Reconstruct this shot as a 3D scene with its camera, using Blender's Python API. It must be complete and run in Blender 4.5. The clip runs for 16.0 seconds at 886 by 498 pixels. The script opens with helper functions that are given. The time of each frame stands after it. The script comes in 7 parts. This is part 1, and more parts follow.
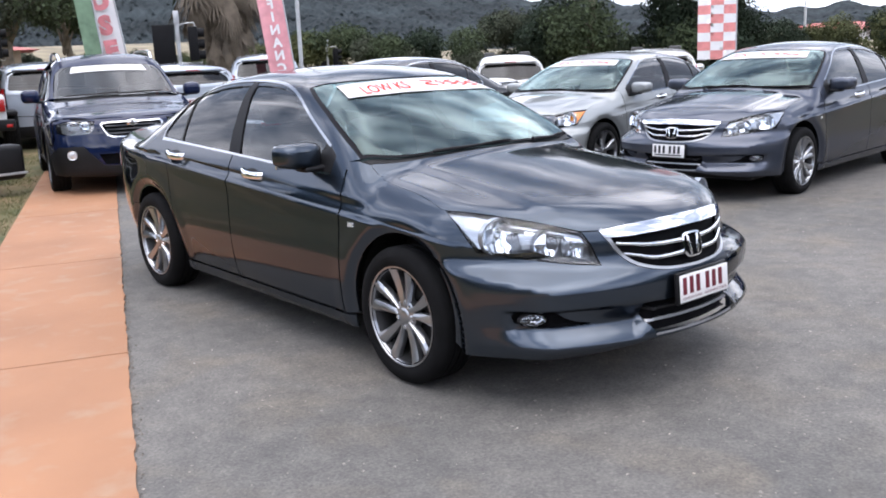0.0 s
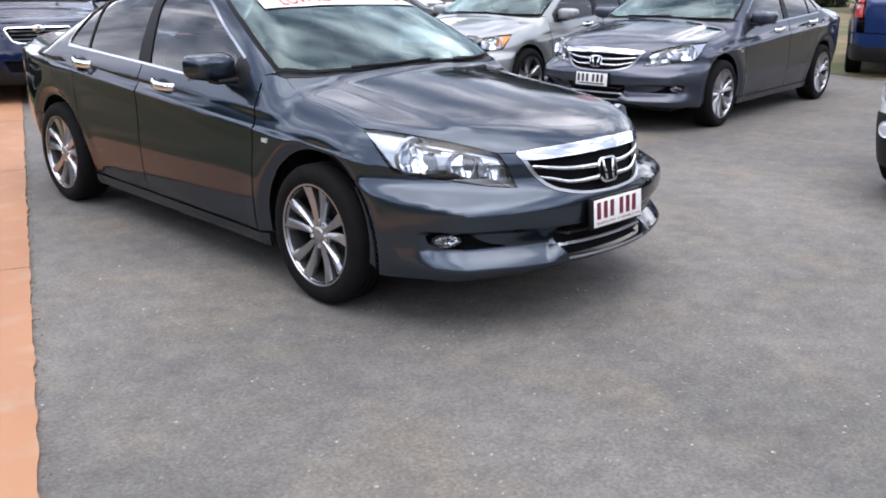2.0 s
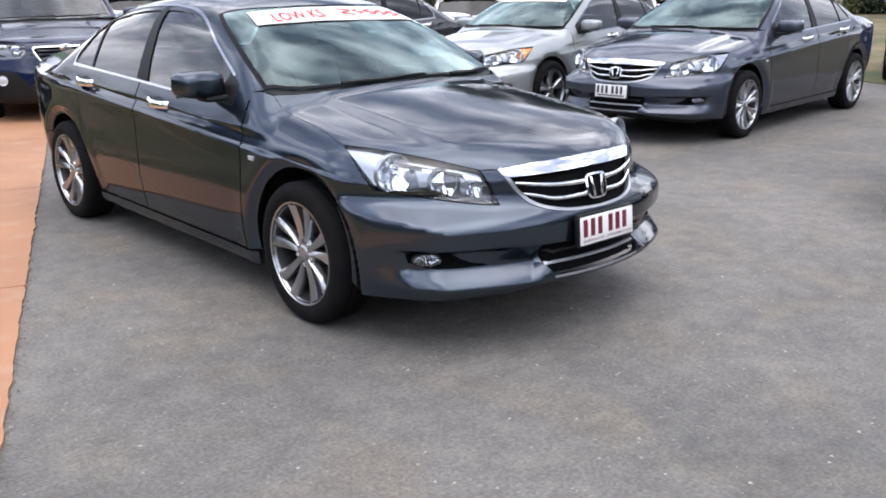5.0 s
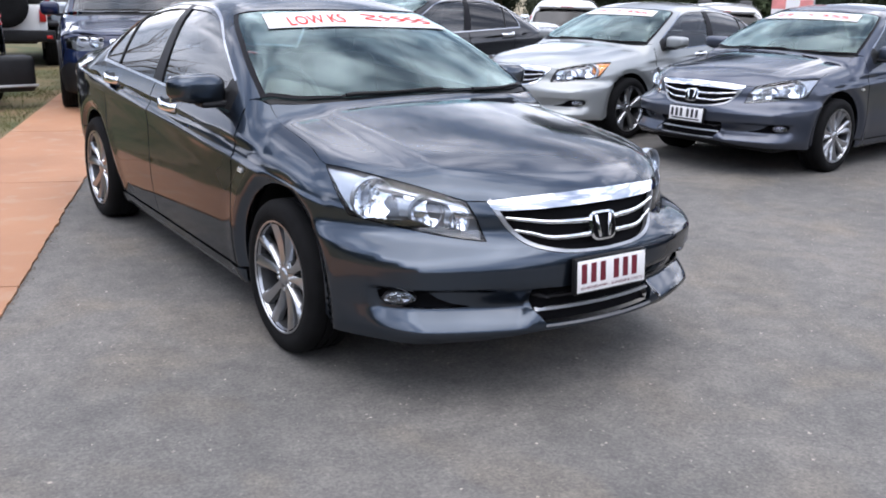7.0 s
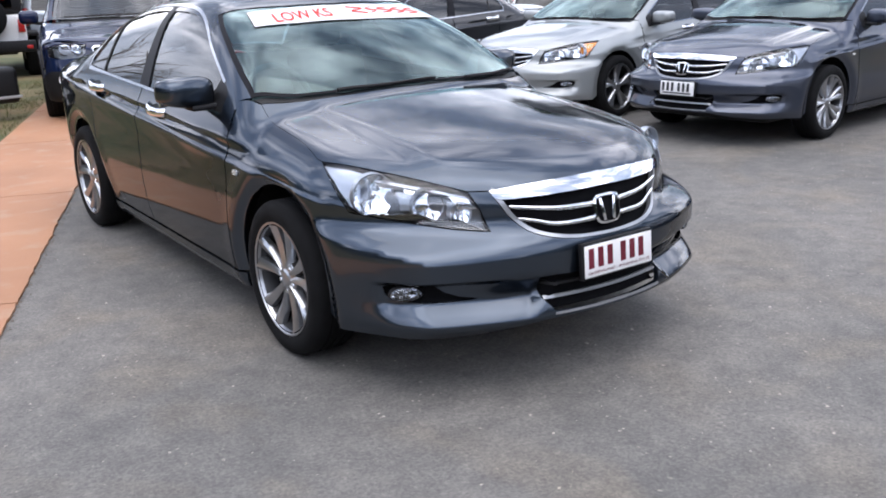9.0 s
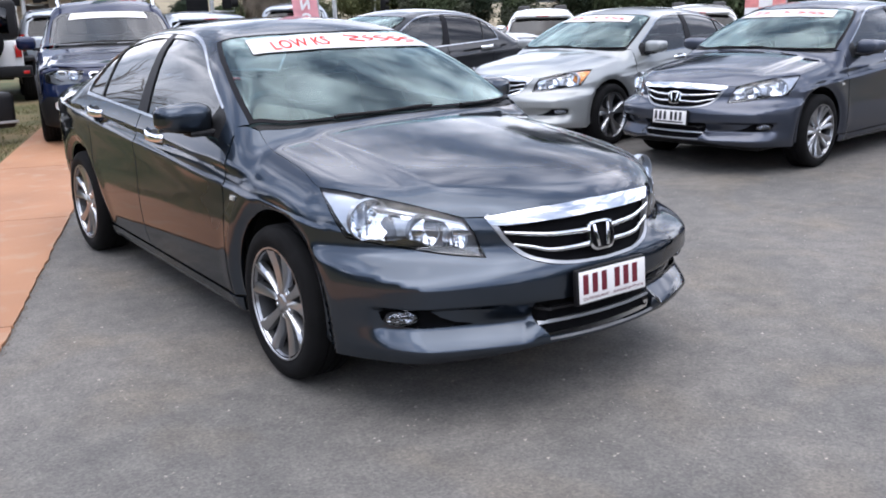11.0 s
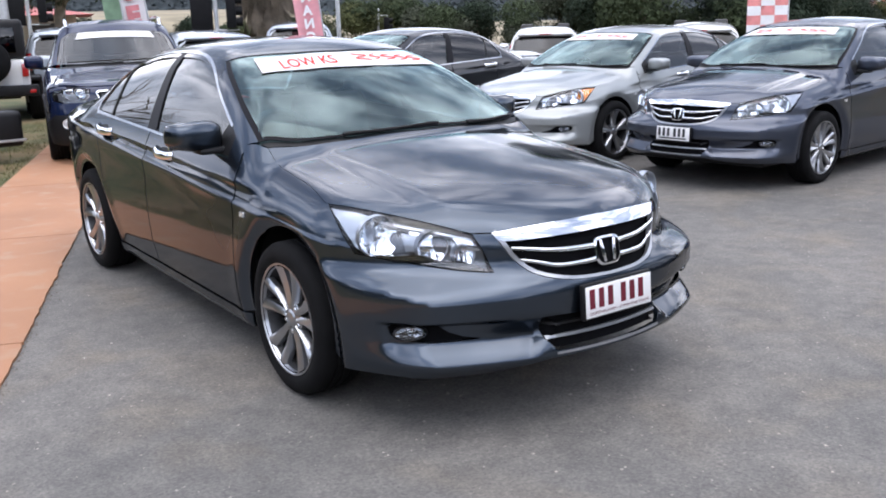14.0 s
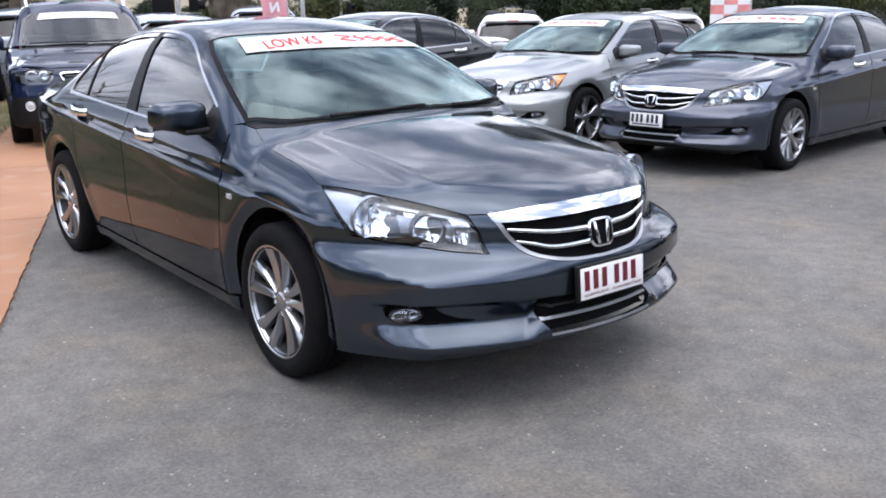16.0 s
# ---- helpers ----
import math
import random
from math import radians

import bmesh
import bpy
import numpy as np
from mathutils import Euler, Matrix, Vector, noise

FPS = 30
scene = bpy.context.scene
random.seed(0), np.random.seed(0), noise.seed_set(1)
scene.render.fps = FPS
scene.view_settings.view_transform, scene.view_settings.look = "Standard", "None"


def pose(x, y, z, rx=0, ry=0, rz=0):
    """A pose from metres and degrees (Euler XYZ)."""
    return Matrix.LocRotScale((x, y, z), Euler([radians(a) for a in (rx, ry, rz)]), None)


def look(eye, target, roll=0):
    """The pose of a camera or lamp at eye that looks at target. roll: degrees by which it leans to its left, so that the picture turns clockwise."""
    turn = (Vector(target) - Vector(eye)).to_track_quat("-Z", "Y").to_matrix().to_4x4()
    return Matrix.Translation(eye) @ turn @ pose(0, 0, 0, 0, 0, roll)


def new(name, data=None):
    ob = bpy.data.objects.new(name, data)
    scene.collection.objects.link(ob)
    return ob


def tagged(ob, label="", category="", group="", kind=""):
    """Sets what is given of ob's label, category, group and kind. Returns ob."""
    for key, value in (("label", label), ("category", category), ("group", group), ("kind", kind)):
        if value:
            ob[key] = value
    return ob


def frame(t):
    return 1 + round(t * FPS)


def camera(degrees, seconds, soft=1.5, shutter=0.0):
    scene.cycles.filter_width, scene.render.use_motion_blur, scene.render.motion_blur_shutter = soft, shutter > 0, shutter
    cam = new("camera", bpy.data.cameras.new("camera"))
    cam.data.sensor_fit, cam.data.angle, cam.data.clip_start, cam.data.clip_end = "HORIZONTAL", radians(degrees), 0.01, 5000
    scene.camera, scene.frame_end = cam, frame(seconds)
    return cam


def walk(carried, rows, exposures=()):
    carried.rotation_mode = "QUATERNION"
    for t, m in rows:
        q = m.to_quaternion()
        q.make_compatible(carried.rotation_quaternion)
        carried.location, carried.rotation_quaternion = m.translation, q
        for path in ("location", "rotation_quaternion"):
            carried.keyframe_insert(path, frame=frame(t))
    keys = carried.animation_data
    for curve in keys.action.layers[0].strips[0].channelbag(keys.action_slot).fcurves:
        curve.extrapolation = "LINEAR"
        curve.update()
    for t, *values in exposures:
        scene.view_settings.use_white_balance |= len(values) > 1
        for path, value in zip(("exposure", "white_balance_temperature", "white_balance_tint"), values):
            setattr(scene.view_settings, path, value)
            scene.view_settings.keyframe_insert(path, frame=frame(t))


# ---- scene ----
cam = camera(51.4, 16.0, 1.85)
PATH = [
    (0, (-3.371, -3.332, 1.535), (-2.125, -1.825, 1.115), -2.4),
    (0.5, (-3.35, -3.334, 1.519), (-2.081, -1.864, 1.039), -0.8),
    (1, (-3.331, -3.338, 1.518), (-2.023, -1.917, 1.0), -1.3),
    (1.5, (-3.326, -3.331, 1.501), (-2.003, -1.932, 0.962), 0.3),
    (2, (-3.319, -3.328, 1.497), (-1.98, -1.96, 0.919), 0.2),
    (2.5, (-3.294, -3.321, 1.48), (-1.975, -1.963, 0.834), -0.6),
    (3, (-3.317, -3.333, 1.508), (-2.02, -1.927, 0.926), -0.9),
    (3.5, (-3.303, -3.331, 1.504), (-2.079, -1.848, 0.952), -1.4),
    (4, (-3.261, -3.352, 1.503), (-2.072, -1.847, 0.936), -2.3),
    (4.5, (-3.193, -3.436, 1.507), (-1.932, -1.983, 0.961), -1.3),
    (4.7, (-3.148, -3.445, 1.503), (-1.868, -2.01, 0.95), -1.0),
    (6.8, (-2.468, -3.411, 1.491), (-1.347, -1.847, 0.947), 2.1),
    (7, (-2.439, -3.417, 1.504), (-1.337, -1.838, 0.964), 1.4),
    (7.5, (-2.442, -3.379, 1.515), (-1.361, -1.77, 1.02), -0.9),
    (8, (-2.46, -3.361, 1.515), (-1.378, -1.758, 1.006), -0.0),
    (8.5, (-2.465, -3.362, 1.514), (-1.381, -1.763, 0.996), -0.2),
    (9, (-2.437, -3.35, 1.51), (-1.329, -1.785, 0.943), -1.8),
    (9.5, (-2.448, -3.358, 1.514), (-1.324, -1.789, 0.991), -1.8),
    (9.7, (-2.454, -3.366, 1.517), (-1.326, -1.795, 1.008), -1.8),
    (11.8, (-2.473, -3.374, 1.515), (-1.348, -1.802, 1.002), -1.2),
    (12, (-2.481, -3.385, 1.515), (-1.369, -1.8, 1.014), -1.5),
    (12.5, (-2.487, -3.383, 1.519), (-1.373, -1.797, 1.026), -1.9),
    (13, (-2.495, -3.389, 1.514), (-1.38, -1.802, 1.028), -1.7),
    (13.5, (-2.498, -3.393, 1.515), (-1.38, -1.806, 1.032), -1.7),
    (14, (-2.501, -3.391, 1.52), (-1.37, -1.812, 1.044), -1.6),
    (14.5, (-2.536, -3.349, 1.51), (-1.41, -1.77, 1.022), -1.6),
    (15, (-2.58, -3.318, 1.498), (-1.466, -1.744, 0.966), -0.1),
    (15.5, (-2.592, -3.291, 1.484), (-1.445, -1.752, 0.921), 0.4),
    (16, (-2.6, -3.304, 1.497), (-1.404, -1.782, 0.993), -0.9),
]
walk(cam, [(t, look(eye, target, roll)) for t, eye, target, roll in PATH],
     [(0, 0.36, 6550, 13), (4.0, 0.38, 6750, 13), (4.7, 0.38, 6700, 13), (6.8, 0.30, 6450, 13), (16, 0.30, 6450, 13)])

# ---- light ----
SUN_EL, SUN_AZ = 77.0, 212.0
world = bpy.data.worlds.new("sky")
scene.world = world
world.use_nodes = True
wt = world.node_tree
wt.nodes.clear()
w_out = wt.nodes.new("ShaderNodeOutputWorld")
w_bg = wt.nodes.new("ShaderNodeBackground")
w_sky = wt.nodes.new("ShaderNodeTexSky")
w_sky.sky_type, w_sky.sun_disc = "NISHITA", False
w_sky.sun_elevation, w_sky.sun_rotation = radians(SUN_EL), radians(SUN_AZ)
w_sky.air_density, w_sky.dust_density = 1.0, 1.5
w_co = wt.nodes.new("ShaderNodeTexCoord")
w_map = wt.nodes.new("ShaderNodeMapping")
w_map.inputs["Scale"].default_value = (1.0, 1.0, 1.7)
w_noise = wt.nodes.new("ShaderNodeTexNoise")
w_noise.inputs["Scale"].default_value, w_noise.inputs["Detail"].default_value = 3.0, 9.0
w_noise.inputs["Roughness"].default_value, w_noise.inputs["Distortion"].default_value = 0.6, 0.5
w_ramp = wt.nodes.new("ShaderNodeValToRGB")
w_ramp.color_ramp.elements[0].position, w_ramp.color_ramp.elements[1].position = 0.43, 0.60
w_ramp.color_ramp.elements[0].color = (0.16, 0.16, 0.16, 1)
w_cloud = wt.nodes.new("ShaderNodeTexNoise")
w_cloud.inputs["Scale"].default_value, w_cloud.inputs["Detail"].default_value = 4.5, 8.0
w_tone = wt.nodes.new("ShaderNodeValToRGB")
w_tone.color_ramp.elements[0].position, w_tone.color_ramp.elements[0].color = 0.35, (8.4, 9.7, 12.2, 1)
w_tone.color_ramp.elements[1].position, w_tone.color_ramp.elements[1].color = 0.68, (26.0, 26.6, 29.0, 1)
# clouds glow more towards the sun
w_dot, w_glow, w_scale = wt.nodes.new("ShaderNodeVectorMath"), wt.nodes.new("ShaderNodeMapRange"), wt.nodes.new("ShaderNodeVectorMath")
w_dot.operation, w_scale.operation = "DOT_PRODUCT", "SCALE"
w_dot.inputs[1].default_value = (math.sin(radians(SUN_AZ)) * math.cos(radians(SUN_EL)), math.cos(radians(SUN_AZ)) * math.cos(radians(SUN_EL)), math.sin(radians(SUN_EL)))
w_glow.inputs["From Min"].default_value, w_glow.inputs["From Max"].default_value = -0.3, 1.0
w_glow.inputs["To Min"].default_value, w_glow.inputs["To Max"].default_value = 1.0, 1.06
wt.links.new(w_co.outputs["Generated"], w_dot.inputs[0])
wt.links.new(w_dot.outputs["Value"], w_glow.inputs["Value"])
wt.links.new(w_glow.outputs["Result"], w_scale.inputs["Scale"])
wt.links.new(w_tone.outputs["Color"], w_scale.inputs[0])
w_mix = wt.nodes.new("ShaderNodeMix")
w_mix.data_type = "RGBA"
wt.links.new(w_co.outputs["Generated"], w_map.inputs["Vector"])
wt.links.new(w_map.outputs["Vector"], w_noise.inputs["Vector"])
wt.links.new(w_map.outputs["Vector"], w_cloud.inputs["Vector"])
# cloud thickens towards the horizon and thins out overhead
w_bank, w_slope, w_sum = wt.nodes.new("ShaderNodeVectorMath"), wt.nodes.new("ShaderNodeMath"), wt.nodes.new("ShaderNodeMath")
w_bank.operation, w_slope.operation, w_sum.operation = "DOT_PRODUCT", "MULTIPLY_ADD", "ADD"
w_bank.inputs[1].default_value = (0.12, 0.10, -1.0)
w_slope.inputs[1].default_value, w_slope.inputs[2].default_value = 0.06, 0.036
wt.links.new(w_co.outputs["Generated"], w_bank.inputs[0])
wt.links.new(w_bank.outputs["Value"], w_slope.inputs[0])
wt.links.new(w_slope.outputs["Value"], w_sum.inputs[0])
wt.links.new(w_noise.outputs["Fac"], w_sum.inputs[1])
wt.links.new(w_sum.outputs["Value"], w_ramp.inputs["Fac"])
wt.links.new(w_cloud.outputs["Fac"], w_tone.inputs["Fac"])
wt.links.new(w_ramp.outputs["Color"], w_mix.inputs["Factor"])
wt.links.new(w_sky.outputs["Color"], w_mix.inputs[6])
wt.links.new(w_scale.outputs["Vector"], w_mix.inputs[7])
wt.links.new(w_mix.outputs[2], w_bg.inputs["Color"])
wt.links.new(w_bg.outputs["Background"], w_out.inputs["Surface"])
w_bg.inputs["Strength"].default_value = 0.14

sun = new("sun", bpy.data.lights.new("sun", "SUN"))
sun.data.energy, sun.data.angle, sun.data.color = 1.7, radians(66), (1.0, 0.98, 0.95)
sun.matrix_world = look((0, 0, 30), (0, 0, 0)) if SUN_EL > 89 else look(
    (30 * math.sin(radians(SUN_AZ)) * math.cos(radians(SUN_EL)), 30 * math.cos(radians(SUN_AZ)) * math.cos(radians(SUN_EL)), 30 * math.sin(radians(SUN_EL))), (0, 0, 0))

# ---- materials ----
def links(m):
    t = m.node_tree
    return t, t.nodes, t.links


def plain(name, color, rough=0.5, metal=0.0, coat=0.0, vary=0.12, size=6.0, bump=0.0, bump_size=200.0, spec=0.5, alpha=1.0):
    """A surface with mottling at two sizes, and a fine relief."""
    m = bpy.data.materials.new(name)
    m.use_nodes = True
    t, n, l = links(m)
    b = n["Principled BSDF"]
    b.inputs["Roughness"].default_value, b.inputs["Metallic"].default_value = rough, metal
    b.inputs["Coat Weight"].default_value, b.inputs["Coat Roughness"].default_value = coat, 0.03
    b.inputs["Specular IOR Level"].default_value = spec
    co = n.new("ShaderNodeTexCoord")
    big = n.new("ShaderNodeTexNoise")
    big.inputs["Scale"].default_value, big.inputs["Detail"].default_value = size, 6
    ramp = n.new("ShaderNodeMapRange")
    ramp.inputs["From Min"].default_value, ramp.inputs["From Max"].default_value = 0.3, 0.7
    ramp.inputs["To Min"].default_value, ramp.inputs["To Max"].default_value = 1 - vary, 1 + vary
    mul = n.new("ShaderNodeVectorMath")
    mul.operation = "SCALE"
    mul.inputs[0].default_value = color
    l.new(co.outputs["Object"], big.inputs["Vector"])
    l.new(big.outputs["Fac"], ramp.inputs["Value"])
    l.new(ramp.outputs["Result"], mul.inputs["Scale"])
    l.new(mul.outputs["Vector"], b.inputs["Base Color"])
    if bump:
        fine = n.new("ShaderNodeTexNoise")
        fine.inputs["Scale"].default_value, fine.inputs["Detail"].default_value = bump_size, 3
        bn = n.new("ShaderNodeBump")
        bn.inputs["Strength"].default_value, bn.inputs["Distance"].default_value = bump, 0.002
        l.new(co.outputs["Object"], fine.inputs["Vector"])
        l.new(fine.outputs["Fac"], bn.inputs["Height"])
        l.new(bn.outputs["Normal"], b.inputs["Normal"])
    return m


def paint(name, color, metal=0.8, rough=0.42):
    """Car paint: a metallic coat with fine flakes under clear lacquer, and a trace of dust."""
    m = plain(name, color, rough, metal, 1.0, 0.04, 2.0, spec=0.2)
    t, n, l = links(m)
    b = n["Principled BSDF"]
    b.inputs["Specular Tint"].default_value = (0.15, 0.16, 0.18, 1)
    b.inputs["Coat IOR"].default_value = 1.45
    co = n.new("ShaderNodeTexCoord")
    dust = n.new("ShaderNodeTexNoise")
    dust.inputs["Scale"].default_value, dust.inputs["Detail"].default_value = 9, 8
    r = n.new("ShaderNodeMapRange")
    r.inputs["From Min"].default_value, r.inputs["From Max"].default_value = 0.35, 0.75
    r.inputs["To Min"].default_value, r.inputs["To Max"].default_value = 0.04, 0.11
    l.new(co.outputs["Object"], dust.inputs["Vector"])
    l.new(dust.outputs["Fac"], r.inputs["Value"])
    l.new(r.outputs["Result"], b.inputs["Coat Roughness"])
    return m


def glass(name, tint, gloss=0.0, film=(1.0, 1.0, 1.0)):
    """A tinted pane: light passes tinted, and the surface mirrors by its angle."""
    m = bpy.data.materials.new(name)
    m.use_nodes = True
    t, n, l = links(m)
    n.remove(n["Principled BSDF"])
    tr = n.new("ShaderNodeBsdfTransparent")
    tr.inputs["Color"].default_value = (*tint, 1)
    gl = n.new("ShaderNodeBsdfGlossy")
    gl.inputs["Roughness"].default_value, gl.inputs["Color"].default_value = 0.015, (*film, 1)
    fr = n.new("ShaderNodeLayerWeight")
    fr.inputs["Blend"].default_value = 0.5
    pw, fac = n.new("ShaderNodeMath"), n.new("ShaderNodeMapRange")
    pw.operation = "POWER"
    pw.inputs[1].default_value = 5.0
    fac.inputs["To Min"].default_value, fac.inputs["To Max"].default_value = 0.05 + gloss, 1.0
    l.new(fr.outputs["Facing"], pw.inputs[0])
    l.new(pw.outputs["Value"], fac.inputs["Value"])
    mx = n.new("ShaderNodeMixShader")
    l.new(fac.outputs["Result"], mx.inputs["Fac"])
    l.new(tr.outputs["BSDF"], mx.inputs[1])
    l.new(gl.outputs["BSDF"], mx.inputs[2])
    l.new(mx.outputs["Shader"], n["Material Output"].inputs["Surface"])
    return m


GREY = paint("grey_metallic_paint", (0.045, 0.0595, 0.081), 0.96, 0.31)
GREY_B = paint("grey_metallic_paint_lighter", (0.068, 0.078, 0.104), 0.85, 0.40)
SILVER = paint("silver_paint", (0.32, 0.335, 0.335), 0.5, 0.4)
BLACK_PAINT = paint("black_paint", (0.010, 0.011, 0.014), 0.2)
NAVY = paint("dark_blue_paint", (0.004, 0.010, 0.040), 0.3)
BLUE = paint("blue_paint", (0.012, 0.030, 0.10), 0.4)
ICE = paint("silver_blue_paint", (0.38, 0.42, 0.47), 0.5)
WHITE_PAINT = paint("white_paint", (0.66, 0.66, 0.65), 0.0, 0.4)
CHROME = plain("chrome", (0.82, 0.83, 0.85), 0.06, 1.0, 0, 0.02)
TRIM_CHROME = plain("satin_window_chrome", (0.38, 0.39, 0.41), 0.16, 1.0, 0, 0.03)
ALLOY = plain("alloy_wheel_metal", (0.40, 0.41, 0.43), 0.28, 0.95, 0.4, 0.05)
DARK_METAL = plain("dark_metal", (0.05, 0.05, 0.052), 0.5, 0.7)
RUBBER = plain("tyre_rubber", (0.006, 0.006, 0.0065), 0.85, 0, 0, 0.3, 9, 0.4, 260, spec=0.15)
TRIM = plain("black_plastic_trim", (0.006, 0.006, 0.007), 0.55, 0, 0, 0.2, 12, 0.2, 400, spec=0.3)
GLOSS_BLACK = plain("gloss_black", (0.01, 0.01, 0.011), 0.12, 0, 0.5, 0.1)
PILLAR = plain("pillar_film", (0.010, 0.010, 0.012), 0.45, 0, 0, 0.1, spec=0.06)
GRILLE = plain("grille_black", (0.005, 0.005, 0.006), 0.9, spec=0.1)
INSIDE = plain("dark_cabin_plastic", (0.03, 0.03, 0.031), 0.7, 0, 0, 0.2, 8, 0.3, 300)
SEAT = plain("charcoal_leather", (0.035, 0.034, 0.034), 0.5, 0, 0, 0.15, 10, 0.4, 160)
REFLECTOR = plain("lamp_reflector", (0.80, 0.85, 0.92), 0.18, 1.0, 0, 0.06)
LAMP_GREY = plain("lamp_bezel_grey", (0.33, 0.34, 0.36), 0.3, 0.6)
LAMP_DARK = plain("lamp_bezel_dark", (0.17, 0.18, 0.20), 0.28, 0.6)
LAMP_MIRROR = plain("fog_lamp_mirror", (0.40, 0.41, 0.43), 0.08, 1.0)
BRIGHT = plain("bright_lamp_plastic", (0.40, 0.43, 0.48), 0.28, 0.7)
AMBER = plain("amber_lens", (0.75, 0.24, 0.03), 0.15, 0, 0.6)
RED_LENS = plain("red_tail_lamp_lens", (0.35, 0.015, 0.015), 0.12, 0, 0.8)
WHITE_LENS = plain("clear_lamp_lens", (0.62, 0.63, 0.65), 0.14, 0.35, 0.8)
PLATE = plain("number_plate_white", (0.78, 0.77, 0.76), 0.35, 0, 0, 0.04)
MAROON = plain("maroon_plate_paint", (0.13, 0.008, 0.02), 0.4)
PLATE_BLACK = plain("black_plate_paint", (0.03, 0.03, 0.035), 0.4)
BANNER = plain("white_banner_paper", (0.64, 0.625, 0.62), 0.7, 0, 0, 0.04, 14)
RED_INK = plain("red_marker_ink", (0.60, 0.03, 0.02), 0.7, 0, 0, 0.2, 30, spec=0.2)
SCREEN = glass("windscreen_glass", (0.52, 0.80, 0.80), 0.04, (0.80, 1.0, 0.99))
TINT = glass("tinted_window_glass", (0.20, 0.225, 0.235), 0.03)
PRIVACY = glass("dark_window_glass", (0.05, 0.055, 0.06), 0.0)
WAGON_SCREEN = glass("grey_windscreen_glass", (0.34, 0.38, 0.39), 0.01)
LENS = glass("clear_lens", (0.97, 0.98, 0.99))

LEAF_A = plain("leaf_green", (0.050, 0.066, 0.034), 0.8, 0, 0, 0.35, 1.3, spec=0.15)
LEAF_B = plain("leaf_dark_green", (0.026, 0.038, 0.024), 0.8, 0, 0, 0.35, 1.1, spec=0.15)
LEAF_C = plain("leaf_yellow_green", (0.082, 0.090, 0.040), 0.8, 0, 0, 0.35, 1.5, spec=0.15)
LEAF_D = plain("leaf_grey_green", (0.058, 0.066, 0.044), 0.8, 0, 0, 0.35, 1.2, spec=0.15)
FOREST = plain("far_forest", (0.026, 0.033, 0.036), 0.95, 0, 0, 0.5, 0.05, spec=0.1)
BARK = plain("bark", (0.16, 0.13, 0.10), 0.9, 0, 0, 0.35, 5, 0.8, 40)
DEAD_FROND = plain("dead_palm_frond", (0.11, 0.088, 0.066), 0.85, 0, 0, 0.35, 4)
GRASS_LEAF = plain("grass_blades", (0.13, 0.125, 0.05), 0.8, 0, 0, 0.45, 2.2)
GALV = plain("galvanised_steel", (0.45, 0.46, 0.47), 0.5, 0.6, 0, 0.12, 8)
WHITE_CLOTH = plain("white_flag_cloth", (0.78, 0.77, 0.78), 0.8, 0, 0, 0.06, 5)
FADED_RED = plain("faded_red_print", (0.62, 0.22, 0.24), 0.8, 0, 0, 0.2, 6)
GREEN_CLOTH = plain("green_flag_cloth", (0.16, 0.25, 0.16), 0.8, 0, 0, 0.25, 6)
PINK_CLOTH = plain("pink_flag_cloth", (0.72, 0.33, 0.36), 0.8, 0, 0, 0.12, 5)
RED_CLOTH = plain("red_flag_cloth", (0.68, 0.16, 0.14), 0.8, 0, 0, 0.15, 6)
CHEQUER_CLOTH = plain("chequer_pink_cloth", (0.70, 0.26, 0.25), 0.8, 0, 0, 0.15, 6)
RED_ROOF = plain("red_metal_roof", (0.42, 0.07, 0.05), 0.5, 0, 0, 0.15, 1)
CREAM = plain("cream_wall", (0.5, 0.43, 0.34), 0.85, 0, 0, 0.12, 1)
OPENING_SHADE = plain("opening_shade_colour", (0.05, 0.045, 0.04), 0.8)
SIGNAL_BLACK = plain("signal_black", (0.008, 0.008, 0.009), 0.6, spec=0.12)

def smax(a, b, k):
    h = np.maximum(k - np.abs(a - b), 0) / k
    return np.maximum(a, b) + h * h * k * 0.25


def smin(a, b, k):
    return -smax(-a, -b, k)


def step(a, b, v):
    t = np.clip((v - a) / (b - a), 0, 1)
    return t * t * (3 - 2 * t)


def curve(*pairs):
    """A smooth line through pairs of (at, value)."""
    xs, ys = np.array(pairs, float).T
    d = np.gradient(ys, xs)

    def f(v):
        v = np.clip(v, xs[0], xs[-1])
        i = np.clip(np.searchsorted(xs, v, side="right") - 1, 0, len(xs) - 2)
        h = xs[i + 1] - xs[i]
        t = (v - xs[i]) / h
        return ((2 * t**3 - 3 * t**2 + 1) * ys[i] + (t**3 - 2 * t**2 + t) * h * d[i] + (3 * t**2 - 2 * t**3) * ys[i + 1] + (t**3 - t**2) * h * d[i + 1])

    return f


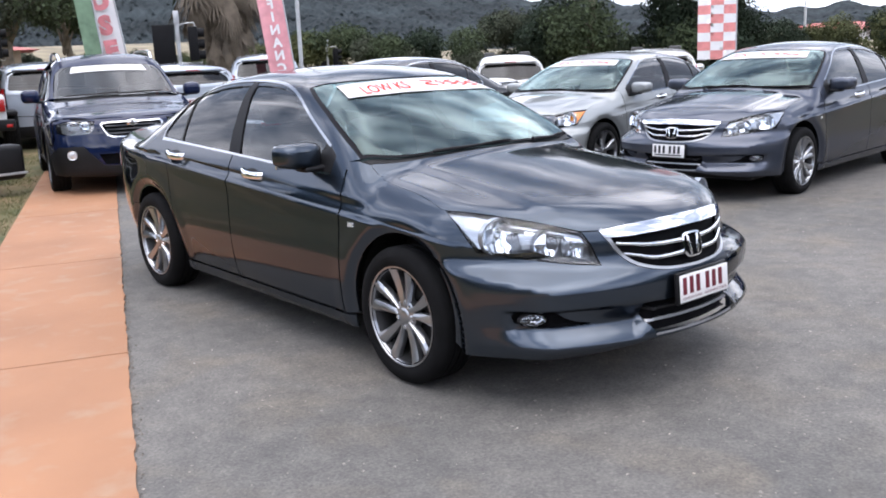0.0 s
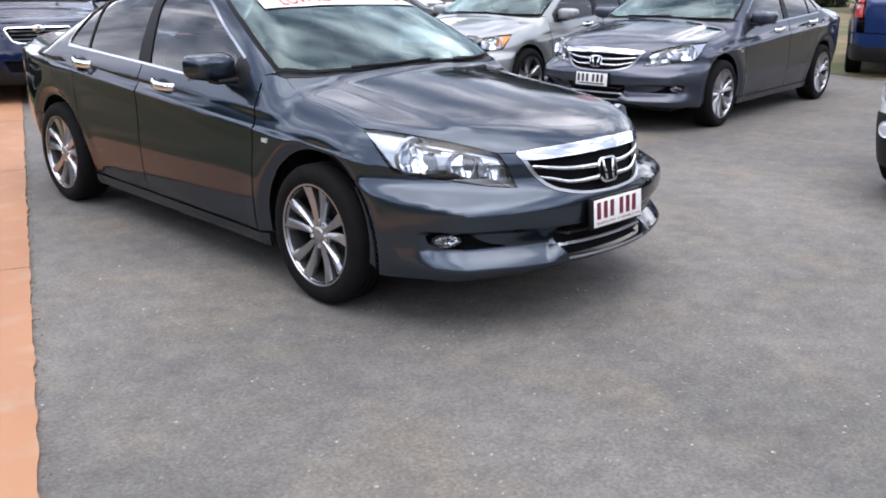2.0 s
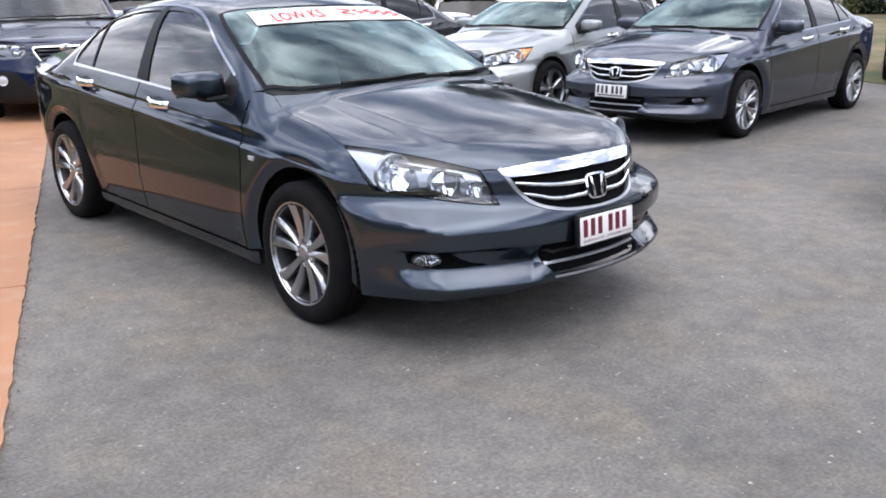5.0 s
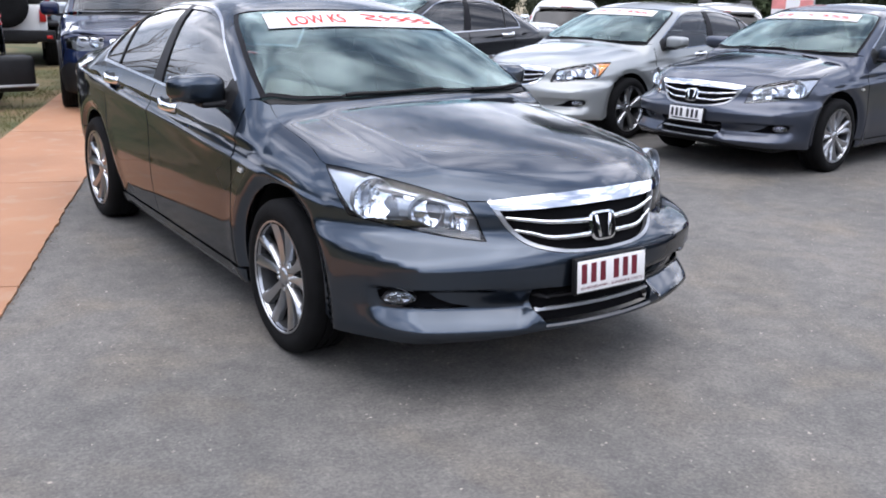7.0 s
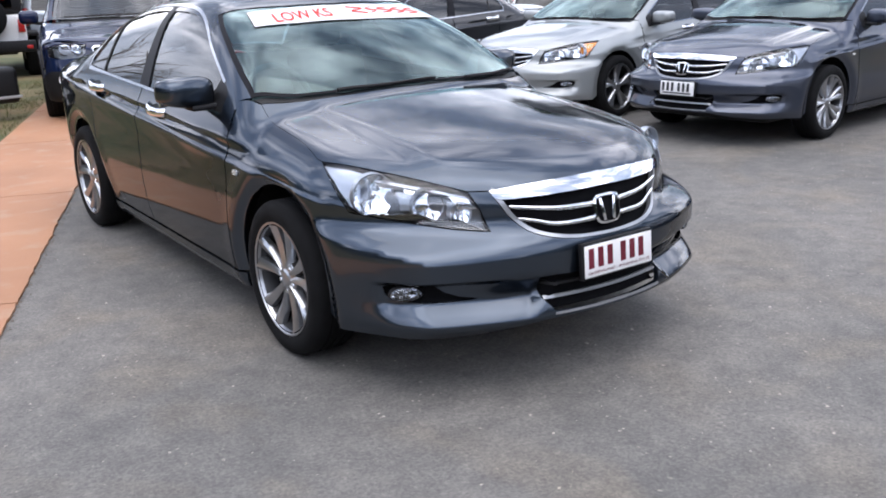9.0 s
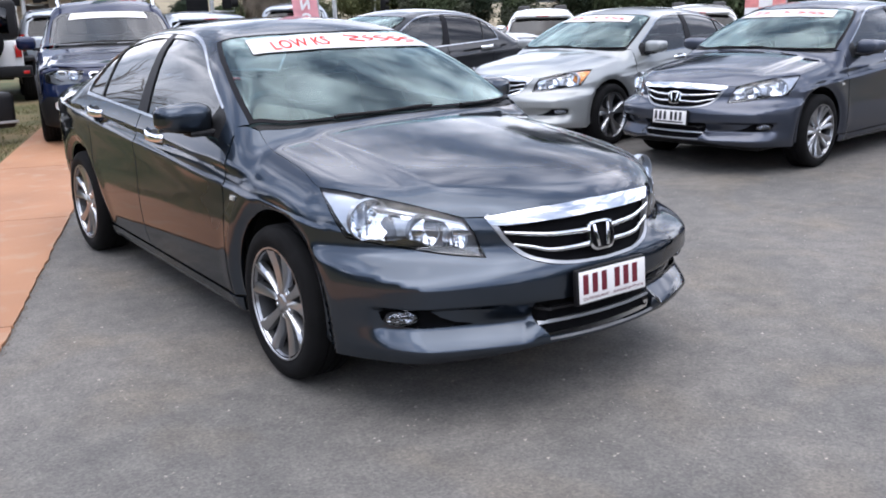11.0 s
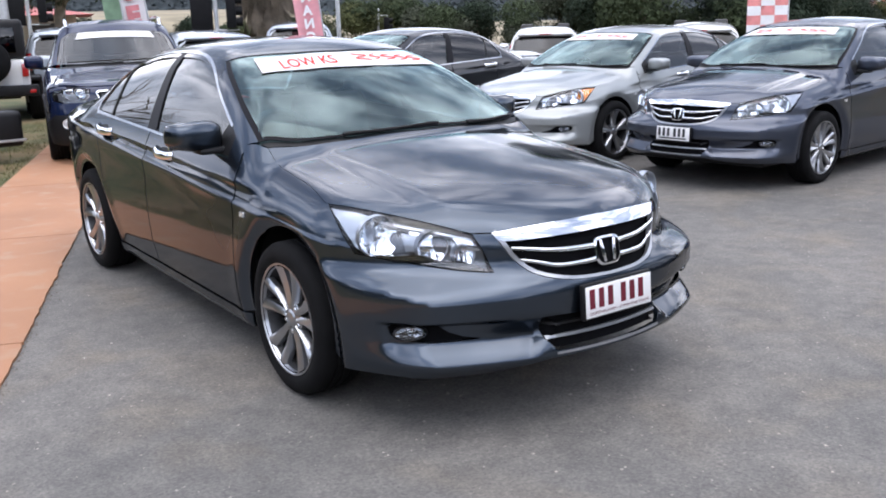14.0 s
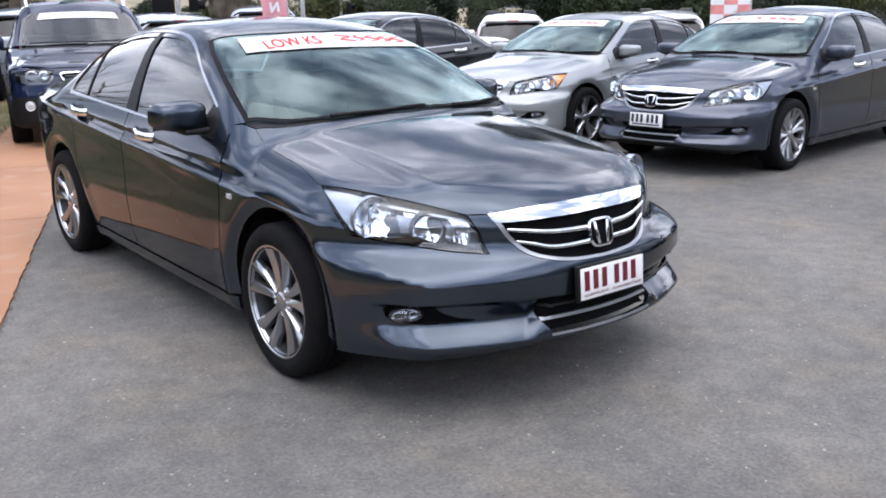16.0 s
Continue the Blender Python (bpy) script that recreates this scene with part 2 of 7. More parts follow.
def sedan(sx=1.0, sy=1.0, sz=1.0):
    """Signed shape of a four-door sedan: below 0 inside. Front axle at y = 0, nose towards -y."""
    plan = curve((-1.1, 0.78), (-0.75, 0.85), (-0.4, 0.895), (0, 0.908), (0.5, 0.913), (1.5, 0.915), (2.6, 0.914), (3.0, 0.905), (3.3, 0.872), (3.55, 0.80), (3.8, 0.70), (4.0, 0.60))
    under = curve((-0.3, 0.0), (0.0, 0.0), (0.03, -0.004), (0.075, -0.008), (0.15, -0.0085), (0.25, -0.0075), (0.34, -0.010), (0.43, -0.018), (0.52, -0.033), (0.6, -0.052), (0.75, -0.085))
    nose = curve((0.1, 0.16), (0.2, 0.09), (0.26, 0.022), (0.285, -0.004), (0.300, -0.014), (0.328, -0.012), (0.350, -0.004), (0.375, 0.004), (0.5, 0.0), (0.55, 0.002), (0.58, 0.010), (0.615, 0.034), (0.65, 0.048), (0.73, 0.060), (0.79, 0.082), (0.86, 0.14), (1.0, 0.34))
    hood = curve((-1.1, 0.74), (-0.93, 0.795), (-0.6, 0.885), (-0.2, 0.95), (0.2, 1.0), (0.5, 1.03), (1.2, 1.03), (2.6, 1.06), (3.2, 1.085), (3.7, 1.085), (4.0, 1.07))

    def f(x, y, z):
        x, y, z = np.abs(x) / sx, y / sy, z / sz
        crease = 0.738 + 0.068 * y
        belt = 0.924 + 0.048 * y
        s = np.clip((z - crease) / (belt - crease), -3, 3)
        above = -0.011 * step(0, 0.07, s) - 0.062 * np.maximum(s, 0) ** 1.6
        wide = plan(y) + np.where(s > 0, above, under(np.maximum(crease - z, 0)))
        wide = wide - 0.04 * step(0.9, 0.1, y) * (np.clip(z - 0.60, 0, 0.4) / 0.3) ** 1.5
        for wy in (0.0, 2.8):
            r = np.hypot(y - wy, z - 0.325)
            wide = wide + 0.006 * np.exp(-(((r - 0.475) / 0.06) ** 2)) - 0.024 * step(0.455, 0.385, r)
        side = x - wide
        dome = 0.012 * step(0.60, 0.50, x) * step(-1.0, -0.6, y) * step(0.7, 0.2, y)
        top = z - (hood(y) - 0.085 * (x / 0.8) ** 2.2 + dome)
        x_in = 0.325 + 0.95 * (0.353 - z)
        brow = step(0.40, 0.60, x)
        brow = brow * step(0.462, 0.450, z) + (1 - brow) * step(0.475, 0.372, z)
        gap = step(-0.026, 0.026, x - x_in) * step(0.835, 0.775, x) * np.clip((z - 0.300) / 0.078, 0, 1) * brow
        bow = 0.42 + 0.27 * np.maximum(step(0.53, 0.66, z), 0.45 * step(0.68, 0.90, x))
        front = -(y + 1.015 - bow * x**2 - nose(z) - 0.052 * gap)
        rear = y - (3.955 - 0.35 * x**2 - 0.10 * np.maximum(z - 0.75, 0) - 0.3 * np.maximum(0.4 - z, 0))
        low = smax(smax(side, smax(front, rear, 0.01), 0.15 + 0.07 * step(0.53, 0.65, z)), top, 0.10)
        low = smax(low, 0.17 - z, 0.05)
        u = (z - belt) / (1.395 - belt)
        glass = x - (0.844 - 0.205 * u - 0.055 * u * u - 0.03 * ((y - 1.5) / 1.1) ** 2 * np.clip(u, 0, 1))
        roof = z - (1.476 - 0.095 * (y - 1.72) ** 2 - 0.055 * (x / 0.55) ** 2)
        screen = (0.25 + 0.32 * x**2 + (z - 1.03) * 2.08 + 0.06 * ((z - 1.23) / 0.2) ** 2 - 0.06 - y) * 0.44
        back = (y - (3.25 - (z - 1.06) * 1.95 - 0.52 * x**2)) * 0.46
        cab = smax(smax(glass, roof, 0.12), smax(screen, back, 0.01), 0.10)
        cab = smax(cab, belt - 0.10 - z, 0.02)
        return smin(low, cab, 0.012 + 0.018 * step(0.7, 0.4, y) + 0.035 * step(2.5, 2.85, y)) * sx

    return f


def root(f, a, b, n=34):
    """Where f turns positive between the inner points a and the outer points b."""
    lo, hi = np.zeros(len(a)), np.ones(len(a))
    for _ in range(n):
        m = (lo + hi) / 2
        p = a + (b - a) * m[:, None]
        out = f(p[:, 0], p[:, 1], p[:, 2]) > 0
        hi, lo = np.where(out, m, hi), np.where(out, lo, m)
    return a + (b - a) * lo[:, None]

# ---- ground ----
def asphalt():
    m = plain("asphalt", (0.1, 0.1, 0.1), 0.85)
    t, n, l = links(m)
    b = n["Principled BSDF"]
    co = n.new("ShaderNodeNewGeometry")
    grit = n.new("ShaderNodeTexVoronoi")
    grit.inputs["Scale"].default_value = 110
    patch = n.new("ShaderNodeTexNoise")
    patch.inputs["Scale"].default_value, patch.inputs["Detail"].default_value, patch.inputs["Roughness"].default_value = 0.55, 9, 0.65
    fine = n.new("ShaderNodeTexNoise")
    fine.inputs["Scale"].default_value, fine.inputs["Detail"].default_value, fine.inputs["Roughness"].default_value = 62, 9, 0.72
    ramp = n.new("ShaderNodeValToRGB")
    e = ramp.color_ramp.elements
    e[0].position, e[0].color = 0.33, (0.088, 0.086, 0.082, 1)
    e[1].position, e[1].color = 0.70, (0.158, 0.149, 0.137, 1)
    tone = n.new("ShaderNodeValToRGB")
    tone.color_ramp.elements[0].color, tone.color_ramp.elements[1].color = (0.58, 0.58, 0.58, 1), (1.42, 1.41, 1.39, 1)
    tone.color_ramp.elements[0].position, tone.color_ramp.elements[1].position = 0.25, 0.75
    stone = n.new("ShaderNodeValToRGB")
    stone.color_ramp.elements[0].color, stone.color_ramp.elements[1].color = (0.8, 0.8, 0.8, 1), (1.0, 1.0, 1.0, 1)
    pale = stone.color_ramp.elements.new(0.94)
    pale.color = (1.15, 1.14, 1.12, 1)
    stone.color_ramp.elements[-1].position, stone.color_ramp.elements[-1].color = 1.0, (3.4, 3.2, 2.9, 1)
    m1, m2 = n.new("ShaderNodeMix"), n.new("ShaderNodeMix")
    for q in (m1, m2):
        q.data_type, q.blend_type = "RGBA", "MULTIPLY"
        q.inputs["Factor"].default_value = 1
    for q in (grit, patch, fine):
        l.new(co.outputs["Position"], q.inputs["Vector"])
    l.new(patch.outputs["Fac"], ramp.inputs["Fac"])
    l.new(fine.outputs["Fac"], tone.inputs["Fac"])
    l.new(grit.outputs["Color"], stone.inputs["Fac"])
    l.new(ramp.outputs["Color"], m1.inputs[6])
    l.new(tone.outputs["Color"], m1.inputs[7])
    l.new(m1.outputs[2], m2.inputs[6])
    l.new(stone.outputs["Color"], m2.inputs[7])
    mid, mid_r, m4 = n.new("ShaderNodeTexNoise"), n.new("ShaderNodeValToRGB"), n.new("ShaderNodeMix")
    mid.inputs["Scale"].default_value, mid.inputs["Detail"].default_value, mid.inputs["Roughness"].default_value = 7, 8, 0.7
    mid_r.color_ramp.elements[0].position, mid_r.color_ramp.elements[0].color = 0.3, (0.74, 0.74, 0.75, 1)
    mid_r.color_ramp.elements[1].position, mid_r.color_ramp.elements[1].color = 0.7, (1.24, 1.23, 1.22, 1)
    m4.data_type, m4.blend_type = "RGBA", "MULTIPLY"
    m4.inputs["Factor"].default_value = 1
    l.new(co.outputs["Position"], mid.inputs["Vector"])
    l.new(mid.outputs["Fac"], mid_r.inputs["Fac"])
    stain, stain_r, m3 = n.new("ShaderNodeTexNoise"), n.new("ShaderNodeValToRGB"), n.new("ShaderNodeMix")
    stain.inputs["Scale"].default_value, stain.inputs["Detail"].default_value, stain.inputs["Distortion"].default_value = 1.7, 7, 0.6
    stain_r.color_ramp.elements[0].position, stain_r.color_ramp.elements[0].color = 0.50, (1, 1, 1, 1)
    stain_r.color_ramp.elements[1].position, stain_r.color_ramp.elements[1].color = 0.78, (1.22, 1.12, 0.98, 1)
    m3.data_type, m3.blend_type = "RGBA", "MULTIPLY"
    m3.inputs["Factor"].default_value = 1
    l.new(co.outputs["Position"], stain.inputs["Vector"])
    l.new(stain.outputs["Fac"], stain_r.inputs["Fac"])
    l.new(m2.outputs[2], m3.inputs[6])
    l.new(stain_r.outputs["Color"], m3.inputs[7])
    l.new(m3.outputs[2], m4.inputs[6])
    l.new(mid_r.outputs["Color"], m4.inputs[7])
    l.new(m4.outputs[2], b.inputs["Base Color"])
    bn = n.new("ShaderNodeBump")
    bn.inputs["Strength"].default_value, bn.inputs["Distance"].default_value = 0.22, 0.004
    l.new(fine.outputs["Fac"], bn.inputs["Height"])
    l.new(bn.outputs["Normal"], b.inputs["Normal"])
    return m


def sheet(name, mat, pts, z, label="", thick=0.0):
    bm = bmesh.new()
    vs = [bm.verts.new((x, y, z)) for x, y in pts]
    bm.faces.new(vs)
    if thick:
        low = [bm.verts.new((x, y, z - thick)) for x, y in pts]
        for i in range(len(pts)):
            j = (i + 1) % len(pts)
            bm.faces.new((vs[i], vs[j], low[j], low[i]))
    bmesh.ops.recalc_face_normals(bm, faces=bm.faces)
    me = bpy.data.meshes.new(name)
    bm.to_mesh(me)
    bm.free()
    me.materials.append(mat)
    return tagged(new(name, me), label, kind="structure")


ASPHALT = asphalt()
sheet("ground", ASPHALT, [(-400, -400), (600, -400), (600, 600), (-400, 600)], 0.0, "weathered grey asphalt of the car yard", 0)

# ---- helpers for curved panels ----
from mathutils.geometry import delaunay_2d_cdt


def obj(name, me, mat, parent, label=""):
    if mat is not None:
        me.materials.append(mat)
    ob = new(name, me)
    if parent is not None:
        ob.parent = parent
    return tagged(ob, label) if label else ob


def part(name, bm, mat, parent, label="", smooth=None, matrix=None):
    """Links a bmesh as one mesh object under a thing or a part."""
    if matrix is not None:
        bm.transform(matrix)
    bmesh.ops.recalc_face_normals(bm, faces=bm.faces)
    me = bpy.data.meshes.new(name)
    bm.to_mesh(me)
    bm.free()
    if smooth is not None:
        for p in me.polygons:
            p.use_smooth = True
        me.set_sharp_from_angle(angle=radians(smooth))
    return obj(name, me, mat, parent, label)


GROUPS = {"car": "cars for sale in the yard", "flag": "flags along the yard", "tree": "trees round the yard", "shrub": "shrubs along the bank", "house": "houses beyond the yard"}


def thing(name, label, category, group="", at=None):
    ob = new(name)
    ob.empty_display_size = 0.1
    if at is not None:
        ob.matrix_basis = at
    return tagged(ob, label, category, group or GROUPS.get(category, ""))


def box(bm, x0, y0, z0, x1, y1, z1, bevel=0.0, seg=2, m=None):
    r = bmesh.ops.create_cube(bm, size=1.0)
    vs = r["verts"]
    for v in vs:
        v.co = Vector(((x0 + x1) / 2 + v.co.x * (x1 - x0), (y0 + y1) / 2 + v.co.y * (y1 - y0), (z0 + z1) / 2 + v.co.z * (z1 - z0)))
    if m is not None:
        bmesh.ops.transform(bm, matrix=m, verts=vs)
    if bevel:
        es = list({e for v in vs for e in v.link_edges})
        bmesh.ops.bevel(bm, geom=es, offset=bevel, segments=seg, profile=0.5, affect="EDGES", clamp_overlap=True)
    return bm


def boxed(name, mat, parent, x0, y0, z0, x1, y1, z1, bevel=0.01, label="", m=None, seg=2):
    return part(name, box(bmesh.new(), x0, y0, z0, x1, y1, z1, bevel, seg, m), mat, parent, label, 40)


def lathe(bm, profile, n=48, m=None, closed=False):
    """Turns (radius, along) pairs about the x axis."""
    rings = []
    for r, a in profile:
        ring = []
        for i in range(n):
            t = 2 * math.pi * i / n
            v = Vector((a, r * math.cos(t), r * math.sin(t)))
            ring.append(bm.verts.new(m @ v if m is not None else v))
        rings.append(ring)
    for a, b in zip(rings, rings[1:]):
        for i in range(n):
            j = (i + 1) % n
            bm.faces.new((a[i], a[j], b[j], b[i]))
    if closed:
        bm.faces.new(rings[0])
        bm.faces.new(rings[-1])
    return bm


def tube(bm, pts, r, n=8, r_end=None):
    """A round bar along points, tapering from r to r_end."""
    pts = [Vector(p) for p in pts]
    r_end = r if r_end is None else r_end
    rings = []
    for i, p in enumerate(pts):
        way = (pts[min(i + 1, len(pts) - 1)] - pts[max(i - 1, 0)]).normalized()
        side = way.cross(Vector((0.13, 0.31, 1.0) if abs(way.z) < 0.9 else (1, 0.2, 0))).normalized()
        up = way.cross(side)
        rad = r + (r_end - r) * i / max(len(pts) - 1, 1)
        rings.append([bm.verts.new(p + rad * (math.cos(2 * math.pi * k / n) * side + math.sin(2 * math.pi * k / n) * up)) for k in range(n)])
    for a, b in zip(rings, rings[1:]):
        for k in range(n):
            bm.faces.new((a[k], a[(k + 1) % n], b[(k + 1) % n], b[k]))
    bm.faces.new(rings[0])
    bm.faces.new(rings[-1])
    return bm


def spline(pts, n=6):
    """A denser, smooth open line through points."""
    p = np.array(pts, float)
    q = np.vstack([2 * p[0] - p[1], p, 2 * p[-1] - p[-2]])
    out = []
    for i in range(1, len(q) - 2):
        for t in np.arange(n) / n:
            out.append(0.5 * (2 * q[i] + (q[i + 1] - q[i - 1]) * t + (2 * q[i - 1] - 5 * q[i] + 4 * q[i + 1] - q[i + 2]) * t**2 + (3 * q[i] - q[i - 1] - 3 * q[i + 1] + q[i + 2]) * t**3))
    out.append(p[-1])
    return [tuple(v) for v in out]


def uv_of(mode, p):
    p = np.array(p, float)
    x, y, z = p.T
    if mode == "L":
        return np.c_[y, np.arctan2(z - 0.5, x) * 0.8 - 0.06 * y]
    if mode == "V":
        return np.c_[np.arctan2(x, 0.6 - y) * 1.3, z]
    if mode == "R":
        return np.c_[np.arctan2(x, y - 2.2) * 1.3, z]
    if mode == "T":
        return np.c_[x, y]
    return np.c_[y, z - 0.068 * y]


def ray_of(mode, uv):
    u, v = uv.T
    o = np.zeros(len(u))
    if mode == "L":
        a = (v + 0.06 * u) / 0.8
        return np.c_[o, u, o + 0.5], np.c_[1.7 * np.cos(a), u, 0.5 + 1.7 * np.sin(a)]
    if mode == "V":
        return np.c_[o, o + 0.6, v], np.c_[2.4 * np.sin(u / 1.3), 0.6 - 2.4 * np.cos(u / 1.3), v]
    if mode == "R":
        return np.c_[o, o + 2.2, v], np.c_[3.2 * np.sin(u / 1.3), 2.2 + 3.2 * np.cos(u / 1.3), v]
    if mode == "T":
        return np.c_[u, v, o + 0.4], np.c_[u, v, o + 2.3]
    z = v + 0.068 * u
    return np.c_[o, u, z], np.c_[o + 1.3, u, z]


def inside(loops, q):
    hit = np.zeros(len(q), bool)
    for lp in loops:
        a, b = lp, np.roll(lp, -1, 0)
        for (x0, y0), (x1, y1) in zip(a, b):
            c = (y0 > q[:, 1]) != (y1 > q[:, 1])
            hit ^= c & (q[:, 0] < (x1 - x0) * (q[:, 1] - y0) / (y1 - y0 + 1e-12) + x0)
    return hit


def dense(lp, gap):
    out = []
    for a, b in zip(lp, np.roll(lp, -1, 0)):
        n = max(1, int(math.ceil(np.linalg.norm(b - a) / gap)))
        out += [a + (b - a) * i / n for i in range(n)]
    return np.array(out)


def shrink(lp, d):
    a, b, c = np.roll(lp, 1, 0), lp, np.roll(lp, -1, 0)
    area = np.sum(b[:, 0] * c[:, 1] - c[:, 0] * b[:, 1])
    e1, e2 = b - a, c - b
    e1 /= np.linalg.norm(e1, axis=1)[:, None] + 1e-12
    e2 /= np.linalg.norm(e2, axis=1)[:, None] + 1e-12
    t = e1 + e2
    t /= np.linalg.norm(t, axis=1)[:, None] + 1e-9
    nrm = np.c_[-t[:, 1], t[:, 0]] * np.sign(area)
    return b + nrm * d


def normals_of(f, p):
    e, g = 0.004, []
    for k in range(3):
        h = np.zeros(3)
        h[k] = e
        a, b = p + h, p - h
        g.append(f(a[:, 0], a[:, 1], a[:, 2]) - f(b[:, 0], b[:, 1], b[:, 2]))
    g = np.array(g).T
    return g / (np.linalg.norm(g, axis=1)[:, None] + 1e-12)


def skin(f, mode, loops, gap=0.026, seam=0.0022, lift=0.0, rim=0.014, scale=(1, 1, 1)):
    """Vertices, faces and normals of a piece of the surface f = 0 inside loops of points that lie near it."""
    flat = []
    for lp in loops:
        q = dense(uv_of(mode, np.array(lp, float) * scale), gap)
        keep = np.linalg.norm(q - np.roll(q, 1, 0), axis=1) > 1e-5
        q = q[keep]
        flat.append(shrink(q, seam if len(flat) == 0 else -seam) if seam else q)
    lo, hi = np.min(flat[0], 0), np.max(flat[0], 0)
    gx, gy = np.meshgrid(np.arange(lo[0], hi[0], gap), np.arange(lo[1], hi[1], gap * 0.9))
    gx = gx + (np.arange(gx.shape[0])[:, None] % 2) * gap * 0.5
    g = np.c_[gx.ravel(), gy.ravel()]
    g = g[inside(flat, g)] if len(g) else g
    if len(g):
        edge = np.concatenate(flat)
        far = np.full(len(g), 9.0)
        for i in range(0, len(edge), 64):
            far = np.minimum(far, np.min(np.linalg.norm(g[:, None] - edge[None, i : i + 64], axis=2), 1))
        g = g[far > gap * 0.45]
    verts, edges = [], []
    for lp in flat:
        s = len(verts)
        verts += [tuple(v) for v in lp]
        edges += [(s + i, s + (i + 1) % len(lp)) for i in range(len(lp))]
    verts += [tuple(v) for v in g]
    vo, _, fo, ov, _, _ = delaunay_2d_cdt([Vector(v) for v in verts], edges, [], 0, 1e-7)
    uv = np.array([tuple(v) for v in vo])
    tri = np.array([t for t in fo if len(t) == 3])
    tri = tri[inside(flat, uv[tri].mean(1))]
    a, b = ray_of(mode, uv)
    p = root(f, a, b)
    nr = normals_of(f, p)
    p = p + nr * lift
    area = np.cross(p[tri[:, 1]] - p[tri[:, 0]], p[tri[:, 2]] - p[tri[:, 0]])
    flip = (area * nr[tri[:, 0]]).sum(1) < 0
    tri[flip] = tri[flip][:, ::-1]
    faces = [tuple(int(i) for i in t) for t in tri]
    if rim:
        count = {}
        for t in faces:
            for i in range(3):
                e = (t[i], t[(i + 1) % 3])
                count[tuple(sorted(e))] = None if tuple(sorted(e)) in count else e
        rimmed = [e for e in count.values() if e]
        ids = sorted({i for e in rimmed for i in e})
        at = {i: n for n, i in enumerate(ids)}
        base = len(p)
        out = np.zeros((len(ids), 3))
        for i, j in rimmed:
            o = np.cross(p[j] - p[i], nr[i])
            out[at[i]] += o
            out[at[j]] += o
        out /= np.linalg.norm(out, axis=1)[:, None] + 1e-12
        p = np.vstack([p, p[ids], p[ids] - nr[ids] * rim])
        nr = np.vstack([nr, out, out])
        k = len(ids)
        faces += [(base + at[j], base + at[i], base + k + at[i], base + k + at[j]) for i, j in rimmed]
    return p, faces, nr


def skin_mesh(name, p, faces, nr, mirror=False):
    if mirror:
        p, nr = p * (-1, 1, 1), nr * (-1, 1, 1)
        faces = [t[::-1] for t in faces]
    me = bpy.data.meshes.new(name)
    me.from_pydata([tuple(v) for v in p], [], faces)
    for q in me.polygons:
        q.use_smooth = True
    me.normals_split_custom_set_from_vertices([tuple(v) for v in nr])
    return me


def panel(name, f, mode, loops, mat, parent, label="", sides=0, **kw):
    """A piece of a body. sides: 0 one piece as it lies, 1 one piece on each side (returned right, left)."""
    p, faces, nr = skin(f, mode, loops, **kw)
    if not sides:
        return obj(name, skin_mesh(name, p, faces, nr), mat, parent, label)
    ps = parent if isinstance(parent, (list, tuple)) else (parent, parent)
    return [obj(name, skin_mesh(name, p, faces, nr, mirror=(k == 0)), mat, ps[k], label) for k in (0, 1)]


def both(pts):
    """Closes a half outline (x >= 0, from the middle round to the middle) with its mirror image."""
    back = [(-x, y, z) for x, y, z in reversed(pts) if x > 1e-6]
    return list(pts) + back

# ---- path, grass and far ground ----
def coated_concrete():
    m = plain("orange_coated_concrete", (0.6, 0.27, 0.12), 0.75)
    t, n, l = links(m)
    b = n["Principled BSDF"]
    co = n.new("ShaderNodeNewGeometry")
    big, mid, fine = (n.new("ShaderNodeTexNoise") for _ in range(3))
    for q, s, d in ((big, 0.9, 6), (mid, 5, 8), (fine, 140, 4)):
        q.inputs["Scale"].default_value, q.inputs["Detail"].default_value = s, d
        l.new(co.outputs["Position"], q.inputs["Vector"])
    ramp = n.new("ShaderNodeValToRGB")
    e = ramp.color_ramp.elements
    e[0].position, e[0].color = 0.28, (0.275, 0.132, 0.068, 1)
    e[1].position, e[1].color = 0.72, (0.385, 0.190, 0.098, 1)
    worn = n.new("ShaderNodeValToRGB")
    worn.color_ramp.elements[0].position, worn.color_ramp.elements[1].position = 0.54, 0.78
    worn.color_ramp.elements[0].color, worn.color_ramp.elements[1].color = (0, 0, 0, 1), (0.55, 0.55, 0.55, 1)
    mx = n.new("ShaderNodeMix")
    mx.data_type = "RGBA"
    mx.inputs[7].default_value = (0.36, 0.27, 0.19, 1)
    l.new(big.outputs["Fac"], ramp.inputs["Fac"])
    l.new(mid.outputs["Fac"], worn.inputs["Fac"])
    l.new(worn.outputs["Color"], mx.inputs["Factor"])
    l.new(ramp.outputs["Color"], mx.inputs[6])
    l.new(mx.outputs[2], b.inputs["Base Color"])
    bn = n.new("ShaderNodeBump")
    bn.inputs["Strength"].default_value, bn.inputs["Distance"].default_value = 0.35, 0.003
    l.new(fine.outputs["Fac"], bn.inputs["Height"])
    l.new(bn.outputs["Normal"], b.inputs["Normal"])
    return m


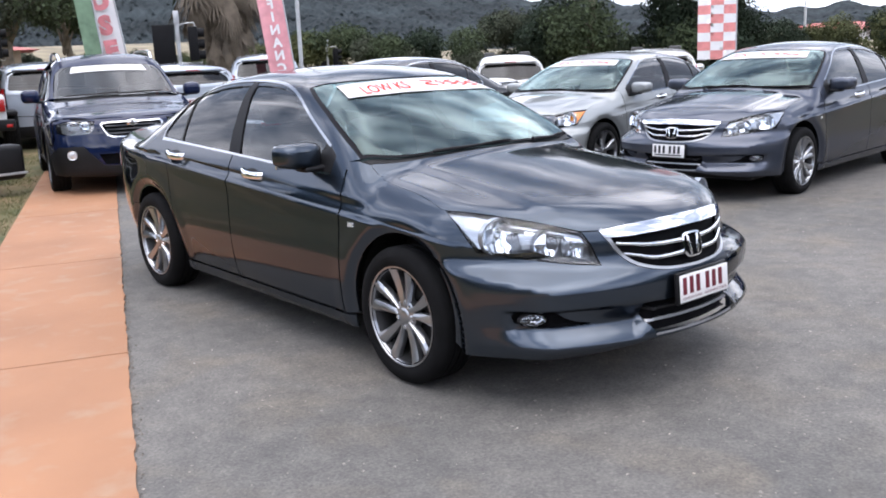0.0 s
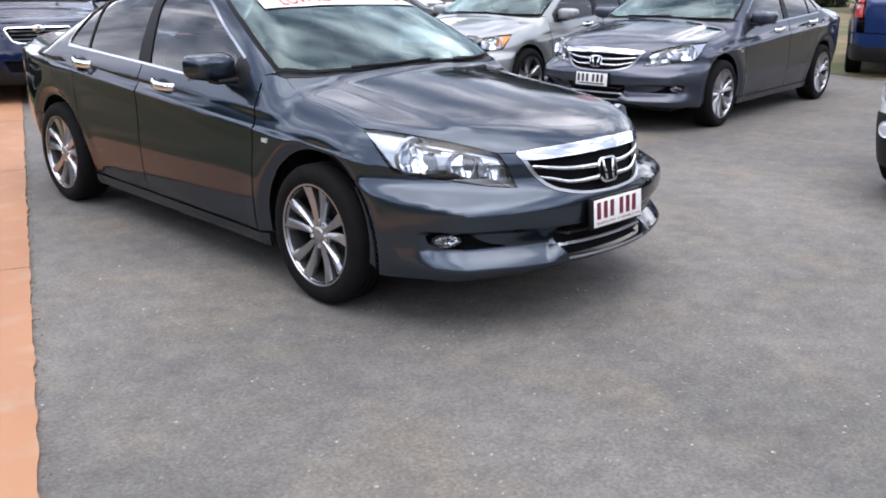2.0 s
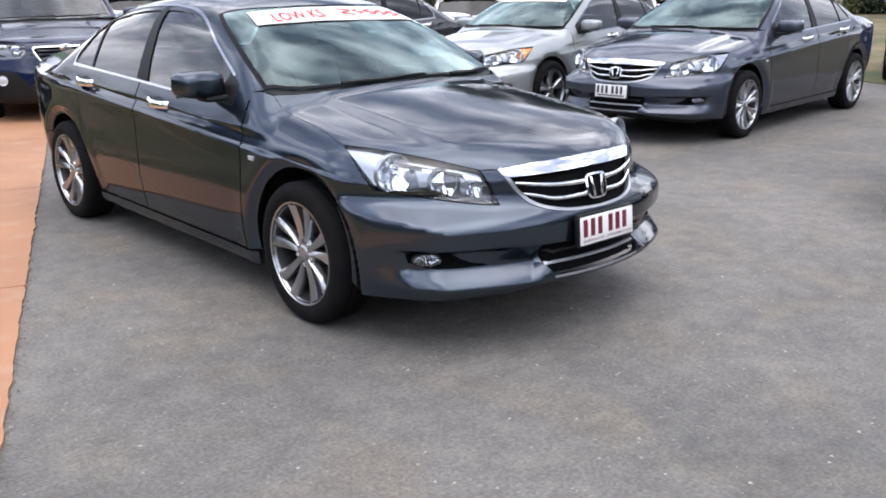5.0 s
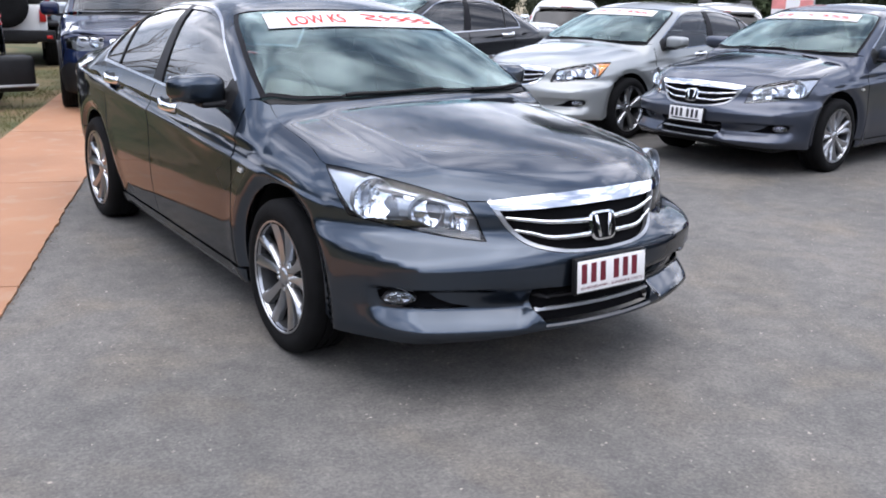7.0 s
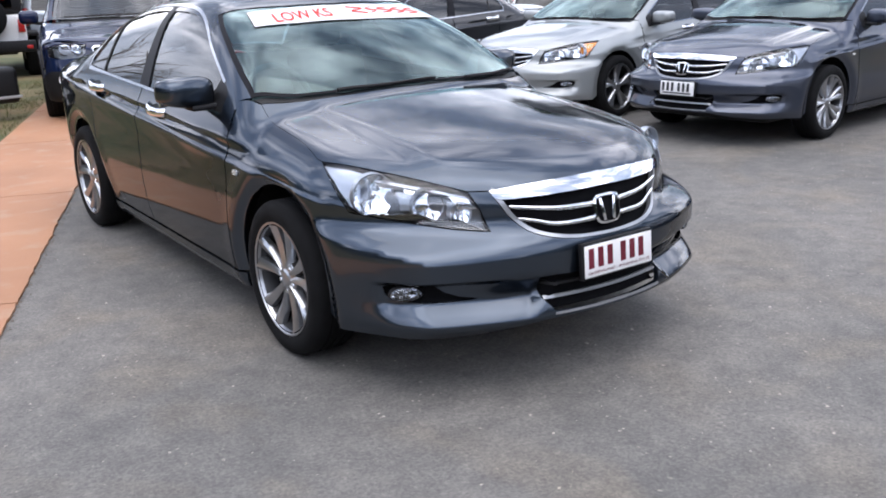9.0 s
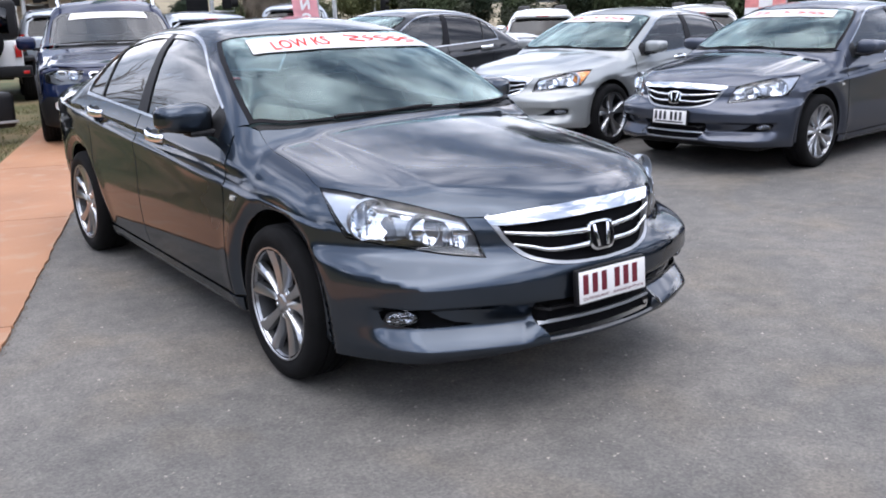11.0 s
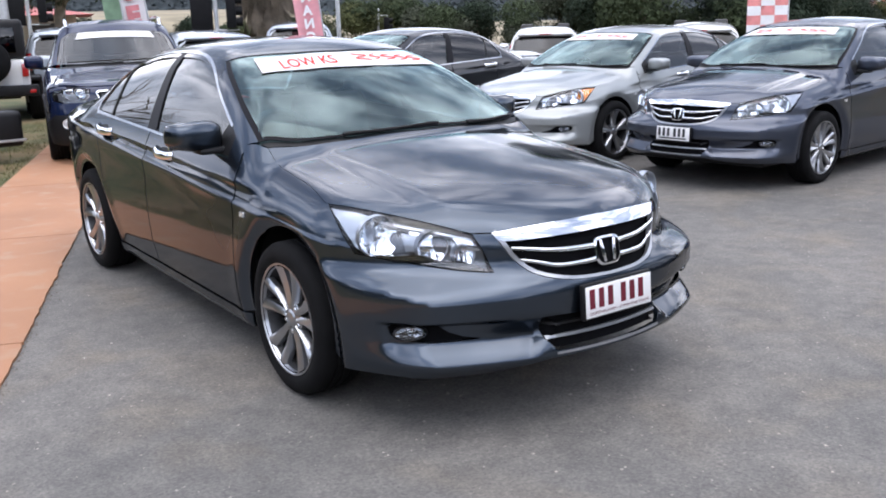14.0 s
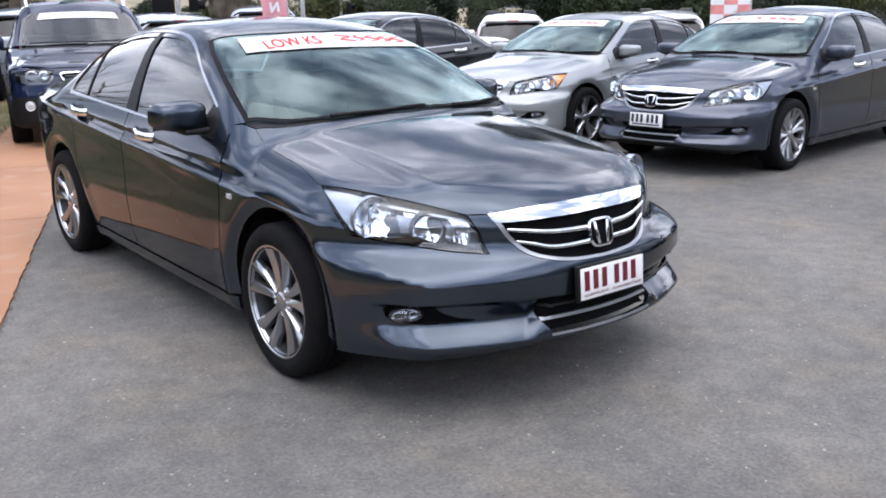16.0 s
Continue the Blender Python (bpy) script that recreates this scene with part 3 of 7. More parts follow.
def turf():
    m = plain("worn_turf", (0.1, 0.1, 0.05), 0.95)
    t, n, l = links(m)
    b = n["Principled BSDF"]
    co = n.new("ShaderNodeNewGeometry")
    a, c = n.new("ShaderNodeTexNoise"), n.new("ShaderNodeTexNoise")
    a.inputs["Scale"].default_value, a.inputs["Detail"].default_value = 0.8, 8
    c.inputs["Scale"].default_value, c.inputs["Detail"].default_value = 45, 5
    r = n.new("ShaderNodeValToRGB")
    e = r.color_ramp.elements
    e[0].position, e[0].color = 0.36, (0.078, 0.098, 0.030, 1)
    e[1].position, e[1].color = 0.66, (0.27, 0.19, 0.095, 1)
    k = e.new(0.5)
    k.color = (0.17, 0.142, 0.058, 1)
    v = n.new("ShaderNodeMix")
    v.data_type, v.blend_type = "RGBA", "MULTIPLY"
    v.inputs["Factor"].default_value = 0.7
    for q in (a, c):
        l.new(co.outputs["Position"], q.inputs["Vector"])
    l.new(a.outputs["Fac"], r.inputs["Fac"])
    l.new(r.outputs["Color"], v.inputs[6])
    l.new(c.outputs["Color"], v.inputs[7])
    l.new(v.outputs[2], b.inputs["Base Color"])
    return m


CONCRETE, TURF = coated_concrete(), turf()
PATH_WAY = Vector((0.3487, 0.9372))
PATH_SIDE = Vector((-0.9372, 0.3487))
PATH_AT = Vector((-1.666, 1.439))


def path_point(along, across):
    return PATH_AT + PATH_WAY * along + PATH_SIDE * across


rng = random.Random(5)
path = tagged(new("path"), "orange coated concrete path with worn joints", kind="structure")
for k in range(-4, 8):
    bm = bmesh.new()
    a0, a1 = k * 2.67 + 0.006, (k + 1) * 2.67 - 0.006
    n = 60
    right = [path_point(a0 + (a1 - a0) * i / n, 0.014 * noise.noise((k * 9.1 + i * 0.35, 3.3, 0)) + 0.008 * noise.noise((k * 9.1 + i * 1.7, 8.3, 0))) for i in range(n + 1)]
    left = [path_point(a0 + (a1 - a0) * i / n, 1.0) for i in range(n, -1, -1)]
    ring = [bm.verts.new((p.x, p.y, 0.014 + 0.001 * rng.random() * 0)) for p in right + left]
    bm.faces.new(ring)
    low = [bm.verts.new((p.x, p.y, -0.05)) for p in right + left]
    for i in range(len(ring)):
        j = (i + 1) % len(ring)
        bm.faces.new((ring[i], ring[j], low[j], low[i]))
    part("slab", bm, CONCRETE, path)
# crumbled asphalt along the path
bm = bmesh.new()
for i in range(1400):
    p = path_point(rng.uniform(-6, 14), -abs(rng.gauss(0, 0.022)) + 0.006)
    s = rng.uniform(0.002, 0.008)
    v = [bm.verts.new((p.x + s * dx, p.y + s * dy, 0.001 + s * dz)) for dx, dy, dz in ((-1, -0.8, 0), (1, -0.6, 0), (0.2, 1, 0), (0.1, 0, 0.9))]
    for t_ in ((0, 1, 3), (1, 2, 3), (2, 0, 3)):
        bm.faces.new([v[q] for q in t_])
tagged(part("crumbled_asphalt", bm, plain("crumbs", (0.16, 0.14, 0.12), 0.9, vary=0.5, size=30), None, "loose crumbs along the ragged edge of the asphalt"), category="grit", kind="stuff")


def turf_sheet(name, pts, z, label):
    ob = sheet(name, TURF, pts, z, label, 0.06)
    return ob


P = path_point
turf_sheet("lawn", [tuple(P(-12, 1.004)), tuple(P(40, 1.004)), (-30, 60), (-60, 20), (-30, -15)], 0.010, "worn lawn with dry brown patches beside the path")
turf_sheet("verge", [(10.6, -30), (10.6, 1.6), (11.6, 4.5), (13.0, 9.5), (11.0, 13.0), (6.5, 15.5), (P(24, 0.996).x, P(24, 0.996).y), (P(40, 0.996).x, P(40, 0.996).y), (20, 60), (60, 40), (60, -30)], 0.012, "grass verge behind the parked cars")
bm = bmesh.new()
gr = random.Random(8)
count = 0
while count < 14000:
    al, ac = gr.uniform(0.5, 13), 1.02 + abs(gr.gauss(0, 0.9))
    p = path_point(al, ac)
    if noise.noise((p.x * 0.8, p.y * 0.8, 1.0)) < -0.12:
        if gr.random() < 0.8:
            count += 1
            continue
    h, a = gr.uniform(0.012, 0.05), gr.uniform(0, 6.28)
    dx, dy = math.cos(a) * 0.004, math.sin(a) * 0.004
    lx, ly = gr.gauss(0, 0.015), gr.gauss(0, 0.015)
    v = [bm.verts.new((p.x - dx, p.y - dy, 0.01)), bm.verts.new((p.x + dx, p.y + dy, 0.01)), bm.verts.new((p.x + lx, p.y + ly, 0.01 + h))]
    bm.faces.new(v)
    count += 1
tagged(part("grass", bm, GRASS_LEAF, None, "short dry grass blades along the path"), category="grass", kind="stuff")

# pale chips of stone loose on the asphalt
bm = bmesh.new()
for i in range(1500):
    x, y = rng.uniform(-3.5, 6.0), rng.uniform(-4.5, 1.5)
    s = min(0.007, 0.0020 * math.exp(abs(rng.gauss(0, 0.75))))
    a = rng.uniform(0, 6.28)
    v = [bm.verts.new((x + s * (dx * math.cos(a) - dy * math.sin(a)), y + s * (dx * math.sin(a) + dy * math.cos(a)), 0.0005 + s * dz)) for dx, dy, dz in ((-1, -0.8, 0), (1.1, -0.6, 0), (0.8, 0.7, 0), (-0.5, 1, 0), (-0.3, -0.2, 0.7), (0.4, 0.2, 0.6))]
    for t_ in ((0, 1, 5, 4), (1, 2, 5), (2, 3, 4, 5), (3, 0, 4)):
        bm.faces.new([v[q] for q in t_])
tagged(part("stone_chips", bm, plain("pale_stone_chips", (0.27, 0.25, 0.22), 0.85, vary=0.6, size=3), None, "pale stone chips scattered loose on the asphalt"), category="grit", kind="stuff")

# ---- wheels ----
def wheel(parent, x, y, style="twin", r=0.325, rim=0.222, width=0.215, spokes=5, metal=None):
    """A tyre on an alloy rim; the outer face looks along x."""
    s = 1 if x > 0 else -1
    m = pose(x, y, r) @ Matrix.Diagonal((s, 1, 1, 1))
    w = width / 2
    holder = new("wheel")
    holder.empty_display_size = 0.1
    holder.parent = parent
    bm = bmesh.new()
    pro = [(rim - 0.012, -w * 0.9), (rim + 0.03, -w), (r - 0.035, -w * 1.03), (r - 0.010, -w * 0.9), (r, -w * 0.72)]
    for k in range(4):
        a = -w * 0.72 + (k + 0.5) * w * 1.44 / 4
        if k:
            g = -w * 0.72 + k * w * 1.44 / 4
            pro += [(r, g - 0.006), (r - 0.007, g - 0.004), (r - 0.007, g + 0.004), (r, g + 0.006)]
    pro += [(r, w * 0.72), (r - 0.010, w * 0.9), (r - 0.035, w * 1.03), (r - 0.06, w * 1.045), (rim + 0.022, w * 1.02), (rim + 0.008, w * 0.97), (rim - 0.012, w * 0.93)]
    part("tyre", lathe(bm, pro, 64, m), RUBBER, holder, "", 35)
    # barrel in a darker metal than the rim: shade between the spokes, as colour
    bm = bmesh.new()
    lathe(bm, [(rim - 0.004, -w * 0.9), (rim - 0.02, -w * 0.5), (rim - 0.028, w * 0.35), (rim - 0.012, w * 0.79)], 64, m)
    part("barrel", bm, DARK_METAL, holder, "inner barrel of the rim, darkened for the shade between spokes", 50)
    bm = bmesh.new()
    lathe(bm, [(rim - 0.012, w * 0.78), (rim - 0.007, w * 0.93), (rim - 0.003, w * 0.985), (rim + 0.003, w * 0.985), (rim + 0.003, w * 0.9)], 64, m)
    mt = metal or ALLOY
    part("rim", bm, mt, holder, "", 50)
    bm = bmesh.new()
    n = spokes * (2 if style == "twin" else 1)
    for k in range(spokes):
        mid = 2 * math.pi * k / spokes + 0.31
        legs = ((-0.25, 1), (0.25, -1)) if style == "twin" else ((-0.16, 1), (0.16, -1))
        for off, d in legs:
            rows = []
            for j in range(9):
                t = j / 8
                rad = 0.045 + (rim - 0.007 - 0.045) * t
                ang = mid + off * (0.92 + 0.08 * t) if style == "twin" else mid + off * (0.5 + 0.62 * t)
                half = (0.013 + 0.019 * t) if style == "twin" else (0.016 + 0.015 * t)
                top = w * (0.72 + 0.19 * t - 0.07 * math.sin(math.pi * t))
                deep = 0.035 - 0.006 * t
                c = Vector((0, math.cos(ang), math.sin(ang)))
                tn = Vector((0, -math.sin(ang), math.cos(ang)))
                row = []
                for q, dx in ((-1.0, -deep), (-0.90, -0.007), (-0.30 * d - 0.12, 0.005), (-0.30 * d + 0.12, 0.005), (0.90, -0.007), (1.0, -deep)):
                    row.append(bm.verts.new(m @ (c * rad + tn * half * q + Vector((top + dx, 0, 0)))))
                rows.append(row)
            for a, b in zip(rows, rows[1:]):
                for i in range(5):
                    bm.faces.new((a[i], a[i + 1], b[i + 1], b[i]))
    part("spokes", bm, mt, holder, "", 38)
    bm = bmesh.new()
    lathe(bm, [(0.0, w * 0.80), (0.028, w * 0.80), (0.033, w * 0.77), (0.038, w * 0.72), (0.062, w * 0.70), (0.075, w * 0.62), (0.08, w * 0.3)], 32, m)
    part("hub", bm, mt, holder, "", 40)
    for k in range(5):
        a = 2 * math.pi * (k + 0.5) / 5 + 0.31
        bm = bmesh.new()
        lathe(bm, [(0.0, w * 0.74), (0.009, w * 0.74), (0.011, w * 0.70), (0.011, w * 0.5)], 6, m @ pose(0, 0.057 * math.cos(a), 0.057 * math.sin(a)))
        part("lug_nut", bm, CHROME, holder)
    bm = bmesh.new()
    lathe(bm, [(0.05, w * 0.15), (0.15, w * 0.15), (0.15, w * 0.02), (0.05, w * 0.02)], 40, m)
    part("brake_disc", bm, DARK_METAL, holder, "", 40)
    bm = bmesh.new()
    lathe(bm, [(0.0, -w * 0.6), (rim - 0.03, -w * 0.6)], 32, m)
    part("backing_plate", bm, TRIM, holder)
    return holder

# ---- sedans ----
def arc(y, z, r, a0, a1, x=0.9, n=22):
    return [(x, y + r * math.cos(radians(a0 + (a1 - a0) * i / n)), z + r * math.sin(radians(a0 + (a1 - a0) * i / n))) for i in range(n + 1)]


DLO_TOP = spline([(0.80, 2.585, 1.052), (0.79, 2.600, 1.09), (0.75, 2.578, 1.15), (0.70, 2.54, 1.24), (0.66, 2.47, 1.305), (0.63, 2.32, 1.357), (0.60, 2.08, 1.388), (0.6, 1.83, 1.396), (0.6, 1.615, 1.391), (0.61, 1.40, 1.370), (0.65, 1.19, 1.313), (0.71, 0.963, 1.21), (0.78, 0.726, 1.099), (0.83, 0.557, 1.013), (0.84, 0.50, 0.975)], 4)
DLO_BELT = [(0.85, 0.50, 0.956), (0.85, 1.175, 0.980), (0.84, 1.65, 1.004), (0.83, 2.14, 1.027)]
DLO = DLO_TOP + DLO_BELT
HEAD_TOP = spline([(0.806, -0.259, 0.845), (0.757, -0.375, 0.842), (0.683, -0.508, 0.828), (0.595, -0.64, 0.803), (0.493, -0.765, 0.766)], 4)
HEAD_IN = [(0.47, -0.81, 0.702), (0.452, -0.846, 0.626)]
HEAD_LOW = spline([(0.452, -0.846, 0.626), (0.562, -0.764, 0.638), (0.70, -0.632, 0.663), (0.825, -0.480, 0.688)], 4)
HEAD_OUT = spline([(0.825, -0.480, 0.688), (0.832, -0.425, 0.738), (0.828, -0.350, 0.80), (0.806, -0.259, 0.845)], 4)
GRILLE_EDGE = spline([(0.43, -0.815, 0.765), (0.405, -0.85, 0.715), (0.375, -0.88, 0.665), (0.315, -0.925, 0.612), (0.19, -0.98, 0.582), (0.0, -1.0, 0.574)], 4)
GRILLE_TOP = spline([(0.0, -0.91, 0.787), (0.25, -0.875, 0.780), (0.43, -0.815, 0.765)], 4)


def window_line(y):
    return 0.924 + 0.048 * y


def lettered(name, text, width, height, m, mat, parent, bold=0.0):
    """Flat lettering in the plane of x and z of m, centred."""
    cu = bpy.data.curves.new(name, "FONT")
    cu.body, cu.size, cu.align_x, cu.resolution_u, cu.offset = text, 1.0, "CENTER", 2, bold
    tmp = bpy.data.objects.new(name, cu)
    scene.collection.objects.link(tmp)
    me = bpy.data.meshes.new_from_object(tmp.evaluated_get(bpy.context.evaluated_depsgraph_get()))
    bpy.data.objects.remove(tmp)
    q = np.array([v.co[:] for v in me.vertices])
    lo, size = q.min(0), np.ptp(q, 0)
    for v in me.vertices:
        v.co = m @ Vector((((v.co.x - lo[0]) / size[0] - 0.5) * width, 0, ((v.co.y - lo[1]) / size[1] - 0.5) * height))
    return obj(name, me, mat, parent)


def sedan_car(name, label, coat, at, sx=1.0, sy=1.0, sz=1.0, style="grey", wheels="twin", group="", plate=None, banner="", metal=None, spokes=5, fine=0.022, folded=0.0):
    f = sedan(sx, sy, sz)
    sc = (sx, sy, sz)
    car = thing(name, label, "car", group)
    kw = {"scale": sc}

    def snap(mode, pts):
        a, b = ray_of(mode, uv_of(mode, np.array(pts, float) * sc))
        return [tuple(v) for v in root(f, a, b) / sc]

    head_top, head_in, head_low, head_out = (snap("V", q) for q in (HEAD_TOP, HEAD_IN, HEAD_LOW, HEAD_OUT))
    grille_top, grille_edge = snap("V", GRILLE_TOP), snap("V", GRILLE_EDGE)
    tip = head_top[0]
    seam_line = snap("T", spline([(0.795, -0.215, 0.850), (0.765, -0.05, 0.885), (0.75, 0.15, 0.93), (0.738, 0.385, 0.99)], 4))
    # dark covers behind the panel gaps
    shell = both([(0, -0.9, 0.80), (0.42, -0.80, 0.78), (0.72, -0.30, 0.86), (0.74, 0.2, 0.97), (0.72, 0.36, 1.0), (0, 0.24, 1.02)])
    p, fc, nr = skin(f, "T", [shell], lift=-0.03, rim=0, gap=0.06, seam=0, **kw)
    obj("engine_bay_cover", skin_mesh("engine_bay_cover", p, fc, nr), TRIM, car)
    bm = bmesh.new()
    box(bm, -0.70 * sx, -0.70 * sy, 0.20, 0.70 * sx, 3.6 * sy, 0.34, 0.03)
    for a, b in ((0.46, 2.36),):
        box(bm, -0.80 * sx, a * sy, 0.22, 0.80 * sx, b * sy, 0.40, 0.03)
    part("floor_pan", bm, TRIM, car)
    bm = bmesh.new()
    box(bm, -0.82 * sx, 0.44 * sy, 0.36 * sz, 0.82 * sx, 0.50 * sy, 0.93 * sz, 0.01)
    part("bulkhead", bm, TRIM, car)
    boxed("engine_block", TRIM, car, -0.60 * sx, -0.60 * sy, 0.3 * sz, 0.60 * sx, 0.42 * sy, 0.74 * sz, 0.02)
    boxed("boot_lining", TRIM, car, -0.52 * sx, 2.9 * sy, 0.3 * sz, 0.52 * sx, 3.6 * sy, 0.95 * sz, 0.05)
    # wheel arch liners
    for s in (-1, 1):
        for wy, r in ((-0.01, 0.41), (2.8, 0.40)):
            bm = bmesh.new()
            prof = [(r, 0.50 * sx), (r, 0.83 * sx)]
            lathe(bm, prof, 40, Matrix.Diagonal((s, 1, 1, 1)) @ pose(0, wy * sy, 0.335))
            bmesh.ops.delete(bm, geom=[v for v in bm.verts if v.co.z < 0.2], context="VERTS")
            bm2 = [bm.verts.new((s * 0.5 * sx, wy * sy + (r + 0.01) * math.cos(t), 0.335 + (r + 0.01) * math.sin(t))) for t in np.linspace(-0.3, math.pi + 0.3, 24)]
            bm.faces.new(bm2)
            part("arch_liner", bm, TRIM, car)
    # hood
    edge = grille_top + head_top[::-1]
    edge += seam_line
    edge += spline([(0.738, 0.385, 0.99), (0.60, 0.325, 1.0), (0.35, 0.262, 1.01), (0.0, 0.236, 1.02)], 4)[1:]
    panel("hood", f, "T", [both(edge)], coat, car, gap=0.024, seam=0.0008, **kw)
    # cowl and wipers
    panel("cowl", f, "T", [both([(0.0, 0.242, 1.02), (0.36, 0.268, 1.01), (0.60, 0.332, 1.0), (0.735, 0.395, 0.99), (0.755, 0.44, 1.01), (0.6, 0.36, 1.01), (0.36, 0.30, 1.02), (0.0, 0.265, 1.04)])], TRIM, car, lift=-0.012, **kw)
    # front wings, doors, rear quarters
    gapline = seam_line[::-1]
    wing = [(0.89, 0.468, 0.26), (0.91, 0.462, 0.6), (0.905, 0.452, 0.80), (0.87, 0.462, 0.93), (0.83, 0.475, 0.975), (0.79, 0.50, 1.01), (0.765, 0.45, 1.015)] + gapline
    wing += head_out[::-1] + [(0.86, -0.440, 0.678), (0.89, -0.360, 0.655), (0.905, -0.305, 0.634)]
    wing += arc(-0.01, 0.340, 0.392, 132, 0, n=26)[1:] + [(0.89, 0.382, 0.26)]
    panel("front_wing", f, "L", [wing], coat, (car, car), sides=1, gap=fine, seam=0.0009, **kw)
    fdoor = [(0.9, 0.475, 0.262), (0.91, 0.469, 0.6), (0.905, 0.459, 0.80), (0.88, 0.469, 0.93)] + [(0.84, y, window_line(y) - 0.006) for y in (0.5, 0.9, 1.3, 1.62)] + [(0.91, 1.622, 0.6), (0.88, 1.635, 0.262)]
    doors_f = panel("front_door", f, "S", [fdoor], coat, (car, car), sides=1, gap=fine, **kw)
    rdoor = [(0.88, 1.641, 0.262), (0.91, 1.628, 0.6), (0.84, 1.626, window_line(1.62) - 0.006)] + [(0.84, y, window_line(y) - 0.006) for y in (2.0, 2.4, 2.575)]
    rear_edge = spline([(0.83, 2.575, 1.042), (0.87, 2.50, 0.96), (0.9, 2.452, 0.88), (0.91, 2.44, 0.74), (0.91, 2.41, 0.595), (0.9, 2.345, 0.40), (0.885, 2.285, 0.262)], 4)
    rdoor += rear_edge[1:]
    doors_r = panel("rear_door", f, "S", [rdoor], coat, (car, car), sides=1, gap=fine, **kw)
    quarter = [(0.885, 2.291, 0.262)] + [(x, y + 0.006, z) for x, y, z in rear_edge[::-1][1:]] + [(0.80, 2.63, 1.06)]
    quarter += [(0.73, 2.80, 1.083), (0.66, 2.98, 1.088), (0.72, 3.14, 1.06), (0.74, 3.55, 1.04), (0.72, 3.68, 1.0), (0.80, 3.58, 0.90), (0.84, 3.52, 0.72), (0.875, 3.36, 0.62), (0.89, 3.21, 0.56)]
    quarter += arc(2.8, 0.325, 0.39, 38, 178, n=24) + [(0.885, 2.42, 0.262)]
    panel("rear_quarter", f, "L", [quarter], coat, (car, car), sides=1, gap=fine, seam=0.0, **kw)
    # sills
    sill = [(0.89, 0.40, 0.256), (0.89, 2.40, 0.256), (0.86, 2.40, 0.19), (0.86, 0.40, 0.19)]
    panel("sill", f, "S", [sill], coat, (car, car), sides=1, lift=0.006, **kw)
    # roof with its pillars
    off = np.array([(y, z) for _, y, z in DLO_TOP])
    t = np.gradient(off, axis=0)
    t /= np.linalg.norm(t, axis=1)[:, None]
    ring = off + np.c_[t[:, 1], -t[:, 0]] * -0.012
    if ring[30, 1] < off[30, 1]:
        ring = off - (ring - off)
    trim_out = [(x, a, b) for (x, _, _), (a, b) in zip(DLO_TOP, ring)]
    ap = snap("T", spline([(0.755, 0.448, 1.015), (0.722, 0.66, 1.135), (0.672, 0.87, 1.24), (0.622, 1.045, 1.325), (0.572, 1.172, 1.368)], 4))
    half = [(0.0, 1.03, 1.392), (0.25, 1.055, 1.39), (0.46, 1.115, 1.385), (0.575, 1.18, 1.368)]
    half = half[:-1] + ap[::-1]
    half += [(0.79, 0.50, 1.01), (0.82, 0.475, 0.985)] + trim_out[::-1]
    half += [(0.80, 2.63, 1.06), (0.73, 2.80, 1.083), (0.66, 2.98, 1.088)]
    half += spline([(0.66, 2.98, 1.088), (0.62, 2.80, 1.19), (0.555, 2.58, 1.33), (0.48, 2.52, 1.385)], 3)[1:] + [(0.25, 2.535, 1.41), (0.0, 2.545, 1.415)]
    panel("roof", f, "L", [both(half)], coat, car, seam=0.0, gap=0.028, **kw)
    # glass
    ws = spline([(0.0, 0.262, 1.038), (0.36, 0.297, 1.025), (0.60, 0.357, 1.01), (0.75, 0.445, 1.012)], 4)
    ws += ap
    ws += [(0.46, 1.113, 1.385), (0.25, 1.053, 1.39), (0.0, 1.028, 1.392)]
    pane = panel("windscreen", f, "T", [both(ws)], SCREEN, car, "clear windscreen under a sunstrip", lift=-0.004, rim=0.004, gap=0.04, seam=0.001, **kw)
    inner = np.array(both(ws)) * (0.968, 1, 1)
    inner[:, 1] = 0.70 + (inner[:, 1] - 0.70) * 0.972
    panel("windscreen_border", f, "T", [both(ws), [tuple(v) for v in inner]], PILLAR, car, lift=-0.0025, rim=0.003, gap=0.04, seam=0.0, **kw)
    bw = [(0.0, 2.56, 1.41), (0.25, 2.55, 1.40), (0.475, 2.54, 1.38), (0.55, 2.61, 1.32), (0.61, 2.82, 1.19), (0.645, 2.97, 1.092), (0.3, 3.14, 1.09), (0.0, 3.19, 1.09)]
    panel("rear_window", f, "T", [both(bw)], PRIVACY, car, lift=-0.004, rim=0.004, gap=0.05, **kw)
    b2 = ((1.84, 1.40), (1.665, 0.97))

    def cut(line, y, z):
        (ya, za), (yb, zb) = line
        return y - (ya + (yb - ya) * (z - za) / (zb - za))

    b0 = ((1.765, 1.40), (1.525, 0.97))
    q0 = ((2.50, 1.40), (2.29, 0.97))

    def clip(poly, line, sign):
        out = []
        for a, b in zip(poly, poly[1:] + poly[:1]):
            da, db = sign * cut(line, a[1], a[2]), sign * cut(line, b[1], b[2])
            if da >= 0:
                out.append(a)
            if da * db < 0:
                k = da / (da - db)
                out.append(tuple(a[i] + (b[i] - a[i]) * k for i in range(3)))
        return out

    front = clip(DLO, b0, -1)
    rear = clip(clip(DLO, b2, 1), q0, -1)
    small = clip(DLO, q0, 1)
    post = clip(clip(DLO, b0, 1), b2, -1)
    panel("side_window", f, "S", [front], TINT, doors_f, sides=1, lift=-0.006, rim=0.004, gap=0.05, **kw)
    panel("side_window", f, "S", [rear], PRIVACY, doors_r, sides=1, lift=-0.006, rim=0.004, gap=0.05, **kw)
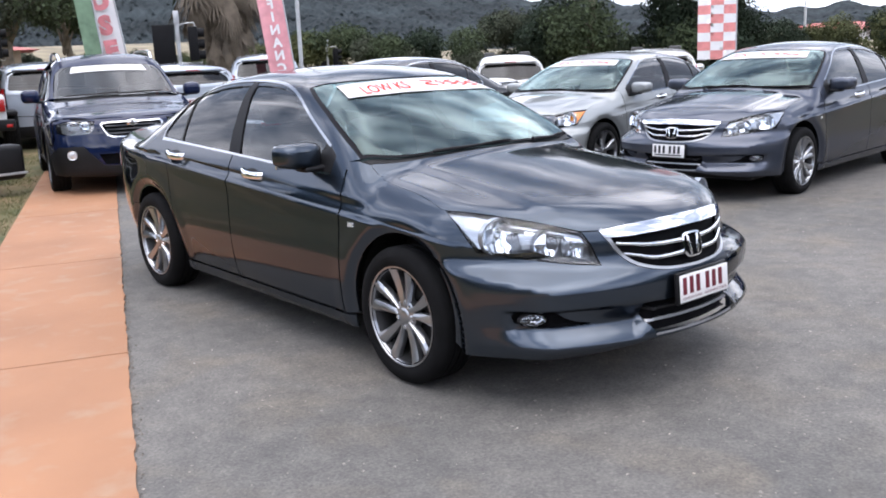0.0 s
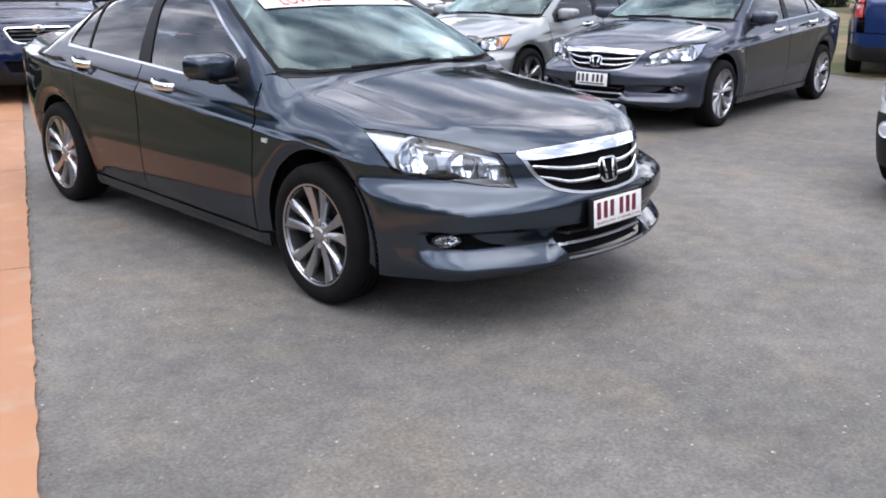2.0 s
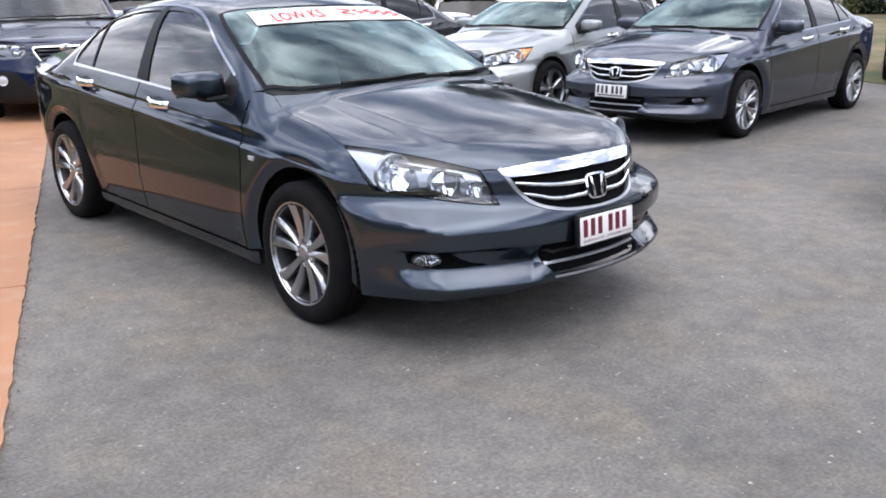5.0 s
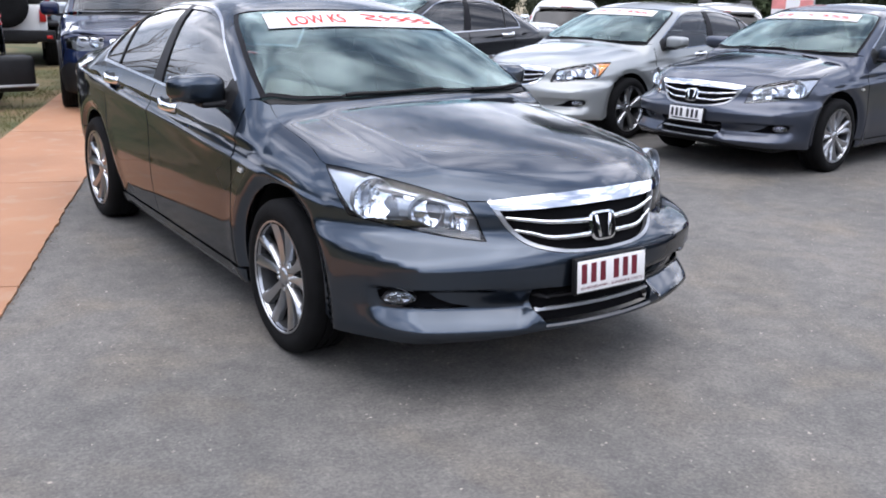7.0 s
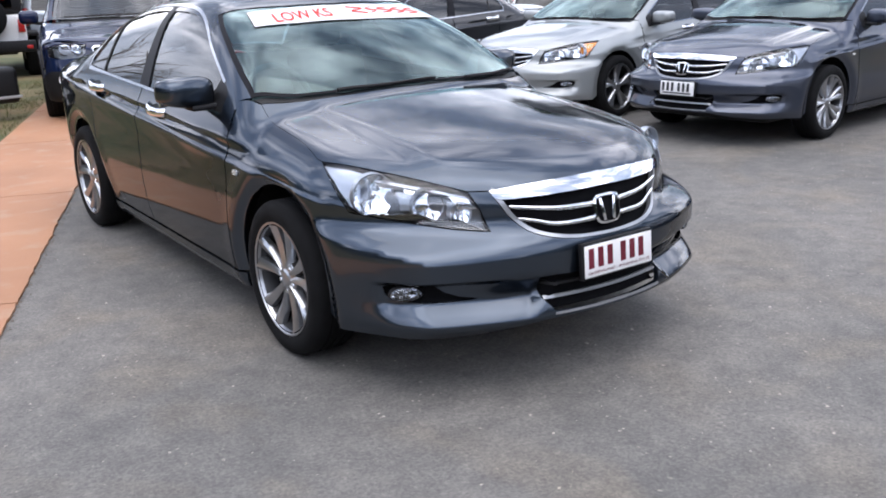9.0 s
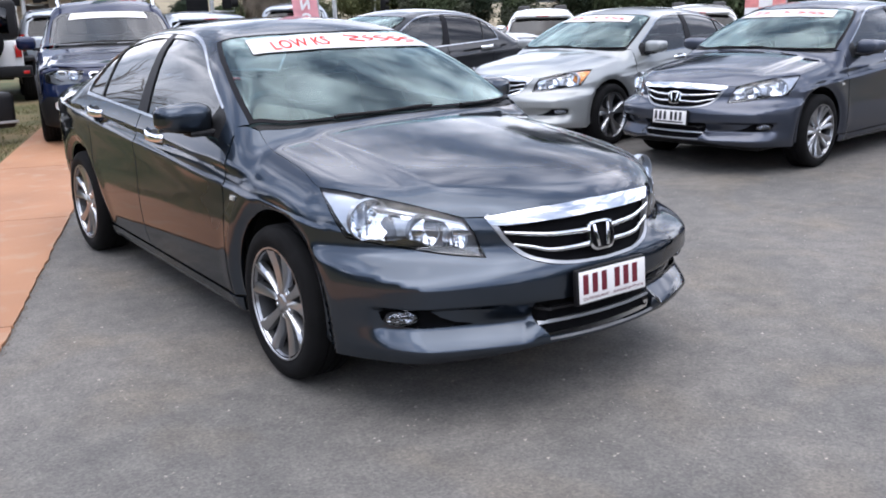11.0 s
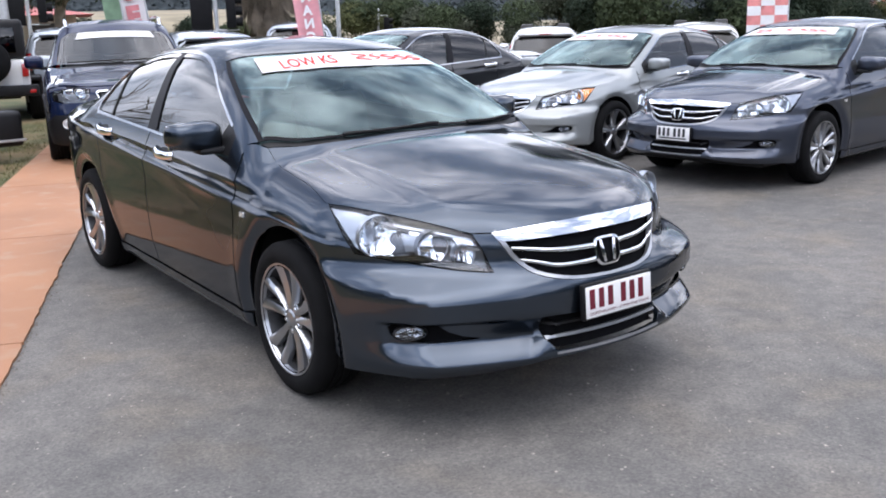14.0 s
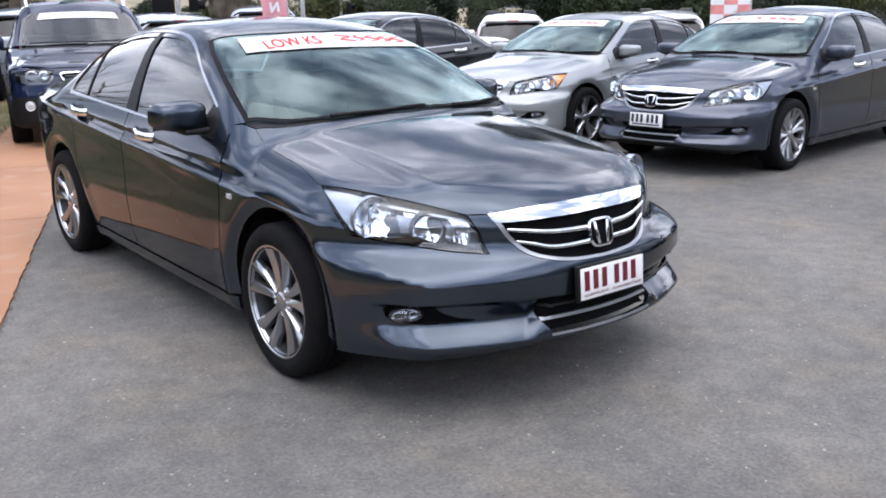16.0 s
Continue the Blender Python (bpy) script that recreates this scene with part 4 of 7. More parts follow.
    panel("quarter_window", f, "S", [small], PRIVACY, (car, car), sides=1, lift=-0.006, rim=0.004, gap=0.05, seam=0.006, **kw)
    panel("pillar_cover", f, "S", [post], PILLAR, doors_f, sides=1, lift=0.001, gap=0.04, **kw)
    divider = clip(clip(DLO, ((2.485, 1.40), (2.275, 0.97)), 1), ((2.505, 1.40), (2.295, 0.97)), -1)
    panel("window_divider", f, "S", [divider], TRIM, (car, car), sides=1, lift=0.001, gap=0.03, **kw)
    k_a = max(i for i, q in enumerate(DLO_TOP) if q[1] > 0.66) + 1
    belt_in = [(0.845, 0.76, 0.9655)] + DLO_BELT[1:]
    belt_out = [(x, y, z - 0.012) for x, y, z in belt_in]
    ring_open = trim_out[:k_a][::-1] + [(0.82, 2.60, 1.034)] + belt_out[::-1] + belt_in + DLO_TOP[:k_a]
    panel("window_trim", f, "S", [ring_open], TRIM_CHROME, (car, car), sides=1, lift=0.003, rim=0.008, seam=0.0, gap=0.022, **kw)
    # front bumper with its openings
    bump = grille_edge[::-1] + [head_top[-1]] + head_in + head_low[1:]
    bump += [(0.86, -0.446, 0.673), (0.89, -0.366, 0.650), (0.905, -0.311, 0.629)] + arc(-0.01, 0.340, 0.392, 134, 190, n=9)[1:] + [(0.875, -0.44, 0.238), (0.81, -0.66, 0.250), (0.65, -0.80, 0.250), (0.47, -0.90, 0.262), (0.29, -0.98, 0.292), (0.0, -1.01, 0.297)]
    hole = [(0.0, -1.0, 0.452), (0.318, -0.96, 0.452), (0.306, -0.97, 0.37), (0.268, -0.985, 0.325), (0.0, -1.0, 0.318)]
    pocket = snap("V", [(0.80, -0.655, 0.440), (0.785, -0.68, 0.452), (0.72, -0.75, 0.457), (0.672, -0.79, 0.448), (0.635, -0.81, 0.418), (0.59, -0.85, 0.397), (0.53, -0.88, 0.387), (0.66, -0.80, 0.383), (0.75, -0.72, 0.390), (0.793, -0.665, 0.408)])
    pockets = [pocket, [(-x, y, z) for x, y, z in pocket]]
    panel("front_bumper", f, "V", [both(bump), both(hole), *pockets], coat, car, gap=0.016, rim=0.02, **kw)
    panel("intake_backing", f, "V", [both([(0, -1, 0.47), (0.34, -0.95, 0.47), (0.32, -0.95, 0.30), (0, -1, 0.30)])], GRILLE, car, lift=-0.05, rim=0, gap=0.05, **kw)
    panel("fog_lamp_pocket", f, "V", [[(0.82, -0.63, 0.47), (0.50, -0.92, 0.47), (0.50, -0.92, 0.37), (0.82, -0.63, 0.37)]], GRILLE, (car, car), sides=1, lift=-0.028, rim=0, gap=0.03, seam=0, **kw)
    for k, (z0, z1, m_) in enumerate(((0.368, 0.379, LAMP_GREY), (0.412, 0.421, TRIM), (0.309, 0.318, LAMP_GREY))):
        w0 = 0.30 if k < 2 else 0.265
        panel("intake_bar", f, "V", [both([(0, -1, z1), (w0, -0.95, z1), (w0, -0.95, z0), (0, -1, z0)])], m_, car, lift=-0.008 if k < 2 else 0.003, rim=0.012, gap=0.02, seam=0, **kw)
    for s in (-1, 1):
        lamp = new("fog_lamp")
        lamp.parent = car
        m = Matrix.Diagonal((s * 1.0, 1, 1, 1)) @ Matrix.Diagonal((*sc, 1)) @ pose(0.746, -0.722, 0.424, 0, 0, -62)
        bm = bmesh.new()
        lathe(bm, [(0.046, 0.012), (0.052, 0.0), (0.046, -0.03)], 28, m @ Matrix.Diagonal((1, 1.25, 0.58, 1)))
        part("bezel", bm, TRIM, lamp, "", 40)
        bm = bmesh.new()
        lathe(bm, [(0.0, 0.014), (0.028, 0.012), (0.047, 0.004)], 28, m @ Matrix.Diagonal((1, 1.25, 0.58, 1)))
        part("lens", bm, LENS, lamp, "", 60)
        bm, flute, rows = bmesh.new(), random.Random(41), []
        dish = m @ Matrix.Diagonal((1, 1.25, 0.58, 1))
        for j in range(6):
            q = 0.047 * (0.05 + 0.95 * j / 5)
            rows.append([bm.verts.new(dish @ Vector((-0.030 * (1 - (j / 5) ** 2) + 0.005 * abs(math.sin(150 * q * math.cos(i * math.pi / 10))) + flute.uniform(-0.003, 0.003), q * math.cos(i * math.pi / 10), q * math.sin(i * math.pi / 10)))) for i in range(20)])
        for ra, rb in zip(rows, rows[1:]):
            for i in range(20):
                bm.faces.new((ra[i], ra[(i + 1) % 20], rb[(i + 1) % 20], rb[i]))
        part("reflector", bm, LAMP_MIRROR, lamp)
    # grille
    gr = new("grille")
    gr.parent = car
    loop = both(grille_top + grille_edge[1:])
    panel("grille_backing", f, "V", [loop], GRILLE, gr, lift=-0.03, rim=0, gap=0.035, seam=0, **kw)
    top = both(grille_top + spline([(0.43, -0.815, 0.762), (0.40, -0.845, 0.735), (0.21, -0.924, 0.739), (0.0, -0.94, 0.744)], 4))
    panel("chrome_band", f, "V", [top], CHROME, gr, "broad chrome band", lift=0.006, rim=0.02, gap=0.014, seam=0, **kw)
    a = np.array(grille_edge)
    ins = a * (0.965, 1, 1) + (0, 0, 0.010)
    rim_loop = both([tuple(v) for v in a[::-1]] + [tuple(v) for v in ins])
    panel("grille_frame", f, "V", [rim_loop], LAMP_GREY if style != "silver" else CHROME, gr, lift=0.002, rim=0.02, gap=0.012, seam=0, **kw)
    for z_in, z_mid, z_out, w_out in ((0.686, 0.689, 0.709, 0.378), (0.634, 0.632, 0.663, 0.345)):
        for s in (0, 1):
            ln = spline([(0.055, -0.97, z_in), (0.21, -0.94, z_mid), (w_out - 0.06, -0.89, (z_mid + z_out) / 2 + 0.002), (w_out, -0.86, z_out)], 4)
            q = np.array(snap("V", ln)) * sc
            q = q + normals_of(f, q) * 0.001
            q[:, 0] *= 1 if s else -1
            bm = bmesh.new()
            tube(bm, [tuple(v) for v in q], 0.0115, 10, 0.006)
            part("grille_bar", bm, CHROME, gr, "", 60)
    zl = 0.662
    fz = root(f, np.array([[0, 0, zl * sz]]), np.array([[0, -1.3, zl * sz]]))[0]
    em = pose(0, fz[1] - 0.012, zl * sz, -14)

    def oval(w, h, n=32, pw=0.5, taper=0.0):
        pts = []
        for i in range(n):
            t_ = 2 * math.pi * i / n
            c_, s_ = math.cos(t_), math.sin(t_)
            pts.append((w * abs(c_) ** pw * (1 if c_ > 0 else -1) * (1 + taper * s_), h * abs(s_) ** pw * (1 if s_ > 0 else -1)))
        return pts

    bm = bmesh.new()
    o, i_ = oval(0.066, 0.056, taper=0.10), oval(0.057, 0.048, taper=0.10)
    rings = [[bm.verts.new(em @ Vector((xx, yy, zz))) for xx, zz in lp] for lp, yy in ((o, 0.012), (o, -0.004), (i_, -0.008), (i_, 0.012))]
    for ra, rb in zip(rings, rings[1:]):
        for k in range(32):
            bm.faces.new((ra[k], ra[(k + 1) % 32], rb[(k + 1) % 32], rb[k]))
    part("emblem_ring", bm, CHROME, gr, "", 40)
    bm = bmesh.new()
    bm.faces.new([bm.verts.new(em @ Vector((xx * 1.02, 0.006, zz * 1.02))) for xx, zz in o])
    part("emblem_back", bm, GRILLE, gr)
    for s in (-1, 1):
        boxed("emblem_bar", CHROME, gr, -0.0075, -0.012, -0.044, 0.0075, 0.006, 0.044, 0.003, m=em @ pose(s * 0.029, 0, 0, 0, s * 9))
    # headlights
    for k, s in ((0, -1), (1, 1)):
        hl = new("headlight")
        hl.parent = car
        loop = head_top + head_in + head_low[1:] + head_out[1:-1]
        p, fc, nr = skin(f, "V", [loop], lift=-0.001, rim=0.004, gap=0.03, seam=0.003, **kw)
        obj("lens", skin_mesh("lens", p, fc, nr, s < 0), LENS, hl)
        p, fc, nr = skin(f, "V", [loop], lift=-0.07, rim=0, gap=0.03, seam=0.0, **kw)
        obj("housing", skin_mesh("housing", p, fc, nr, s < 0), LAMP_DARK, hl)
        p, fc, nr = skin(f, "V", [loop], lift=-0.003, rim=0.07, gap=0.03, seam=0.002, **kw)
        wall_f = [t_ for t_ in fc if len(t_) == 4]
        obj("side_wall", skin_mesh("side_wall", p, wall_f, nr, s < 0), TRIM, hl)
        # bright corner piece behind the turn lamp, towards the wing
        tipl = [(0.806, -0.262, 0.842), (0.757, -0.375, 0.838), (0.715, -0.45, 0.826), (0.755, -0.50, 0.74), (0.80, -0.46, 0.70), (0.818, -0.43, 0.735), (0.822, -0.36, 0.797)]
        p, fc, nr = skin(f, "V", [tipl], lift=-0.014, rim=0.03, gap=0.02, seam=0.002, **kw)
        obj("corner_reflector", skin_mesh("corner_reflector", p, fc, nr, s < 0), AMBER if style == "silver" else BRIGHT, hl)
        # bright bridges between the bowls
        for bridge in ([(0.69, -0.58, 0.782), (0.62, -0.65, 0.768), (0.648, -0.62, 0.725), (0.655, -0.61, 0.70), (0.68, -0.585, 0.70)], [(0.558, -0.72, 0.742), (0.53, -0.745, 0.728), (0.535, -0.74, 0.69), (0.552, -0.725, 0.664), (0.562, -0.715, 0.69)]):
            p, fc, nr = skin(f, "V", [bridge], lift=-0.034, rim=0.02, gap=0.02, seam=0.002, **kw)
            obj("bridge", skin_mesh("bridge", p, fc, nr, s < 0), BRIGHT, hl)
        low = [(0.46, -0.835, 0.632), (0.562, -0.764, 0.644), (0.70, -0.632, 0.668), (0.785, -0.52, 0.684), (0.72, -0.60, 0.684), (0.66, -0.66, 0.69), (0.60, -0.72, 0.664), (0.545, -0.76, 0.668), (0.50, -0.80, 0.654)]
        for cx, cy, cz, rr in ((0.738, -0.528, 0.748, 0.078), (0.596, -0.672, 0.711, 0.060), (0.514, -0.760, 0.684, 0.042)):
            m = Matrix.Diagonal((s, 1, 1, 1)) @ Matrix.Diagonal((*sc, 1)) @ pose(cx, cy, cz, 0, 0, -78) @ pose(-0.012, 0, 0, 0, 0, 0)
            bm = bmesh.new()
            lathe(bm, [(rr * 0.98, -0.022), (rr * 0.99, 0.0), (rr * 1.05, 0.003), (rr * 1.06, -0.03)], 32, m)
            part("bowl_ring", bm, BRIGHT, hl, "", 40)
            # fluted bowl, tipped up a little
            bm, flute, rows = bmesh.new(), random.Random(int(cx * 1000)), []
            for j in range(7):
                q = rr * (0.04 + 0.96 * j / 6)
                row = []
                for i in range(26):
                    w_ = 2 * math.pi * i / 26
                    yy, zz = q * math.cos(w_), q * math.sin(w_)
                    flutes = 0.07 * rr * abs(math.sin(7.0 * yy / rr)) + flute.uniform(-0.015, 0.015) * rr
                    row.append(bm.verts.new(m @ Vector((-0.30 * rr * (1 - (q / rr) ** 2) - 0.36 * zz - 0.016 + flutes, yy, zz))))
                rows.append(row)
            for ra, rb in zip(rows, rows[1:]):
                for i in range(26):
                    bm.faces.new((ra[i], ra[(i + 1) % 26], rb[(i + 1) % 26], rb[i]))
            part("reflector", bm, REFLECTOR, hl)
            bm = bmesh.new()
            lathe(bm, [(0.0, 0.0), (rr * 0.13, -rr * 0.06), (rr * 0.15, -rr * 0.4)], 16, m)
            part("bulb", bm, CHROME, hl, "", 40)
        p, fc, nr = skin(f, "V", [low], lift=-0.012, rim=0.03, gap=0.02, seam=0.0, **kw)
        obj("lower_bezel", skin_mesh("lower_bezel", p, fc, nr, s < 0), GLOSS_BLACK, hl)
        for fl in ([(0.665, -0.60, 0.79), (0.60, -0.66, 0.775), (0.615, -0.66, 0.70), (0.66, -0.62, 0.70)], [(0.555, -0.73, 0.765), (0.50, -0.77, 0.745), (0.475, -0.80, 0.70), (0.53, -0.75, 0.70)]):
            p, fc, nr = skin(f, "V", [fl], lift=-0.035, rim=0.02, gap=0.02, seam=0.0, **kw)
            obj("inner_reflector", skin_mesh("inner_reflector", p, fc, nr, s < 0), REFLECTOR, hl)
        brow = [(0.80, -0.27, 0.835), (0.757, -0.38, 0.832), (0.683, -0.513, 0.818), (0.595, -0.645, 0.793), (0.50, -0.765, 0.754), (0.49, -0.78, 0.74), (0.595, -0.655, 0.780), (0.683, -0.523, 0.806), (0.757, -0.39, 0.822)]
        p, fc, nr = skin(f, "V", [brow], lift=-0.03, rim=0.03, gap=0.02, seam=0.0, **kw)
        obj("bezel", skin_mesh("bezel", p, fc, nr, s < 0), BRIGHT, hl)
    # rear end
    tail = [(0.0, 3.9, 0.80), (0.60, 3.85, 0.80), (0.84, 3.55, 0.80), (0.84, 3.52, 0.72), (0.875, 3.36, 0.62), (0.89, 3.22, 0.56)] + arc(2.8, 0.325, 0.39, 36, -20, n=6) + [(0.85, 3.35, 0.24), (0.5, 3.7, 0.23), (0.0, 3.78, 0.23)]
    panel("rear_bumper", f, "R", [both(tail)], coat, car, gap=0.04, **kw)
    deck = [(0.0, 3.195, 1.085), (0.3, 3.145, 1.085), (0.645, 2.985, 1.088), (0.72, 3.15, 1.06), (0.74, 3.55, 1.04), (0.72, 3.67, 1.0), (0.5, 3.80, 1.02), (0.0, 3.86, 1.03)]
    panel("boot_lid", f, "T", [both(deck)], coat, car, gap=0.04, **kw)
    panel("boot_face", f, "R", [both([(0.0, 3.88, 1.02), (0.5, 3.80, 1.0), (0.55, 3.8, 0.80), (0.0, 3.9, 0.80)])], coat, car, gap=0.05, **kw)
    lampl = [(0.55, 3.8, 1.0), (0.72, 3.67, 0.985), (0.80, 3.585, 0.90), (0.84, 3.55, 0.80), (0.56, 3.8, 0.80)]
    panel("tail_lamp", f, "R", [lampl], RED_LENS, (car, car), sides=1, gap=0.04, lift=0.002, **kw)
    # side repeaters
    rep = [(0.92, 0.325, 0.715), (0.92, 0.325, 0.741), (0.92, 0.372, 0.741), (0.92, 0.372, 0.715)]
    panel("side_repeater", f, "S", [rep], WHITE_LENS, (car, car), sides=1, lift=0.008, rim=0.01, seam=0.003, gap=0.01, **kw)
    # door handles, each over a flat dark oval that paints its recess's shade
    for doors, hy, hz in ((doors_f, 1.345, 0.899), (doors_r, 2.345, 0.950)):
        for s, dr in ((-1, doors[0]), (1, doors[1])):
            hx = float(root(f, np.array([[0, hy * sy, hz * sz]]), np.array([[1.2, hy * sy, hz * sz]]))[0, 0])
            bm = bmesh.new()
            nseg, rows = 14, []
            for i in range(nseg + 1):
                u = i / nseg
                bow = 0.040 * math.sin(math.pi * min(max((u - 0.02) / 0.96, 0), 1)) ** 0.55
                hw = 0.022 + 0.008 * (1 - u) ** 2
                rows.append([bm.verts.new((s * (hx - 0.012 + bow + dx), (hy + 0.118 - 0.236 * u) * sy, hz * sz + 0.012 * (u - 0.5) * -1 + dz * hw)) for dx, dz in ((0.0, -1), (0.010, -0.75), (0.014, 0), (0.009, 0.8), (0.0, 1), (-0.006, 0))])
            for ra, rb in zip(rows, rows[1:]):
                for k in range(6):
                    bm.faces.new((ra[k], ra[(k + 1) % 6], rb[(k + 1) % 6], rb[k]))
            bm.faces.new(rows[0])
            bm.faces.new(rows[-1])
            part("door_handle", bm, CHROME, dr, "chrome handle", 50)
            recess_oval = [(0.9, hy + 0.075 * math.cos(q), hz + 0.034 * math.sin(q)) for q in np.linspace(0, 2 * math.pi, 20, endpoint=False)]
            p, fc, nr = skin(f, "S", [recess_oval], lift=0.0012, rim=0, gap=0.02, seam=0, **kw)
            obj("handle_recess_shade", skin_mesh("handle_recess_shade", p, fc, nr, s < 0), TRIM, dr)
    # mirrors
    for s in (-1, 1):
        mr = new("wing_mirror")
        mr.parent = car
        # the offside mirror may be folded back a little on its foot
        swing = pose(0.84, 0.71, 0, 0, 0, folded if s > 0 else 0) @ pose(-0.84, -0.71, 0)
        bm = bmesh.new()
        bmesh.ops.create_uvsphere(bm, u_segments=32, v_segments=20, radius=1.0)
        for v in bm.verts:
            c = v.co
            e = lambda q, pw: math.copysign(abs(q) ** pw, q)
            x_, y_, z_ = e(c.x, 0.60), e(c.y, 0.75), e(c.z, 0.50)
            y_ = min(y_, 0.45)
            z_ *= 1 - 0.18 * x_
            v.co = Vector((0.133 * x_, 0.095 * y_, 0.070 * z_ + 0.010 * x_))
        part("housing", bm, coat, mr, "", 60, Matrix.Diagonal((s, 1, 1, 1)) @ Matrix.Diagonal((*sc, 1)) @ swing @ pose(0.946, 0.742, 1.042, 0, 0, -14))
        bm = bmesh.new()
        box(bm, -0.11, 0.034, -0.058, 0.11, 0.0445, 0.058, 0.02)
        part("mirror_glass", bm, CHROME, mr, "", 40, Matrix.Diagonal((s, 1, 1, 1)) @ Matrix.Diagonal((*sc, 1)) @ swing @ pose(0.946, 0.742, 1.042, 0, 0, -14))
        bm = bmesh.new()
        box(bm, 0.78, 0.655, 0.962, 0.95, 0.765, 0.992, 0.014)
        part("mirror_foot", bm, TRIM, mr, "", 40, Matrix.Diagonal((s, 1, 1, 1)) @ Matrix.Diagonal((*sc, 1)))
        sail = [(0.84, 0.59, 0.952), (0.82, 0.60, 1.035), (0.80, 0.64, 1.062), (0.78, 0.712, 1.096), (0.80, 0.742, 1.03), (0.83, 0.752, 0.968)]
        p, fc, nr = skin(f, "S", [sail], lift=0.0015, rim=0.004, gap=0.03, seam=0.0, **kw)
        obj("sail_panel", skin_mesh("sail_panel", p, fc, nr, s < 0), TRIM, mr)
        p, fc, nr = skin(f, "S", [[(0.84, 0.474, 0.938), (0.83, 0.492, 0.99), (0.82, 0.60, 1.04), (0.84, 0.592, 0.945)]], lift=0.0008, rim=0.004, gap=0.02, seam=0.0, **kw)
        obj("corner_panel", skin_mesh("corner_panel", p, fc, nr, s < 0), coat, car)
    # wipers
    for y0, pts in ((0, [(-0.40, 0.305, 1.02), (-0.15, 0.272, 1.045), (0.12, 0.282, 1.065)]), (1, [(0.30, 0.285, 1.045), (0.48, 0.325, 1.04), (0.68, 0.405, 1.045)])):
        q = np.array(spline(pts, 6)) * sc
        q = root(f, np.c_[q[:, 0], q[:, 1], q[:, 2] * 0 + 0.4], np.c_[q[:, 0], q[:, 1], q[:, 2] * 0 + 2]) + np.array([0, -0.002, 0.005])
        bm = bmesh.new()
        tube(bm, [tuple(v) for v in q], 0.011, 8, 0.006)
        part("wiper", bm, TRIM, car, "", 40)
    # number plate of white enamel with bars in place of writing
    if plate is not None:
        ink, pw, ph, pz = plate
        y_p = float(root(f, np.array([[0, 0, pz * sz]]), np.array([[0, -1.4, pz * sz]]))[0, 1]) - 0.030
        m = pose(0, y_p, pz * sz, -4)
        holder = boxed("plate_bracket", TRIM, car, -pw / 2 - 0.008, 0.006, -ph / 2 - 0.01, pw / 2 + 0.008, 0.028, ph / 2 + 0.01, 0.006, m=m)
        pl = boxed("number_plate", PLATE, car, -pw / 2, -0.002, -ph / 2, pw / 2, 0.003, ph / 2, 0.0015, "white number plate with coloured bars", m=m)
        w_c, x_c = pw * 0.122, -pw * 0.45
        for k in range(6):
            if k == 3:
                x_c += pw * 0.06
            boxed("plate_bar", ink, pl, x_c, -0.0035, -ph * 0.22, x_c + w_c * 0.62, -0.001, ph * 0.40, 0.0, m=m)
            x_c += w_c * 1.12
        if ink is MAROON:
            lettered("plate_lettering", "QUEENSLAND - SUNSHINE STATE", pw * 0.92, ph * 0.10, m @ pose(0, -0.0035, -ph * 0.37), ink, pl, 0.012)
        else:
            boxed("plate_bar", ink, pl, -pw * 0.42, -0.0035, -ph * 0.40, pw * 0.42, -0.001, -ph * 0.30, 0.0, m=m)
    # wheels
    for x in (-0.79, 0.79):
        for y in (0.0, 2.8):
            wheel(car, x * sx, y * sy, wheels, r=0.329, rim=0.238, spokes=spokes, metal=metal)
    # cabin
    cab = new("cabin")
    cab.parent = car
    S = Matrix.Diagonal((*sc, 1))
    boxed("dashboard", INSIDE, cab, -0.70, 0.42, 0.62, 0.70, 0.86, 0.965, 0.05, m=S)
    boxed("cabin_floor", INSIDE, cab, -0.74, 0.5, 0.3, 0.74, 2.9, 0.36, 0.01, m=S)
    boxed("door_lining", INSIDE, cab, -0.845, 0.55, 0.36, -0.79, 2.5, 0.93, 0.02, m=S)
    boxed("door_lining", INSIDE, cab, 0.79, 0.55, 0.36, 0.845, 2.5, 0.93, 0.02, m=S)
    boxed("parcel_shelf", INSIDE, cab, -0.66, 2.62, 0.94, 0.66, 3.15, 1.0, 0.02, m=S)
    boxed("headliner", plain("headliner_cloth", (0.3, 0.29, 0.28), 0.9) if "headliner_cloth" not in bpy.data.materials else bpy.data.materials["headliner_cloth"], cab, -0.46, 1.30, 1.375, 0.46, 2.45, 1.395, 0.008, m=S)
    for x in (-0.37, 0.37):
        boxed("seat_cushion", SEAT, cab, x - 0.26, 1.15, 0.42, x + 0.26, 1.68, 0.58, 0.06, m=S, seg=3)
        boxed("seat_back", SEAT, cab, x - 0.25, -0.07, 0.0, x + 0.25, 0.07, 0.62, 0.06, m=S @ pose(0, 1.66, 0.52, -17), seg=3)
        boxed("headrest", SEAT, cab, x - 0.13, -0.05, 0.64, x + 0.13, 0.05, 0.82, 0.045, m=S @ pose(0, 1.66, 0.52, -17), seg=3)
    boxed("rear_bench", SEAT, cab, -0.64, 2.05, 0.42, 0.64, 2.5, 0.58, 0.05, m=S, seg=3)
    boxed("rear_backrest", SEAT, cab, -0.64, -0.07, 0.0, 0.64, 0.07, 0.58, 0.06, m=S @ pose(0, 2.52, 0.5, -20), seg=3)
    bm = bmesh.new()
    ringp = [(0.185 * math.cos(q), 0, 0.185 * math.sin(q)) for q in np.linspace(0, 2 * math.pi, 33)]
